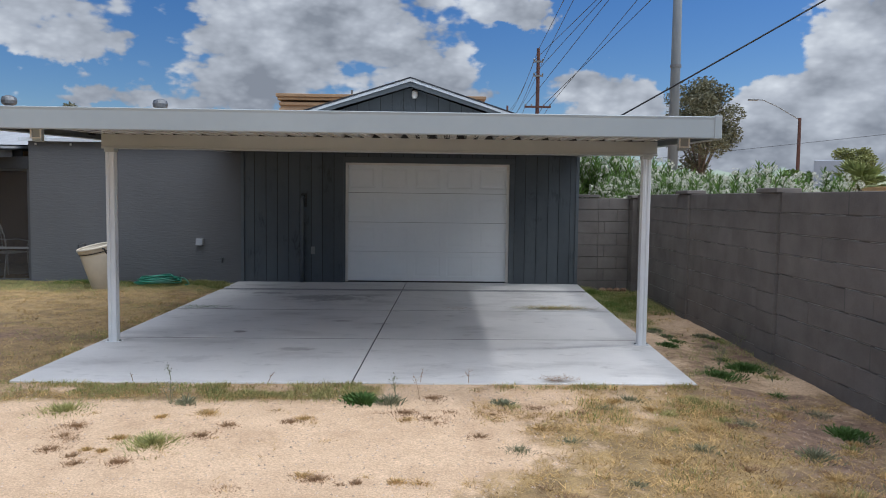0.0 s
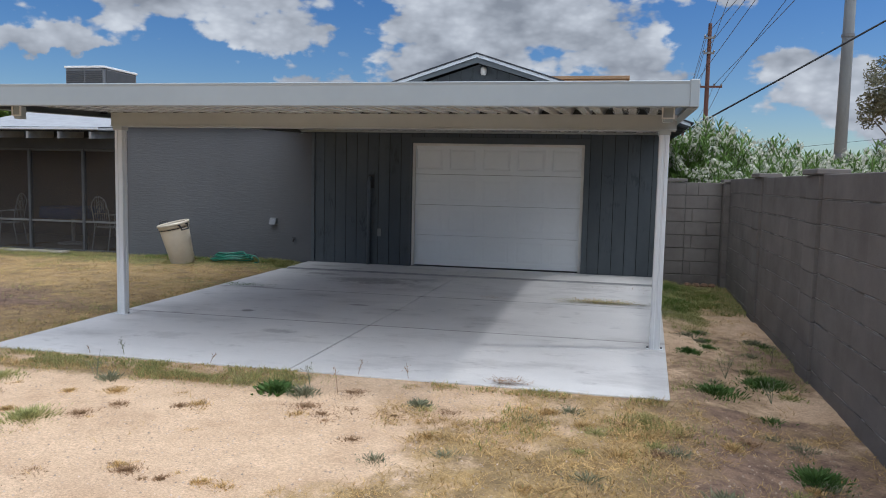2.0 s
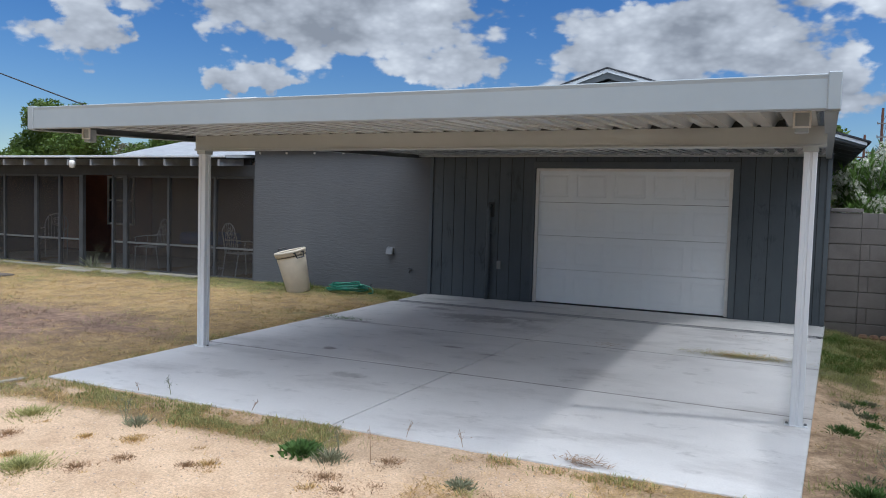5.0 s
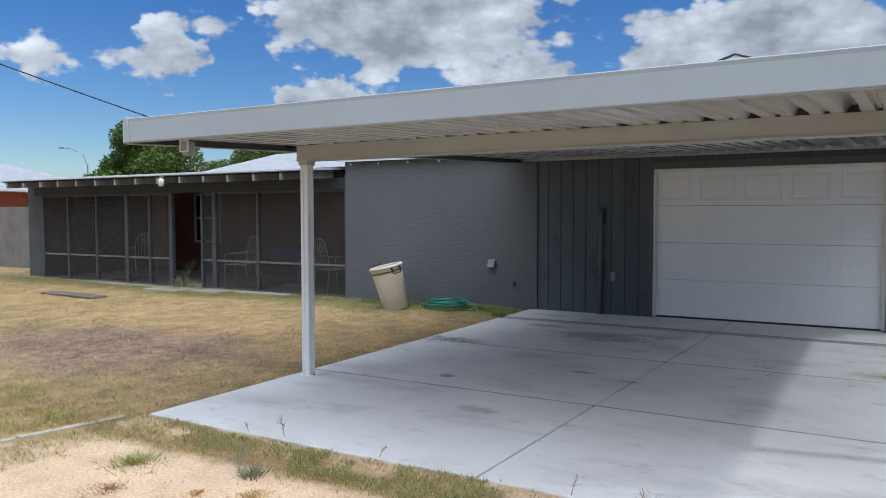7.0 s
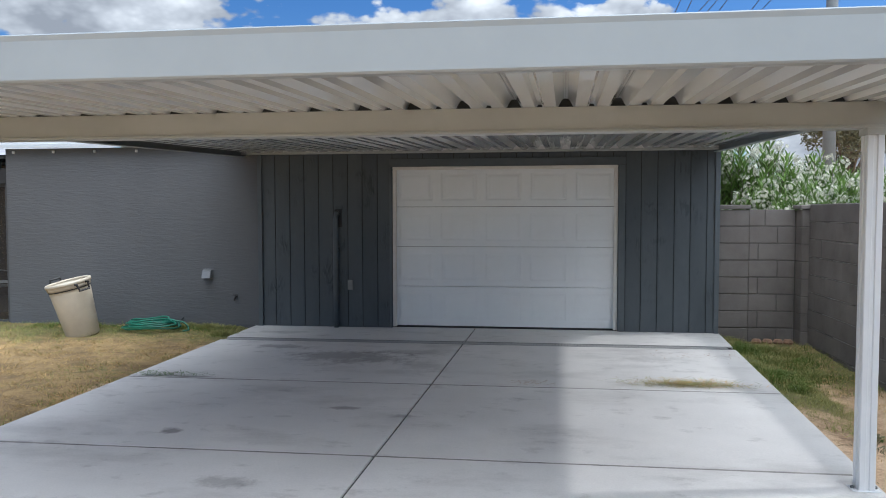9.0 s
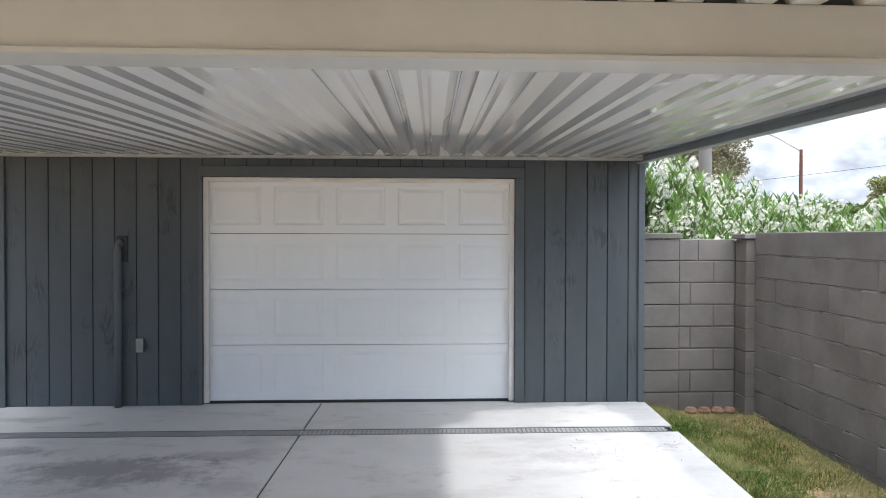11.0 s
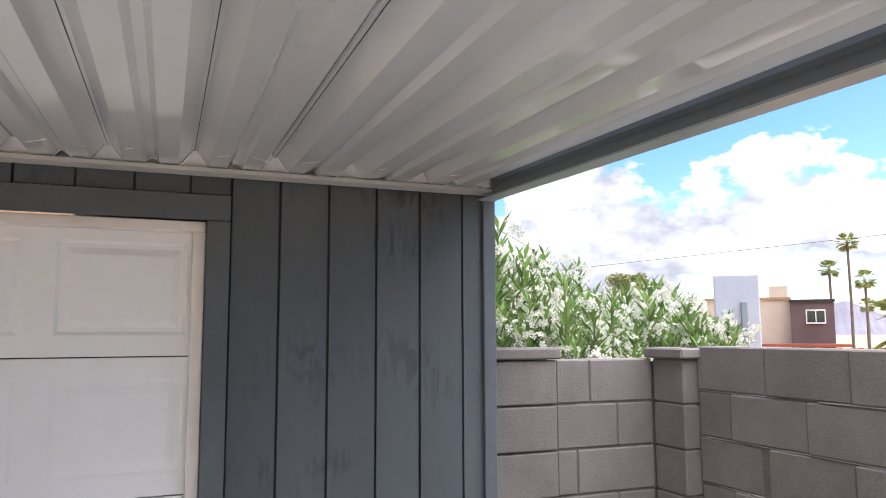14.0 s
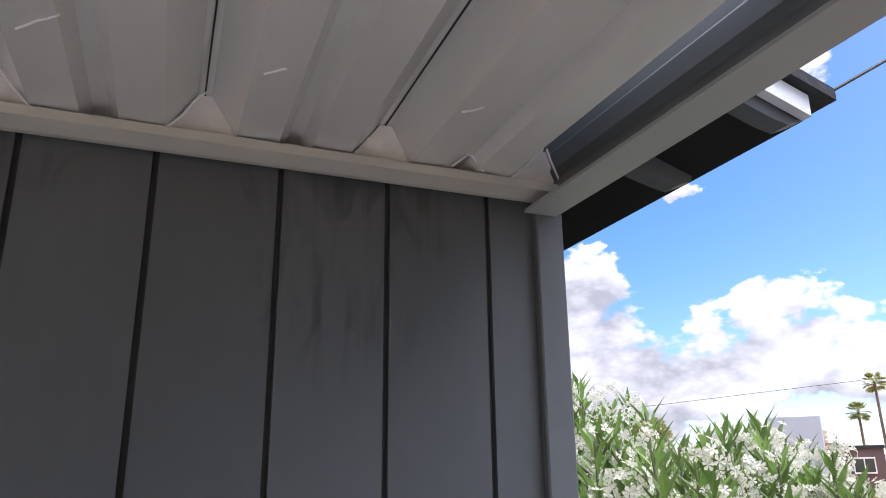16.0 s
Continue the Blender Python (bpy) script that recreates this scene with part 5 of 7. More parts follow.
def build_hose():
    pts = []
    rng = random.Random(5)
    for k in range(180):
        loop, a = k // 30, (k % 30) * 2 * math.pi / 30
        t = k / 180
        wide, deep = 0.36 - 0.02 * loop + 0.03 * math.sin(loop * 2.3), 0.17 + 0.035 * math.sin(loop * 1.9)
        pts.append((wide * math.cos(a) + 0.03 * math.sin(loop * 3.1 + t), deep * math.sin(a) + 0.02 * math.cos(loop * 2.1), 0.016 + 0.020 * loop + 0.05 * (0.5 + 0.5 * math.cos(a)) * (0.6 + 0.4 * math.sin(loop * 1.3)) + 0.008 * math.sin(3 * a + loop)))
    pts += [(0.40, 0.03, 0.10), (0.46, 0.02, 0.05), (0.50, -0.05, 0.014), (0.46, -0.12, 0.012)]
    ob = part("garden_hose", tube(pts, 0.0105, 7), M_HOSE, None, smooth=True)
    ob.location = (-4.28, -0.45, -0.055)
    tagged(ob, "coiled green rubber garden hose lying in the grass", "hose")


build_hose()


# ---- block walls ----


def block_mesh(w, d, h):
    me = mesh_of("block", box(-w / 2, w / 2, 0, d, 0, h, 0.006), M_BLOCK)
    return me


BLOCK_MESH = {}


def lay_block(parent, x, y, z, length, turn, depth=0.14, height=0.192):
    """One block: x, y, z is the middle of its face's lower edge; turn says which way the face looks."""
    key = (round(length, 3), depth, height)
    if key not in BLOCK_MESH:
        BLOCK_MESH[key] = block_mesh(*key)
    ob = new("block", BLOCK_MESH[key])
    ob.parent = parent
    ob.matrix_basis = pose(x, y, z, random.uniform(-0.25, 0.25), 0, turn + random.uniform(-0.4, 0.4))


def wall_x(y):
    return WALL_X + WALL_SKEW * y


def pilaster(name_at, x0, x1, y0, y1, top):
    p = thing("pilaster", "grey concrete block pilaster with a thin cap", "pilaster", group="wall pilasters")
    z = top
    while z > -0.36:
        part("pilaster_block", box(x0, x1, y0, y1, z - 0.195, z, 0.006), M_BLOCK, p)
        z -= 0.2
    part("mortar_core", box(x0 + 0.008, x1 - 0.008, y0 + 0.008, y1 - 0.008, -0.4, top - 0.02), M_MORTAR, p)
    part("cap", box(x0 - 0.03, x1 + 0.03, y0 - 0.03, y1 + 0.03, top + 0.004, top + 0.052, 0.008), M_BLOCK, p)


def build_block_walls():
    rng = random.Random(11)
    right = thing("wall_block", "long grey concrete block garden wall in running bond", "block wall", kind="structure")
    turn = 90 + math.degrees(math.atan(WALL_SKEW)) + 180
    y_end = -14.5
    bm = prism([(wall_x(0.2) + 0.006, 0.2), (wall_x(0.2) + 0.13, 0.2), (wall_x(y_end) + 0.13, y_end), (wall_x(y_end) + 0.006, y_end)], "z", -0.4, WALL_TOP - 0.008)
    part("mortar_core", bm, M_MORTAR, right)
    far = bmesh.new()
    for c in range(9):
        z = WALL_TOP - 0.192 - 0.2 * c
        y = -0.09 - (0.2 if c % 2 else 0.0)
        if c % 2:
            lay_block(right, wall_x(-0.19), -0.19, z, 0.192, turn)
        while y > y_end + 0.4:
            yc = y - 0.2
            if yc > -12.2 and z > -0.3:
                lay_block(right, wall_x(yc) - rng.uniform(0, 0.003), yc, z, 0.392, turn)
            else:
                box(wall_x(yc), wall_x(yc) + 0.13, yc - 0.196, yc + 0.196, z, z + 0.192, bm=far)
            y -= 0.4
    tagged(part("far_blocks", far, M_BLOCK, right), kind="stuff")
    # pale strips along the bed joints paint in the light caught there
    beds = bmesh.new()
    for c in range(9):
        z = WALL_TOP - 0.2 - 0.2 * c
        y = 0.0
        while y > y_end + 0.6:
            ln = rng.uniform(0.12, 0.7)
            d = rng.choice((-0.0015, 0.0005, 0.002, 0.003))
            x0 = wall_x(y - ln / 2) + d
            box(x0, x0 + 0.02, y - ln, y, z + 0.0025 + rng.uniform(0.0, 0.0012), z + 0.0072 - rng.uniform(0.0, 0.0015), bm=beds)
            y -= ln + rng.choice((0.0, 0.0, 0.06, 0.25))
    tagged(part("mortar_bed", beds, M_BED, right, "bed joint mortar, coloured pale for the light it catches"), kind="stuff")
    back = thing("wall_block_end", "short grey concrete block wall closing the side yard", "block wall", kind="structure")
    part("mortar_core", box(SIDING_R + 0.03, 3.60, 0.136, 0.25, -0.4, 1.39), M_MORTAR, back)
    for c in range(8):
        z = 1.405 - 0.192 - 0.2 * c
        lay_block(back, 2.70, 0.115, z, 0.36, 0)
        cuts = ((2.885, 2.985), (2.99, 3.40)) if c % 2 == 0 else ((2.885, 3.20), (3.205, 3.40))
        if c == 0:
            cuts = ((2.885, 3.055), (3.06, 3.40))
        for a, b in cuts:
            lay_block(back, (a + b) / 2, 0.128, z, round(b - a, 3), 0)
    part("cap", box(2.525, 2.895, 0.095, 0.26, 1.41, 1.462, 0.008), M_BLOCK, back)
    pilaster("corner", wall_x(0) - 0.085, wall_x(0) + 0.10, -0.09, 0.125, 1.405)
    for y in (-2.46, -5.06, -7.66, -10.26):
        pilaster("mid", wall_x(y) - 0.035, wall_x(y) + 0.16, y - 0.2, y + 0.2, WALL_TOP - 0.004)
    for x in (2.96, 3.08, 3.2, 3.31):
        rubble = part("rubble_stone", moved(lathe([(0.0, 0.0), (0.05, 0.0), (0.062, 0.03), (0.04, 0.06), (0.0, 0.065)], 7), pose(x, 0.02, -0.165, 0, 0, x * 900)), M_RUBBLE)
        tagged(rubble, "brown-grey broken stone under the wall", "stone", "stones under the wall")


build_block_walls()

# ---- oleanders ----


def oleander_mesh(seed, stems, reach, height):
    rng = random.Random(seed)
    lv, lf, fv, ff = [], [], [], []
    wood = bmesh.new()

    def leaf(p, d, ln, w):
        d = d.normalized()
        side = d.cross(Vector((0, 0, 1)))
        side = side.normalized() if side.length > 1e-3 else Vector((1, 0, 0))
        up = side.cross(d)
        m = p + d * ln * 0.45 - up * w * 0.12
        tip = p + d * ln - Vector((0, 0, ln * 0.06))
        i = len(lv)
        lv.extend([tuple(p), tuple(m + side * w + up * w * 0.45), tuple(m), tuple(m - side * w + up * w * 0.45), tuple(tip)])
        lf.extend([(i, i + 2, i + 1), (i + 1, i + 2, i + 4), (i, i + 3, i + 2), (i + 3, i + 4, i + 2)])

    def flower(p, d, r):
        d = d.normalized()
        a = d.orthogonal().normalized()
        b = d.cross(a)
        o = rng.uniform(0, 6.3)
        for k in range(5):
            t = o + k * 1.2566
            u, v = math.cos(t) * a + math.sin(t) * b, -math.sin(t) * a + math.cos(t) * b
            i = len(fv)
            fv.extend([tuple(p), tuple(p + u * r * 0.75 + v * r * 0.38 + d * r * 0.2), tuple(p + u * r * 1.05 + d * r * 0.12), tuple(p + u * r * 0.75 - v * r * 0.3 + d * r * 0.25)])
            ff.append((i, i + 1, i + 2, i + 3))

    for s in range(stems):
        a = rng.uniform(0, 6.283)
        r = reach * math.sqrt(rng.random())
        h = height * (1.0 - 0.28 * (r / reach) ** 2) * rng.uniform(0.78, 1.04)
        top = Vector((r * math.cos(a), r * math.sin(a), h))
        base = Vector((r * 0.3 * math.cos(a), r * 0.3 * math.sin(a), 0))
        bow = Vector((math.cos(a), math.sin(a), 0)) * rng.uniform(0.0, 0.12)
        pts = [base.lerp(top, q) + bow * 4 * q * (1 - q) for q in (0, 0.35, 0.7, 1.0)]
        tube(pts, 0.012, 4, wood, [0.016, 0.012, 0.008, 0.004], False)
        n = rng.randint(16, 24)
        for w in range(n):
            q = 0.48 + 0.52 * w / n
            p = base.lerp(top, q) + bow * 4 * q * (1 - q)
            for k in range(3):
                t = w * 1.05 + k * 2.094 + rng.uniform(-0.3, 0.3)
                rise = 0.25 + 1.5 * (w / n) ** 2 + rng.uniform(-0.3, 0.3)
                leaf(p, Vector((math.cos(t), math.sin(t), rise)), rng.uniform(0.12, 0.19), rng.uniform(0.013, 0.020))
        if rng.random() < 0.92:
            for c in range(rng.randint(1, 3)):
                ctr = top + Vector((rng.gauss(0, 0.08), rng.gauss(0, 0.08), rng.uniform(-0.22, 0.05)))
                for k in range(rng.randint(10, 17)):
                    d = Vector((rng.gauss(0, 1), rng.gauss(0, 1), rng.gauss(0.4, 0.8)))
                    flower(ctr + d.normalized() * rng.uniform(0.03, 0.095), d, rng.uniform(0.018, 0.029))
    return lv, lf, fv, ff, wood


def build_oleander(seed, stems, reach, height):
    lv, lf, fv, ff, wood = oleander_mesh(seed, stems, reach, height)
    bush = thing("oleander_bush", "dense green oleander bush covered in white blossom", "bush", group="oleanders behind the wall")
    tagged(part("stem_wood", wood, M_STEM, bush), kind="stuff")
    tagged(soup("leaves", lv, lf, M_OLEAF, bush), kind="stuff")
    tagged(soup("blossoms", fv, ff, M_OFLOWER, bush), "white blossom clusters", kind="stuff")
    return bush


olea = [build_oleander(s, 105, 0.78, 2.15) for s in (1, 2, 3)]
spots = [(3.55, 1.35, 0.92), (4.5, 1.8, 0.94), (5.25, 2.5, 0.98), (6.1, 3.3, 0.98), (7.0, 4.2, 0.88), (3.55, 3.1, 1.28), (4.8, 3.9, 1.15), (6.0, 5.2, 1.05), (7.9, 5.4, 0.86), (4.35, -1.25, 0.90), (5.3, -0.75, 0.98), (4.5, -2.6, 0.86), (6.4, -0.3, 0.95), (8.9, 6.9, 0.98), (7.4, 6.6, 1.02)]
for k, (x, y, sc) in enumerate(spots):
    m = pose(x, y, -0.16, 0, 0, k * 67)
    src = olea[k % 3]
    if k < 3:
        src.matrix_basis = m @ Matrix.Scale(sc, 4)
    else:
        c = copy_thing(src, m)
        c.scale = (sc, sc, sc)

# ---- grass and weeds ----


def blades(name, spots_in, material, label, category, hmin, hmax, lean, width):
    rng = np.random.default_rng(len(spots_in))
    n = len(spots_in)
    p = np.array(spots_in)
    a = rng.uniform(0, 2 * np.pi, n)
    h = rng.uniform(hmin, hmax, n)
    ln = rng.uniform(0.15, lean, n) * h
    b = rng.uniform(0, 2 * np.pi, n)
    w = width * rng.uniform(0.6, 1.3, n)
    v = np.empty((n, 3, 3))
    v[:, 0] = p + np.stack([np.cos(b) * w, np.sin(b) * w, np.full(n, -0.004)], 1)
    v[:, 1] = p - np.stack([np.cos(b) * w, np.sin(b) * w, np.full(n, 0.004)], 1)
    v[:, 2] = p + np.stack([np.cos(a) * ln, np.sin(a) * ln, h], 1)
    me = bpy.data.meshes.new(name)
    me.from_pydata(v.reshape(-1, 3).tolist(), [], np.arange(3 * n).reshape(-1, 3).tolist())
    me.materials.append(material)
    tagged(new(name, me), label, category, kind="stuff")


def sow():
    rng = random.Random(21)
    straw, green, tuft = [], [], []
    for k in range(950000):
        u = rng.random()
        if u < 0.42:
            x, y = rng.uniform(-16, -3.1), rng.uniform(-7.6, -0.05)
        elif u < 0.58:
            x, y = rng.uniform(2.2, 3.5), rng.uniform(-10, 0.1)
        else:
            x, y = rng.uniform(-5.5, 3.4), rng.uniform(-10.5, -6.35)
        if SLAB_L - 0.02 < x - SLAB_SKEW * y < SLAB_R + 0.02 and y > SLAB_FRONT:
            continue
        st, gr, br = ground_cover_at(x, y)
        clump = 0.5 + 0.9 * noise.noise((x * 4.5, y * 4.5, 11)) + 0.3 * noise.noise((x * 14, y * 14, 3))
        r = rng.random()
        z = ground_z(x, y)
        if gr * clump > r * 0.9 + 0.06:
            green.append((x, y, z))
        elif st * clump * (1 - 0.92 * min(br, 1)) > r * 1.0 + 0.12:
            straw.append((x, y, z))
    blades("dry_grass", straw, M_STRAW, "short straw-yellow dry grass on the yard", "grass", 0.006, 0.032, 4.0, 0.0030)
    blades("green_grass", green, M_GREEN, "short green grass along slab and wall", "grass", 0.015, 0.06, 1.5, 0.0023)


sow()


def verge():
    """Longer grass, bent at the tips, where the mower does not reach: along the slab, the edging and the block wall."""
    rng = random.Random(33)
    stock = {"green": ([], []), "straw": ([], []), "lush": ([], [])}

    def blade(x, y, h, kind):
        v, f = stock[kind]
        a, b = rng.uniform(0, 6.283), rng.uniform(0, 6.283)
        lean = h * (rng.uniform(0.2, 1.1) if kind != "straw" else rng.uniform(0.8, 2.5))
        h = h if kind != "straw" else h * 0.55
        w = 0.0024 * rng.uniform(0.6, 1.4)
        sx, sy = math.cos(b) * w, math.sin(b) * w
        z = ground_z(x, y) - 0.004
        mx, my, i = x + math.cos(a) * lean * 0.35, y + math.sin(a) * lean * 0.35, len(v)
        v.extend([(x - sx, y - sy, z), (x + sx, y + sy, z), (mx + sx * 0.8, my + sy * 0.8, z + h * 0.65), (mx - sx * 0.8, my - sy * 0.8, z + h * 0.65), (x + math.cos(a) * lean, y + math.sin(a) * lean, z + h * rng.uniform(0.75, 1.0))])
        f.extend([(i, i + 1, i + 2, i + 3), (i + 3, i + 2, i + 4)])

    # strips as (from, to, half width, blades, tallest, share of straw)
    for p0, p1, half, n, tall, dry in (((-3.75, -6.62), (-0.55, -6.55), 0.20, 16000, 0.055, 0.42), ((-1.75, -6.74), (-0.75, -6.72), 0.14, 4500, 0.06, 0.35), ((-3.95, -6.7), (-4.75, -10.6), 0.22, 7500, 0.085, 0.35), ((-0.5, -6.55), (2.15, -6.50), 0.07, 3600, 0.06, 0.65), ((2.62, -0.2), (2.62, -2.6), 0.14, 9000, 0.10, 0.15), ((3.0, -0.3), (3.0, -2.4), 0.30, 9000, 0.085, 0.40), ((-3.35, -0.35), (-6.3, -0.22), 0.15, 8000, 0.09, 0.30), ((-6.5, -0.45), (-14.5, -0.45), 0.25, 9000, 0.07, 0.40), ((-3.25, -1.2), (-3.55, -6.2), 0.08, 3500, 0.055, 0.60), ((1.1, -7.1), (2.6, -7.0), 0.25, 4500, 0.075, 0.75), ((0.9, -8.7), (2.9, -8.5), 0.45, 9000, 0.075, 0.92), ((0.3, -7.2), (2.2, -7.6), 0.35, 7000, 0.06, 0.95)):
        for k in range(n):
            q = rng.random()
            x = p0[0] + (p1[0] - p0[0]) * q + rng.gauss(0, half * 0.6) * (abs(p1[1] - p0[1]) > 2) + rng.gauss(0, 0.02)
            y = p0[1] + (p1[1] - p0[1]) * q + rng.gauss(0, half * 0.6) * (abs(p1[1] - p0[1]) <= 2)
            if SLAB_L - 0.005 < x - SLAB_SKEW * y < SLAB_R + 0.005 and y > SLAB_FRONT - 0.005:
                continue
            m = 1.2 * noise.noise((x * 2.2, y * 2.2, 17)) + 0.8 * noise.noise((x * 6, y * 6, 4))
            if m + 0.36 < rng.random() * 0.6 or y > -0.05 or x > 3.44:
                continue
            h = tall * rng.uniform(0.3, 1.0) * (0.75 + 0.5 * m)
            wet = "lush" if (x > 2.4 and y > -3.2) or (x > -6.3 and y > -0.6) else "green"
            blade(x, y, max(h, 0.012), "straw" if rng.random() < dry + 0.35 * noise.noise((x * 3.3, y * 3.3, 8)) else wet)
    for kind, mat, lab in (("lush", M_LUSH, "lush dark green grass beside slab and stucco"), ("green", M_GREEN, "longer green grass along slab, edging and walls"), ("straw", M_STRAW, "longer dry grass along slab, edging and walls")):
        tagged(soup("grass_verge", *stock[kind], mat), lab, "grass", kind="stuff")


verge()


def tuft(at, n, r, hmin, hmax, material, name, label, category, seed, broad=0.005):
    rng = random.Random(seed)
    v, f = [], []
    r, hmin, hmax, broad = r * 0.85, hmin * 0.6, hmax * 0.8, broad * 0.6
    for k in range(int(n * 1.8)):
        a, q = rng.uniform(0, 6.283), abs(rng.gauss(0, r * 0.55))
        b = Vector((q * math.cos(a), q * math.sin(a), -0.006))
        h = rng.uniform(hmin, hmax) * max(0.25, 1 - 0.4 * q / r)
        d = Vector((math.cos(a) * rng.uniform(0.2, 1.0) + rng.gauss(0, 0.25), math.sin(a) * rng.uniform(0.2, 1.0) + rng.gauss(0, 0.25), 1.0)).normalized()
        s = d.cross(Vector((rng.gauss(0, 1), rng.gauss(0, 1), 0.2))).normalized() * broad * rng.uniform(0.6, 1.4)
        m = b + d * h * 0.5
        t = b + d * h + Vector((d.x, d.y, -0.3)) * h * 0.25
        i = len(v)
        v.extend([tuple(b - s * 0.5), tuple(b + s * 0.5), tuple(m + s), tuple(m - s), tuple(t)])
        f.extend([(i, i + 1, i + 2, i + 3), (i + 3, i + 2, i + 4)])
    ob = soup(name, v, f, material)
    ob.location = (at[0], at[1], ground_z(at[0], at[1]))
    tagged(ob, label, category, kind="stuff")
    return ob


G, W = "green weeds in the dirt", "weed"
tuft((-0.55, -6.92), 260, 0.13, 0.03, 0.14, M_WEED, "weed", "leafy dark green weed in bare dirt", W, 1, 0.020)
tuft((-0.32, -6.95), 110, 0.12, 0.05, 0.16, M_GREYWEED, "weed", "grey-green spindly weed in bare dirt", W, 2, 0.006)
tuft((-1.84, -6.98), 90, 0.10, 0.05, 0.14, M_GREYWEED, "weed", "grey-green spindly weed in bare dirt", W, 3, 0.006)
tuft((-1.78, -7.86), 700, 0.24, 0.03, 0.09, M_GREEN, "grass_tuft", "round tuft of green grass in dirt", "grass", 4, 0.004)
tuft((-2.65, -7.15), 500, 0.24, 0.03, 0.08, M_GREEN, "grass_tuft", "tuft of green grass at the dirt edge", "grass", 14, 0.004)
tuft((0.52, -6.95), 200, 0.13, 0.03, 0.09, M_GREYWEED, "weed", "low grey-green weed by the slab", W, 5, 0.006)
tuft((2.93, -7.38), 600, 0.20, 0.04, 0.11, M_WEED, "weed", "bright green weed near the wall", W, 6, 0.008)
tuft((2.35, -8.05), 160, 0.14, 0.04, 0.12, M_GREYWEED, "weed", "grey-green weed near the wall", W, 7, 0.007)
tuft((2.55, -6.0), 420, 0.22, 0.04, 0.11, M_WEED, "weed", "low green weed beside the slab", W, 8, 0.008)
tuft((3.02, -5.45), 460, 0.24, 0.05, 0.14, M_WEED, "weed", "green weed along the block wall", W, 9, 0.008)
tuft((2.50, -4.75), 200, 0.13, 0.04, 0.10, M_WEED, "weed", "low green weed beside the slab", W, 10, 0.007)
tuft((3.2, -3.9), 160, 0.15, 0.04, 0.10, M_GREYWEED, "weed", "low grey-green weed along the wall", W, 12, 0.006)
tuft((2.0, -6.9), 160, 0.16, 0.03, 0.07, M_GREEN, "grass_tuft", "tuft of green grass at the slab end", "grass", 13, 0.004)
for k, (x, y) in enumerate(((-3.4, -0.28), (-3.65, -0.22), (-3.95, -0.2), (-3.3, -0.6), (2.85, -0.5), (3.1, -0.8), (2.75, -1.2), (3.0, -1.7))):
    tuft((x, y), 420, 0.22, 0.05, 0.14, M_GREEN, "grass_tuft", "long green grass beside the slab", "grass", 30 + k, 0.004)
for k, (x, y) in enumerate(((-0.75, -8.4), (-1.0, -7.4), (-2.1, -8.2), (-0.1, -8.5), (0.3, -7.7), (-1.4, -7.5), (-0.2, -7.35), (-0.05, -7.3), (-2.4, -7.7), (-0.9, -9.0))):
    tuft((x, y), 130, 0.11, 0.01, 0.05, M_DEAD if k % 3 else M_STRAW, "dead_tuft", "small dead brown tuft in the dirt", "dead grass", 50 + k, 0.004)
for k, (x, y) in enumerate(((0.12, -7.16), (0.42, -7.22), (0.02, -7.42), (0.75, -7.05), (-2.3, -7.75), (-1.15, -8.55))):
    tuft((x, y), 260, 0.26, 0.006, 0.035, M_DEAD, "dead_tuft", "flattened brown mat of dead weeds", "dead grass", 90 + k, 0.003)


def litter(at, n, rx, ry, material, name, label, seed, long=0.10):
    rng = random.Random(seed)
    v, f = [], []
    for k in range(n):
        p = Vector((rng.gauss(0, rx), rng.gauss(0, ry), rng.uniform(0.002, 0.035)))
        a = rng.uniform(0, 3.1416)
        d = Vector((math.cos(a), math.sin(a), rng.uniform(-0.1, 0.25))) * rng.uniform(0.3 * long, long)
        s = Vector((-math.sin(a), math.cos(a), 0)) * 0.003
        i = len(v)
        v.extend([tuple(p - s), tuple(p + s), tuple(p + d + s * 0.4), tuple(p + d - s * 0.4)])
        f.append((i, i + 1, i + 2, i + 3))
    ob = soup(name, v, f, material)
    ob.location = (at[0], at[1], slab_z(at[1]) + 0.001)
    tagged(ob, label, "leaf litter", kind="stuff")


litter((1.72, -2.60), 330, 0.19, 0.06, M_STRAW, "leaf_litter", "swept heap of dry grass clippings on concrete", 1)
litter((1.66, -2.62), 420, 0.24, 0.06, M_GREEN, "leaf_litter", "half-green grass clippings on concrete", 2, 0.08)
litter((1.80, -2.63), 110, 0.32, 0.05, M_GREYWEED, "leaf_litter", "scattered brown straw on concrete", 7)
litter((0.38, -2.72), 60, 0.09, 0.03, M_DEAD, "leaf_litter", "few dry twigs in the slab joint", 3, 0.05)
litter((-2.95, -2.74), 260, 0.20, 0.025, M_WEED, "leaf_litter", "weeds growing in the slab joint", 4, 0.06)
litter((1.05, -6.36), 90, 0.07, 0.03, M_DEAD, "leaf_litter", "small brown patch of dead weed", 5)
litter((2.0, -1.45), 70, 0.25, 0.10, M_DEAD, "leaf_litter", "few dry leaves on concrete", 6, 0.04)


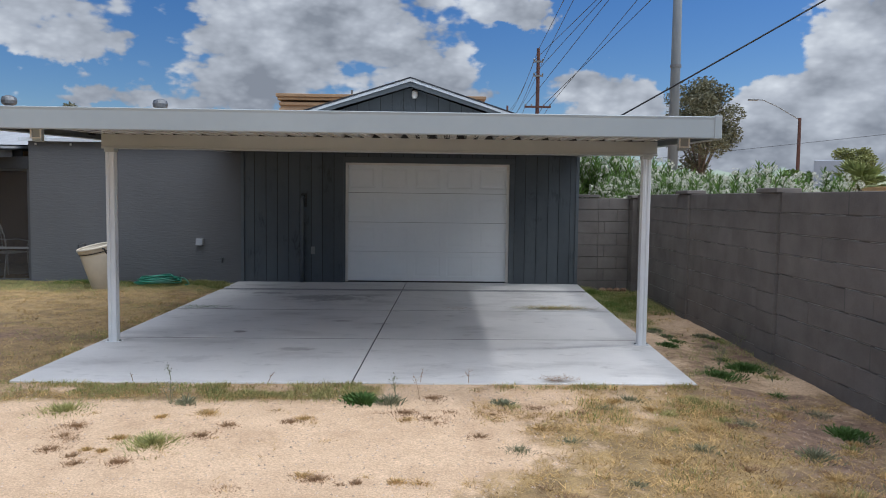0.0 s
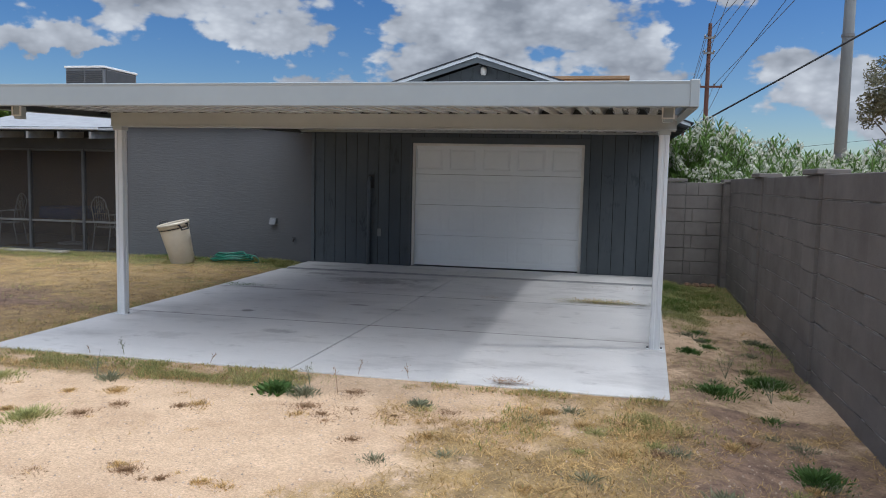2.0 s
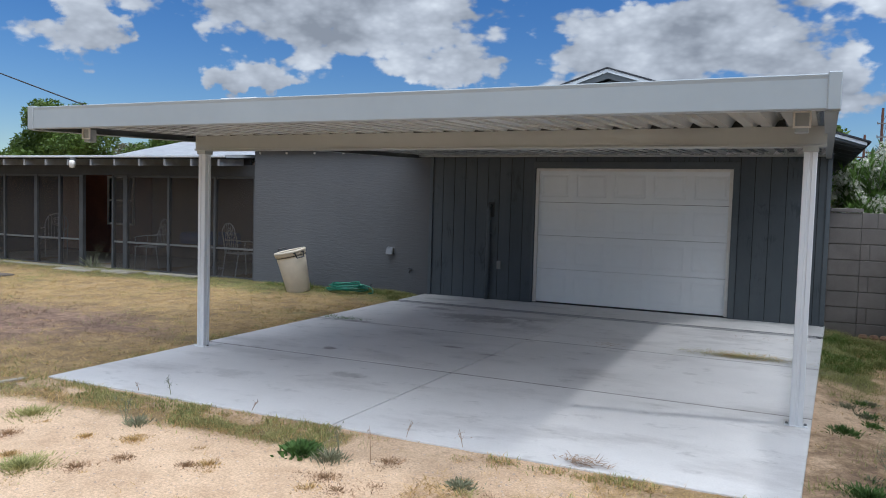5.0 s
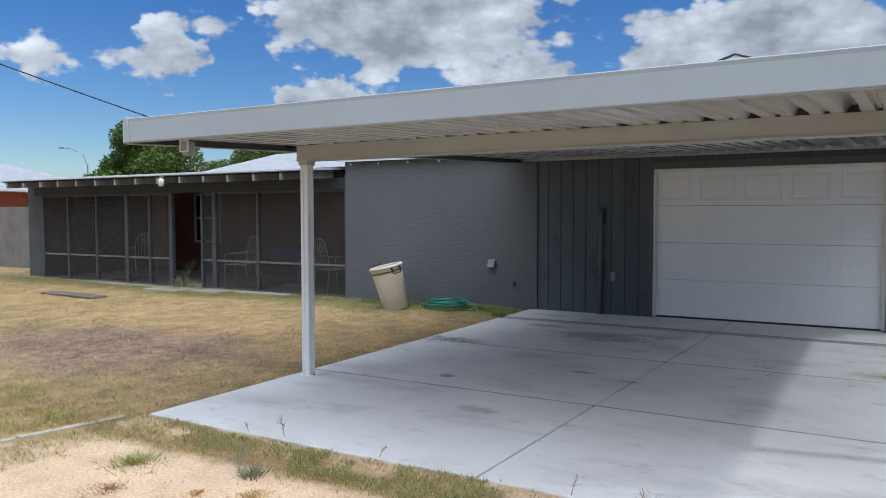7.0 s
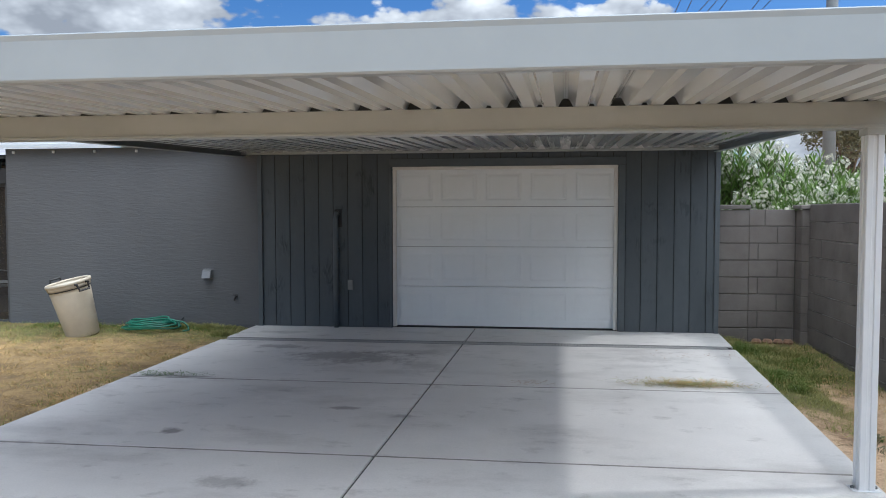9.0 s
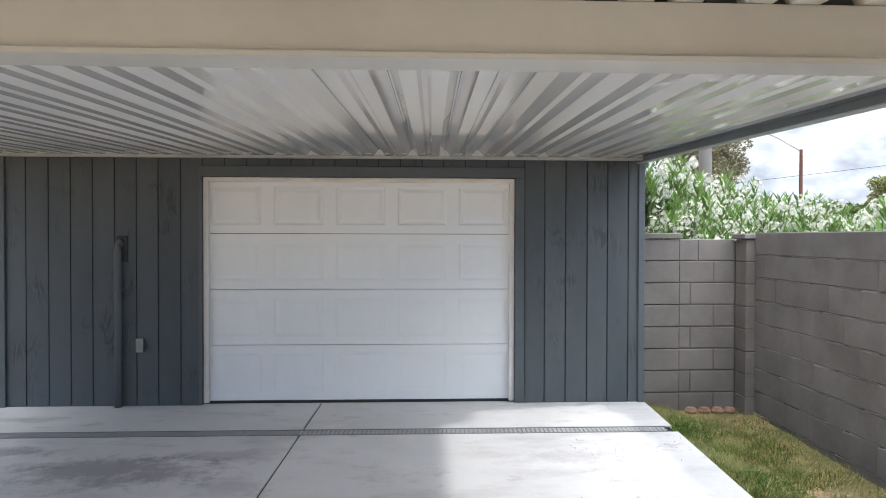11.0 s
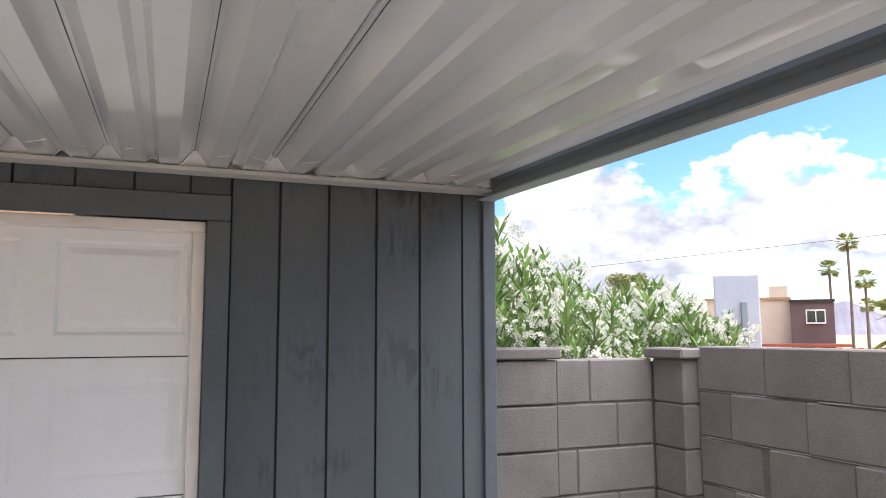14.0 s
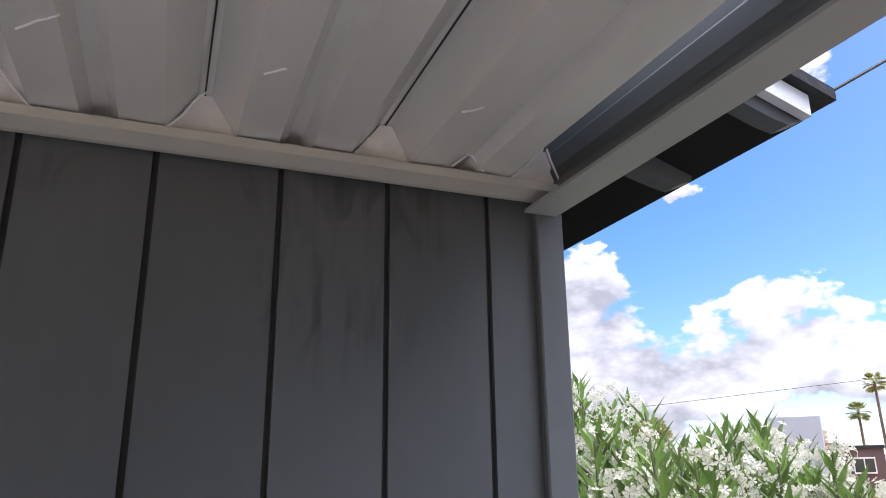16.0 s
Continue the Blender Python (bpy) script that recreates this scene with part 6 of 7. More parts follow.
def twig(at, height, seed, material, name, label, leafy=0):
    """A thin branching weed stalk with a few narrow leaves."""
    rng = random.Random(seed)
    bm = bmesh.new()
    tips = []
    for k in range(rng.randint(2, 4) if leafy else 1):
        a = rng.uniform(0, 6.283)
        top = Vector((math.cos(a) * height * rng.uniform(0.1, 0.6), math.sin(a) * height * rng.uniform(0.1, 0.6), height * rng.uniform(0.7, 1.0)))
        tube([(0, 0, -0.01), top * 0.5 + Vector((0, 0, height * 0.08)), top], 0.002, 4, bm, [0.0026, 0.002, 0.001])
        for q in range(5):
            p = top * rng.uniform(0.35, 0.95)
            d = Vector((rng.gauss(0, 1), rng.gauss(0, 1), 0.8)).normalized() * height * rng.uniform(0.12, 0.3)
            tube([p, p + d * 0.6, p + d + Vector((0, 0, 0.01))], 0.0014, 3, bm, [0.0016, 0.0012, 0.0007])
            tips.append(p + d)
    for p in tips * (leafy or 1):
        d = Vector((rng.gauss(0, 1), rng.gauss(0, 1), rng.gauss(0.2, 0.5))).normalized() * rng.uniform(0.012, 0.03)
        side = d.cross(Vector((0, 0, 1))).normalized() * 0.004
        q = p - d * rng.uniform(0, 2.5)
        bm.faces.new([bm.verts.new(c) for c in (q, q + d * 0.5 + side, q + d, q + d * 0.5 - side)])
    ob = part(name, bm, material)
    ob.location = (at[0], at[1], max(ground_z(at[0], at[1]), slab_z(at[1]) if at[1] > SLAB_FRONT else -9))
    tagged(ob, label, "weed", "twiggy weeds")


def build_yard_bits():
    edge = thing("lawn_edging", "thin pale concrete edging between lawn and dirt", "edging")
    p0, p1 = Vector((-3.58, -6.52, 0)), Vector((-4.6, -11.0, 0))
    for k in range(6):
        a, b = p0.lerp(p1, k / 6), p0.lerp(p1, (k + 0.96) / 6)
        z = ground_z(a.x, a.y)
        bm = prism([(a.x - 0.03, a.y), (a.x + 0.03, a.y), (b.x + 0.03, b.y), (b.x - 0.03, b.y)], "z", z - 0.08, z + 0.012)
        part("kerb_stone", bm, M_PATH, edge)
    for x, y, w, d, mat, lab in ((-10.3, -0.45, 0.9, 0.55, M_PATH, "pale concrete stepping slab by the porch"), (-9.3, -0.35, 0.7, 0.4, M_PATH, "pale concrete stepping slab by the porch"), (-8.2, -0.22, 1.2, 0.22, M_PATH, "pale concrete strip by the porch"), (-12.1, -0.25, 2.4, 0.2, M_PATH, "pale concrete strip by the porch")):
        ob = part("stepping_slab", box(-w / 2, w / 2, -d / 2, d / 2, 0, 0.05, 0.008), mat)
        ob.location = (x, y, ground_z(x, y) - 0.025)
        tagged(ob, lab, "stepping slab", "slabs by the porch")
    mat = part("plank", box(-0.80, 0.80, -0.16, 0.16, 0, 0.035, 0.006), M_PLANK)
    mat.matrix_world = pose(-11.1, -1.9, ground_z(-11.1, -1.9) - 0.005, 0, 0, -4)
    tagged(mat, "dark weathered board lying in the grass", "board")
    tuft((-10.35, -0.12), 40, 0.22, 0.2, 0.5, M_GREYWEED, "weed", "tall dry weeds at the porch door", "weed", 90, 0.012)


build_yard_bits()
for k, (x, y, n, r, m) in enumerate(((-2.42, -7.49, 420, 0.22, M_DEAD), (-2.38, -7.95, 260, 0.16, M_DEAD), (-1.86, -8.19, 240, 0.13, M_DEAD), (-1.51, -7.73, 220, 0.14, M_DEAD), (-1.62, -7.23, 300, 0.15, M_STRAW), (-0.91, -7.33, 260, 0.12, M_STRAW), (-0.21, -7.18, 380, 0.18, M_DEAD), (0.0, -6.80, 300, 0.18, M_DEAD), (-0.68, -8.45, 320, 0.11, M_DEAD), (-0.45, -8.50, 120, 0.06, M_DEAD), (-0.23, -8.49, 160, 0.07, M_STRAW), (-2.02, -7.77, 300, 0.10, M_STRAW), (-2.03, -8.0, 140, 0.06, M_STRAW), (-2.14, -7.97, 120, 0.05, M_STRAW), (-1.9, -7.34, 160, 0.07, M_STRAW), (-2.18, -8.07, 130, 0.07, M_DEAD))):
    tuft((x, y), n, r, 0.012, 0.05, m, "dead_grass_tuft", "flattened mat of dead grass in bare dirt", "dead grass", 500 + k, 0.0035)
for k, (x, y, h, leafy) in enumerate(((-1.95, -6.98, 0.20, 3), (-0.28, -6.90, 0.24, 3), (-0.10, -6.85, 0.20, 0), (-2.15, -6.36, 0.13, 2), (-1.35, -6.40, 0.09, 0), (-0.10, -6.40, 0.13, 0), (0.30, -6.40, 0.15, 0), (-2.45, -6.39, 0.07, 0), (3.15, -5.05, 0.22, 3), (2.68, -5.7, 0.18, 3), (2.9, -6.3, 0.16, 2), (-10.3, -0.15, 0.55, 2), (-10.05, -0.2, 0.45, 2))):
    twig((x, y), h, 600 + k, M_GREYWEED if leafy else M_DEAD, "weed_stalk", "spindly grey-green weed stalk" if leafy else "thin dry weed stalk", leafy)


def brown_patch():
    """Dark dead stubble and crumbs over the bare patch of the lawn."""
    rng = random.Random(91)
    v, f = [], []
    for k in range(26000):
        x, y = rng.gauss(-6.3, 1.7), rng.gauss(-4.6, 0.85)
        if x > SLAB_L - 0.2 + SLAB_SKEW * y or noise.noise((x * 1.6, y * 1.6, 21)) + 0.5 * noise.noise((x * 5, y * 5, 2)) < rng.uniform(-0.35, 0.25):
            continue
        z, a, ln = ground_z(x, y), rng.uniform(0, 6.283), rng.uniform(0.015, 0.05)
        dx, dy, i = math.cos(a) * ln, math.sin(a) * ln, len(v)
        v.extend([(x - dy * 0.10, y + dx * 0.10, z), (x + dy * 0.10, y - dx * 0.10, z), (x + dx, y + dy, z + rng.uniform(0.004, 0.024))])
        f.append((i, i + 1, i + 2))
    tagged(soup("dead_stubble", v, f, M_STUBBLE), "dark brown dead stubble on a bare lawn patch", "dead grass", kind="stuff")


brown_patch()

# ---- beyond the yard ----


def leaf_cloud(name, blobs, n, size, material, parent, seed, squash=0.8):
    rng = random.Random(seed)
    v, f = [], []
    tot = sum(b[3] ** 2 for b in blobs)
    for bx, by, bz, br in blobs:
        for k in range(int(n * br * br / tot)):
            d = Vector((rng.gauss(0, 1), rng.gauss(0, 1), rng.gauss(0, 1))).normalized()
            q = br * (rng.random() ** 0.33)
            p = Vector((bx, by, bz)) + Vector((d.x * q, d.y * q, d.z * q * squash))
            a = Vector((rng.gauss(0, 1), rng.gauss(0, 1), rng.gauss(0, 0.7))).normalized() * size * rng.uniform(0.6, 1.4)
            b = a.cross(Vector((rng.gauss(0, 1), rng.gauss(0, 1), rng.gauss(0, 1)))).normalized() * size * 0.4
            i = len(v)
            v.extend([tuple(p - a), tuple(p + b), tuple(p + a), tuple(p - b)])
            f.append((i, i + 1, i + 2, i + 3))
    return tagged(soup(name, v, f, material, parent), kind="stuff")


def build_tree(at, height, reach, material, label, seed, n=9000, size=0.16, trunk=0.16, clumps=16, low=0.45, flat=0.8):
    rng = random.Random(seed)
    t = thing("tree", label, "tree", (at[0], at[1], at[2]))
    bm = tube([(0, 0, 0), (0.05, 0, height * 0.3), (0, 0.05, height * 0.6), (0, 0, height * 0.85)], trunk, 8, None, [trunk, trunk * 0.8, trunk * 0.5, trunk * 0.2])
    blobs = []
    for k in range(clumps):
        a = k * 2.4 + rng.uniform(-0.3, 0.3)
        q = reach * rng.uniform(0.15, 0.8)
        z = height * (low + (0.97 - low) * rng.random())
        shrink = math.sqrt(max(0.1, 1 - ((z / height - 0.62) / 0.45) ** 2))
        c = Vector((q * shrink * math.cos(a), q * shrink * math.sin(a), z))
        tube([(0, 0, height * 0.3), c * 0.6 + Vector((0, 0, height * 0.15)), c], 0.04, 5, bm, [trunk * 0.4, trunk * 0.22, 0.02])
        blobs.append((c.x, c.y, min(c.z, height - reach * 0.22), reach * rng.uniform(0.26, 0.42)))
    part("trunk", bm, M_BARK, t)
    leaf_cloud("crown", blobs, n, size, material, t, seed + 1, flat)
    return t


def build_palm(at, height, seed, reach=1.5):
    rng = random.Random(seed)
    p = thing("palm_tree", "tall fan palm with a bare trunk", "palm", at, "fan palms")
    part("trunk", tube([(0, 0, 0), (0.05, 0, height * 0.5), (0, 0, height)], 0.1, 8, None, [0.09, 0.07, 0.06]), M_BARK, p)
    v, f = [], []
    for k in range(46):
        a, e = rng.uniform(0, 6.283), rng.uniform(-0.9, 1.2)
        d = Vector((math.cos(a) * math.cos(e), math.sin(a) * math.cos(e), math.sin(e)))
        s = d.cross(Vector((0, 0, 1))).normalized()
        hub = Vector((0, 0, height)) + d * reach * 0.45
        for q in range(-4, 5):
            t = (d * math.cos(q * 0.26) + s * math.sin(q * 0.26)).normalized()
            tip = hub + t * reach * 0.55 + Vector((0, 0, -0.12 * reach * rng.random()))
            i = len(v)
            v.extend([tuple(hub - s * 0.02), tuple(hub + t * reach * 0.3 + s * 0.035), tuple(tip), tuple(hub + t * reach * 0.3 - s * 0.035)])
            f.append((i, i + 1, i + 2, i + 3))
        i = len(v)
        o = Vector((0, 0, height))
        v.extend([tuple(o - s * 0.015), tuple(o + s * 0.015), tuple(hub + s * 0.01), tuple(hub - s * 0.01)])
        f.append((i, i + 1, i + 2, i + 3))
    tagged(soup("crown", v, f, M_PALMLEAF, p), kind="stuff")


GZ = -0.21
build_tree((22.3, 48.0, GZ), 11.2, 3.4, M_GUMLEAF, "tall olive-brown gum tree with sparse crown", 3, 12000, 0.16, 0.24, 28, 0.35, 0.9)
build_tree((-22.2, 8.5, GZ), 4.8, 2.1, M_TREELEAF, "round dense green tree behind the house", 5, 42000, 0.075, 0.2, 30, 0.5, 0.8)
build_tree((-21.3, 13.6, GZ), 4.4, 2.2, M_TREELEAF, "round dense green tree behind the house", 6, 36000, 0.075, 0.2, 28, 0.5, 0.8)
build_tree((-26.0, 15.5, GZ), 4.0, 2.0, M_GUMLEAF, "thin grey-green tree far behind the house", 7, 3000, 0.12, 0.12, 14)
build_tree((-14.6, 19.3, GZ), 5.3, 1.4, M_GUMLEAF, "olive tree far behind the roof", 8, 5000, 0.12, 0.14, 16)
build_tree((3.2, 18.5, GZ), 4.7, 1.3, M_TREELEAF, "green tree behind the garage", 9, 6000, 0.12, 0.14, 16)
build_tree((4.6, 11.5, GZ), 3.2, 1.4, M_TREELEAF, "dark green shrub tree behind the garage", 10, 8000, 0.10, 0.14, 18, 0.3)
build_tree((23.0, 27.5, GZ), 4.7, 1.6, M_OLIVE, "olive desert tree by a low building", 12, 9000, 0.09, 0.14, 20, 0.55, 0.75)
build_tree((18.3, 23.2, GZ), 3.1, 1.5, M_TREELEAF, "yellow-green desert shrub across the road", 13, 5000, 0.12, 0.14, 14, 0.35, 0.7)
build_tree((-5.9, 22.0, GZ), 5.2, 0.5, M_TREELEAF, "narrow green conifer beside the tan building", 15, 2500, 0.10, 0.12, 12, 0.4)
for k, (x, y, z) in enumerate(((35.7, 25.9, 6.5), (35.1, 26.6, 5.1), (36.2, 25.4, 4.5), (37.6, 24.0, 6.3), (47.7, 34.6, 3.6), (48.6, 33.8, 3.6))):
    build_palm((x, y, GZ), z - GZ - 0.3, 40 + k, 0.66)
build_palm((8.6, 2.3, GZ), 1.85, 60, 0.75)


def build_poles():
    p = thing("utility_pole", "tall grey tapered steel power pole", "utility pole", (8.95, 14.65, GZ))
    part("shaft", tube([(0, 0, 0), (0, 0, 15)], 0.2, 14, None, [0.20, 0.13]), M_STEELPOLE, p, smooth=True)
    for z in (6.35, 2.6):
        part("band", lathe([(0.165, z), (0.20, z), (0.20, z + 0.09), (0.165, z + 0.09)], 14), M_METAL, p)
    for x, y, top, arms, lab in ((7.37, 36.87, 11.1, ((7.34, 0.85), (9.33, 0.3), (10.24, 0.3)), "dark brown wooden power pole with crossarms"), (8.9, 68.0, 11.2, ((7.2, 1.2), (8.6, 0.4), (9.8, 0.4)), "distant brown wooden power pole"), (8.0, 74.0, 9.4, ((7.2, 0.9),), "distant brown wooden power pole"), (17.6, 1.9, 11.8, ((11.2, 0.9),), "brown wooden power pole beside the street")):
        w = thing("utility_pole", lab, "utility pole", (x, y, GZ), "wooden power poles")
        part("shaft", tube([(0, 0, 0), (0, 0, top - GZ)], 0.14, 10, None, [0.17, 0.11]), M_WOODPOLE, w)
        for z, half in arms:
            arm = part("crossarm", box(-half, half, -0.17, -0.07, z - GZ - 0.06, z - GZ + 0.06), M_METAL if half < 0.5 else M_WOODPOLE, w)
            for s in (-1, -0.5, 0.5, 1):
                if half < 0.5 and abs(s) < 1:
                    continue
                part("insulator", moved(lathe([(0.0, 0.0), (0.05, 0.0), (0.06, 0.06), (0.03, 0.13), (0.0, 0.14)], 8), pose(half * s * 0.94, -0.12, z - GZ + 0.06)), M_METAL, arm)
    lamp = thing("street_lamp", "distant brown street lamp with a long slanted arm", "street lamp", (41.6, 70.6, GZ))
    part("pole", tube([(0, 0, 0), (0, 0, 10.9)], 0.2, 8, None, [0.24, 0.17]), M_WOODPOLE, lamp)
    part("arm", tube([(0, 0, 10.7), (-2.0, 1.0, 12.2), (-3.4, 1.6, 13.0), (-4.0, 1.9, 13.1)], 0.07, 6), M_METAL, lamp)
    part("head", box(-5.0, -3.9, 1.75, 2.15, 12.98, 13.15, 0.04), M_METAL, lamp)
    far = thing("street_lamp", "distant grey street lamp with a curved arm", "street lamp", (-31.5, 12.6, GZ))
    part("pole", tube([(0, 0, 0), (0, 0, 3.9)], 0.03, 8), M_METAL, far)
    part("arm", tube([(0, 0, 3.85), (-0.2, -0.1, 4.4), (-0.6, -0.4, 4.66), (-0.9, -0.6, 4.70)], 0.018, 6), M_METAL, far)
    part("head", box(-1.15, -0.85, -0.72, -0.58, 4.67, 4.73, 0.02), M_METAL, far)


def wire(name, a, b, sag, r, label):
    a, b = Vector(a), Vector(b)
    pts = [a.lerp(b, k / 16) - Vector((0, 0, 4 * sag * (k / 16) * (1 - k / 16))) for k in range(17)]
    tagged(part(name, tube(pts, r, 5), M_WIRE), label, "cable")


build_poles()
for x0, z0, x1, z1 in ((7.33, 10.95, 3.37, 8.64), (7.66, 10.3, 4.53, 11.26), (7.08, 10.3, 8.87, 10.18), (7.08, 9.4, 9.63, 12.28), (8.15, 7.45, 12.0, 16.5), (7.75, 7.45, 14.74, 16.34), (6.6, 7.45, 11.82, 16.96)):
    wire("power_line", (x0, 36.8, z0), (x1, -15, z1), 0.0, 0.016, "thin dark overhead power line")
    wire("power_line", (x0, 36.8, z0), (x0 + 2.3, 73, z0 + 0.3), 0.6, 0.016, "thin dark overhead power line")
wire("service_drop", (2.95, 7.6, 2.35), (17.6, 1.9, 11.3), 0.12, 0.022, "thick black service cable to the house")
wire("service_drop", (-25.5, -6.0, 9.1), (-13.2, 12.0, 1.85), 0.35, 0.02, "thick black service cable over the roof")
wire("power_line", (10.0, 50.5, 3.8), (55.0, 7.0, 8.45), 0.1, 0.012, "thin overhead line far across the street")


def build_far_houses():
    tan = thing("building", "tan flat-roofed building with a stepped parapet", "building", (0, 0, 0))
    part("wall", box(-5.55, 2.2, 17.0, 24.0, GZ, 5.0), M_TAN, tan)
    for z, d in ((4.62, 0.05), (4.86, 0.05), (5.06, 0.10), (5.18, 0.16)):
        part("cornice", box(-5.55 - d, 2.2 + d, 17.0 - d, 24.0 + d, z, z + 0.12, 0.01), M_TAN, tan)
    part("vent_pipe", box(-2.9, -2.82, 17.5, 17.58, 5.3, 5.55), M_METAL, tan)
    part("wall_lamp", box(-4.35, -4.2, 16.85, 17.0, 4.55, 4.75, 0.02), M_VINYL, tan)
    sign = thing("sign_panel", "pale blue-grey sheet panel on a thin post", "panel", (10.75, 7.4, GZ))
    part("panel", moved(box(-0.37, 0.37, -0.03, 0.03, 0.6, 2.72, 0.02), pose(0, 0, 0, 0, 0, -38)), M_PANEL, sign)
    part("post", moved(box(0.06, 0.16, -0.09, -0.03, 0.0, 2.25, 0.01), pose(0, 0, 0, 0, 0, -38)), M_STEELPOLE, sign)
    turn = pose(20.1, 14.9, GZ, 0, 0, -46)
    house = thing("house", "cream and brown two-tone flat-roofed house", "house")
    house.matrix_world = turn
    part("wall", box(-2.6, -0.15, 0.0, 6.0, 0.0, 2.72), M_CREAM, house, "cream stucco wall")
    part("wall", box(-0.15, 1.05, -0.35, 5.0, 0.0, 2.62), M_BROWN, house, "brown stucco wall")
    part("parapet", box(-2.66, -0.12, -0.05, 6.0, 2.72, 2.80), M_TAN, house)
    part("parapet", box(-0.18, 1.08, -0.40, 5.0, 2.62, 2.70), M_IRON, house)
    part("chimney", box(-0.75, -0.2, 1.0, 1.5, 2.8, 3.2), M_CREAM, house)
    part("porch_roof", box(-1.0, 1.4, -1.2, -0.05, 1.28, 1.36), M_BRICK, house)
    win = part("window", box(0.30, 0.78, -0.37, -0.352, 2.0, 2.35), M_GLASS, house)
    bm = bmesh.new()
    for q in ((0.27, 0.81, 2.35, 2.39), (0.27, 0.81, 1.96, 2.0), (0.27, 0.30, 2.0, 2.35), (0.78, 0.81, 2.0, 2.35), (0.53, 0.555, 2.0, 2.35)):
        box(q[0], q[1], -0.40, -0.35, q[2], q[3], bm=bm)
    part("frame", bm, M_VINYL, win)
    low = thing("house", "low cream house with a flat roof far off", "house")
    low.matrix_world = pose(21.9, 26.2, GZ, 0, 0, -33)
    part("wall", box(-2.2, 2.4, 0, 5, 0.0, 2.35), M_CREAM, low)
    part("roof", box(-2.4, 2.6, -0.3, 5.2, 2.35, 2.5, 0.02), M_TAN, low)
    part("garage_opening", box(0.4, 2.0, -0.02, 0.0, 0.6, 2.0), M_TAN, low)
    fence = thing("wooden_fence", "red-brown board fence across the street", "fence")
    fence.matrix_world = pose(17.8, 11.3, GZ, 0, 0, -46)
    for k in range(34):
        part("board", box(-2.4 + k * 0.16, -2.255 + k * 0.16, 0, 0.02, 0.0, 1.30 + 0.012 * (k % 3)), M_REDWOOD, fence)
    nb = thing("house", "neighbouring red brick house with a grey hip roof", "house")
    nb.matrix_world = pose(-26.5, 5.5, GZ, 0, 0, 20)
    part("wall", box(-4.5, 2.2, -2.5, 4.0, 0.0, 2.35), M_BRICK, nb)
    bm = bmesh.new()
    a = [bm.verts.new(q) for q in ((-5, -3.1, 2.35), (2.8, -3.1, 2.35), (2.8, 4.6, 2.35), (-5, 4.6, 2.35), (-1.8, 0.7, 3.5), (-0.6, 0.7, 3.5))]
    for f in ((0, 1, 5, 4), (1, 2, 5), (2, 3, 4, 5), (3, 0, 4), (0, 3, 2, 1)):
        bm.faces.new([a[i] for i in f])
    part("roof", bm, M_SHINGLE, nb)
    part("fascia", box(-5.05, 2.85, -3.15, 4.65, 2.30, 2.345), M_DRIP, nb)
    w = part("window", box(0.5, 1.3, -2.53, -2.50, 1.0, 1.95), M_GLASS, nb)
    part("frame", box(0.42, 1.38, -2.52, -2.505, 1.0 - 0.08, 2.03), M_VINYL, w)
    wall = thing("wall_block_far", "grey block wall beyond the porch", "block wall", kind="structure")
    part("wall_run", box(-22.0, -15.9, 1.6, 1.75, -0.3, 1.55), M_BLOCK, wall)
    mount = thing("mountain", "bare grey-violet desert mountain on the horizon", "mountain", kind="structure")
    rng = random.Random(8)
    bm = bmesh.new()
    c, d = Vector((277.5, 286.7, -2)), Vector((0.73, -0.68, 0))
    ridge, foot, behind = [], [], []
    for k in range(61):
        s = -110 + 220 * k / 60
        h = 27 * math.exp(-(abs(s + 2) / (20 if s < -2 else 13)) ** 1.25) + 17 * math.exp(-((s - 40) / 30) ** 2) + 13 * math.exp(-((s + 55) / 25) ** 2) + 3.5 * noise.noise((s * 0.12, 0, 0)) + 1.6 * noise.noise((s * 0.4, 3, 0))
        ridge.append(bm.verts.new(c + d * s + Vector((0, 0, max(h, 1)))))
        foot.append(bm.verts.new(c + d * s - Vector((25, 27, 0)) + Vector((0, 0, -2))))
        behind.append(bm.verts.new(c + d * s + Vector((25, 27, -2))))
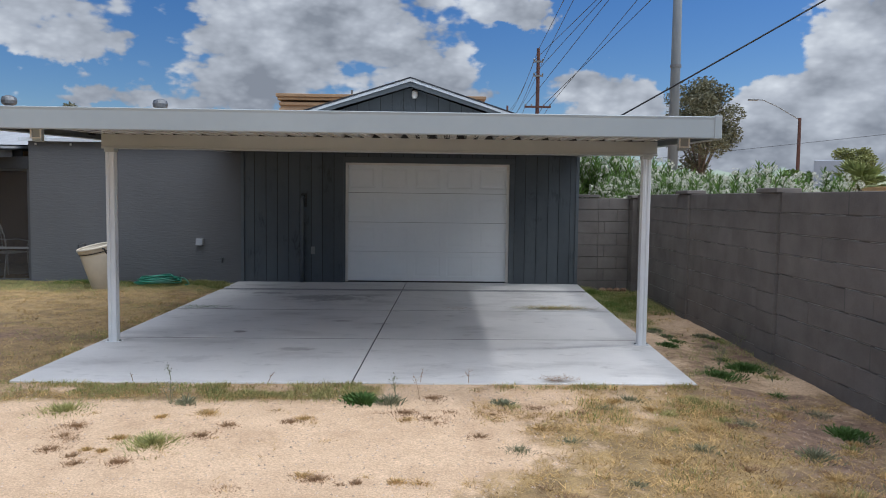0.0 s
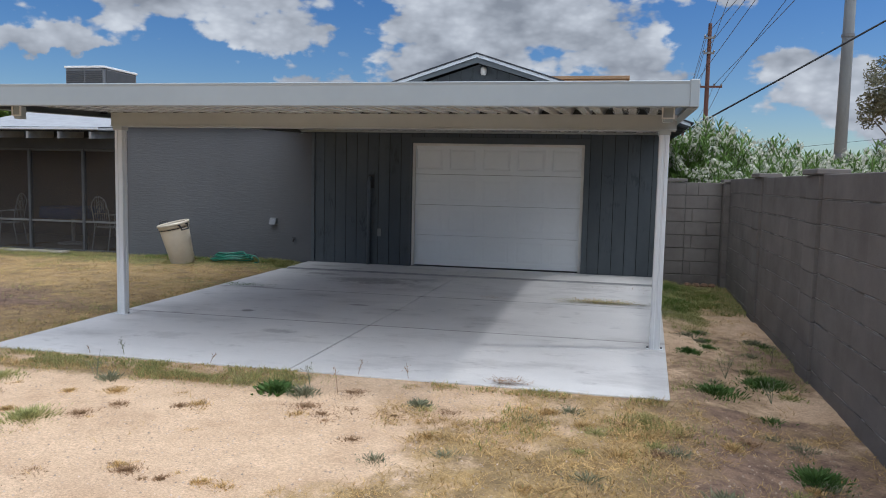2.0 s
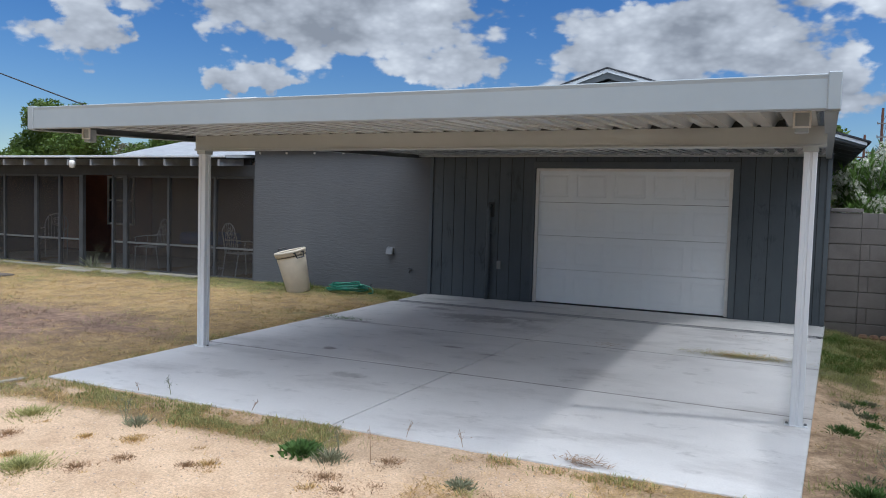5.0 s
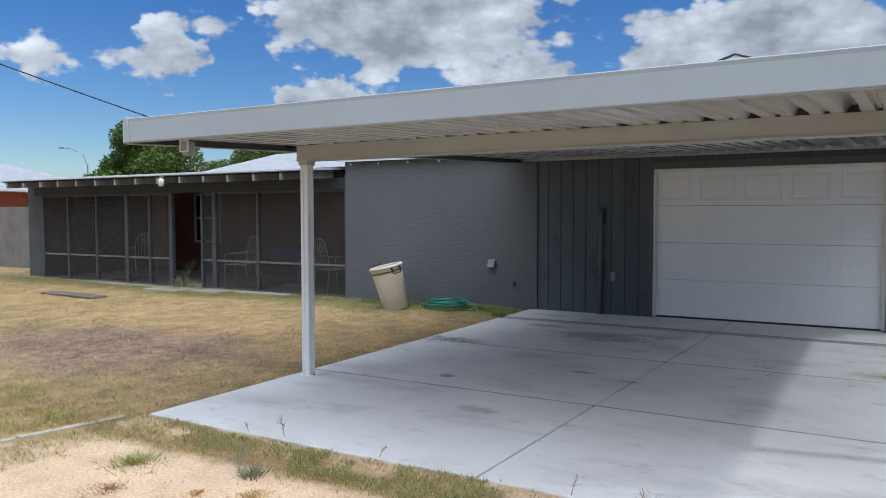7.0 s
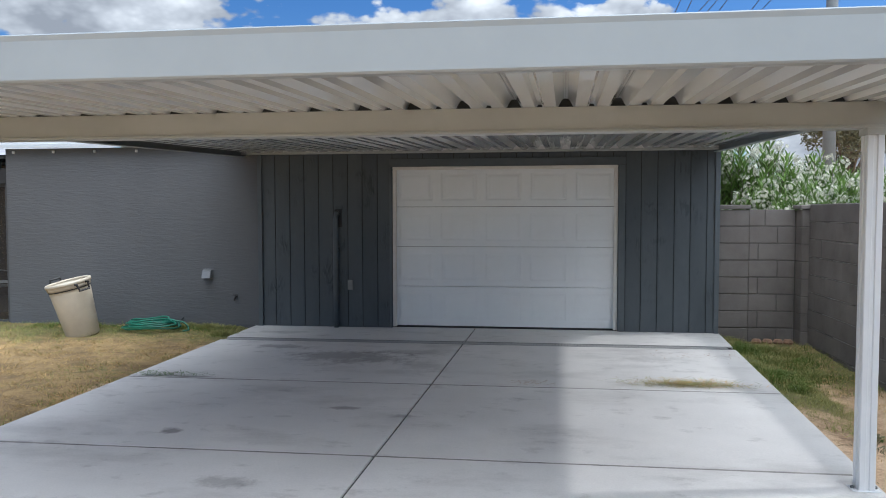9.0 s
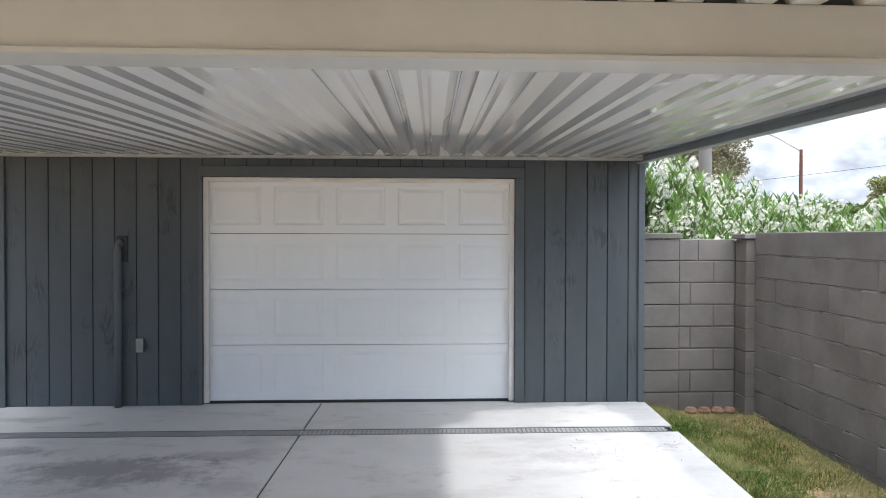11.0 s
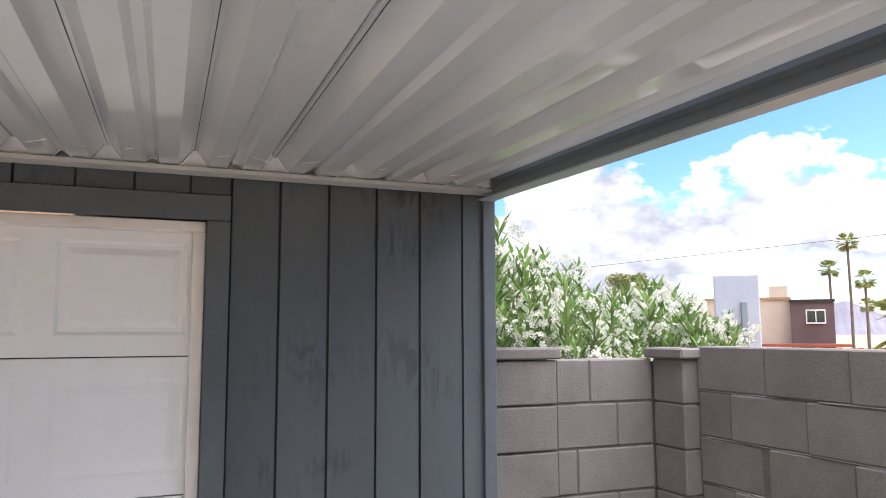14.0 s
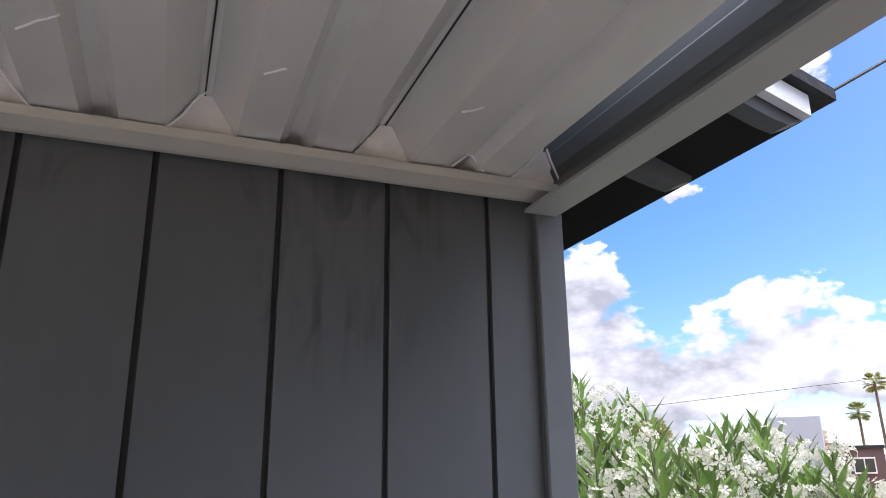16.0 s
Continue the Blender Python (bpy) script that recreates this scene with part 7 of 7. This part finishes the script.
    for k in range(60):
        bm.faces.new((foot[k], foot[k + 1], ridge[k + 1], ridge[k]))
        bm.faces.new((ridge[k], ridge[k + 1], behind[k + 1], behind[k]))
    part("slope", bm, M_MOUNT, mount)


build_far_houses()


def scatter_pebbles():
    """Small stones and crumbs of earth over the bare dirt."""
    rng = random.Random(77)
    v, f = [], []
    for k in range(16000):
        x, y = rng.uniform(-3.6, 3.2), rng.uniform(-10.6, -6.55)
        r = 0.003 + 0.009 * rng.random() ** 4
        z = ground_z(x, y)
        i = len(v)
        for q in range(4):
            a = q * 1.57 + rng.uniform(-0.4, 0.4)
            v.append((x + r * math.cos(a), y + r * math.sin(a), z - 0.002))
        v.append((x + rng.uniform(-r, r) * 0.3, y + rng.uniform(-r, r) * 0.3, z + r * rng.uniform(0.5, 0.9)))
        f.extend([(i, i + 1, i + 4), (i + 1, i + 2, i + 4), (i + 2, i + 3, i + 4), (i + 3, i, i + 4)])
    tagged(soup("pebbles", v, f, M_PEBBLE), "small pale pebbles and crumbs on bare dirt", "gravel", kind="stuff")
    for k in range(46):
        x, y = rng.uniform(-3.4, 2.8), rng.uniform(-9.6, -6.8)
        m = rng.choice((M_STRAW, M_STRAW, M_DEAD))
        tuft((x, y), rng.randint(30, 90), rng.uniform(0.05, 0.12), 0.008, 0.035, m, "dead_grass_tuft", "small flattened tuft of dead grass", "dead grass", 200 + k, 0.003)

    for k in range(80):
        x, y = rng.uniform(0.4, 3.2), rng.uniform(-9.8, -6.7)
        m = rng.choice((M_STRAW, M_STRAW, M_STRAW, M_DEAD, M_GREEN, M_GREYWEED))
        tuft((x, y), rng.randint(90, 220), rng.uniform(0.08, 0.18), 0.015, rng.uniform(0.04, 0.08), m, "dead_grass_tuft", "small tuft of dry grass by the block wall", "dead grass", 300 + k, 0.0032)
    for k in range(14):
        x, y = rng.uniform(2.5, 3.3), rng.uniform(-6.6, -3.6)
        tuft((x, y), rng.randint(60, 160), rng.uniform(0.08, 0.16), 0.02, 0.08, rng.choice((M_GREEN, M_GREYWEED, M_WEED)), "weed", "low scattered weed beside the slab", "weed", 400 + k, 0.005)


scatter_pebbles()
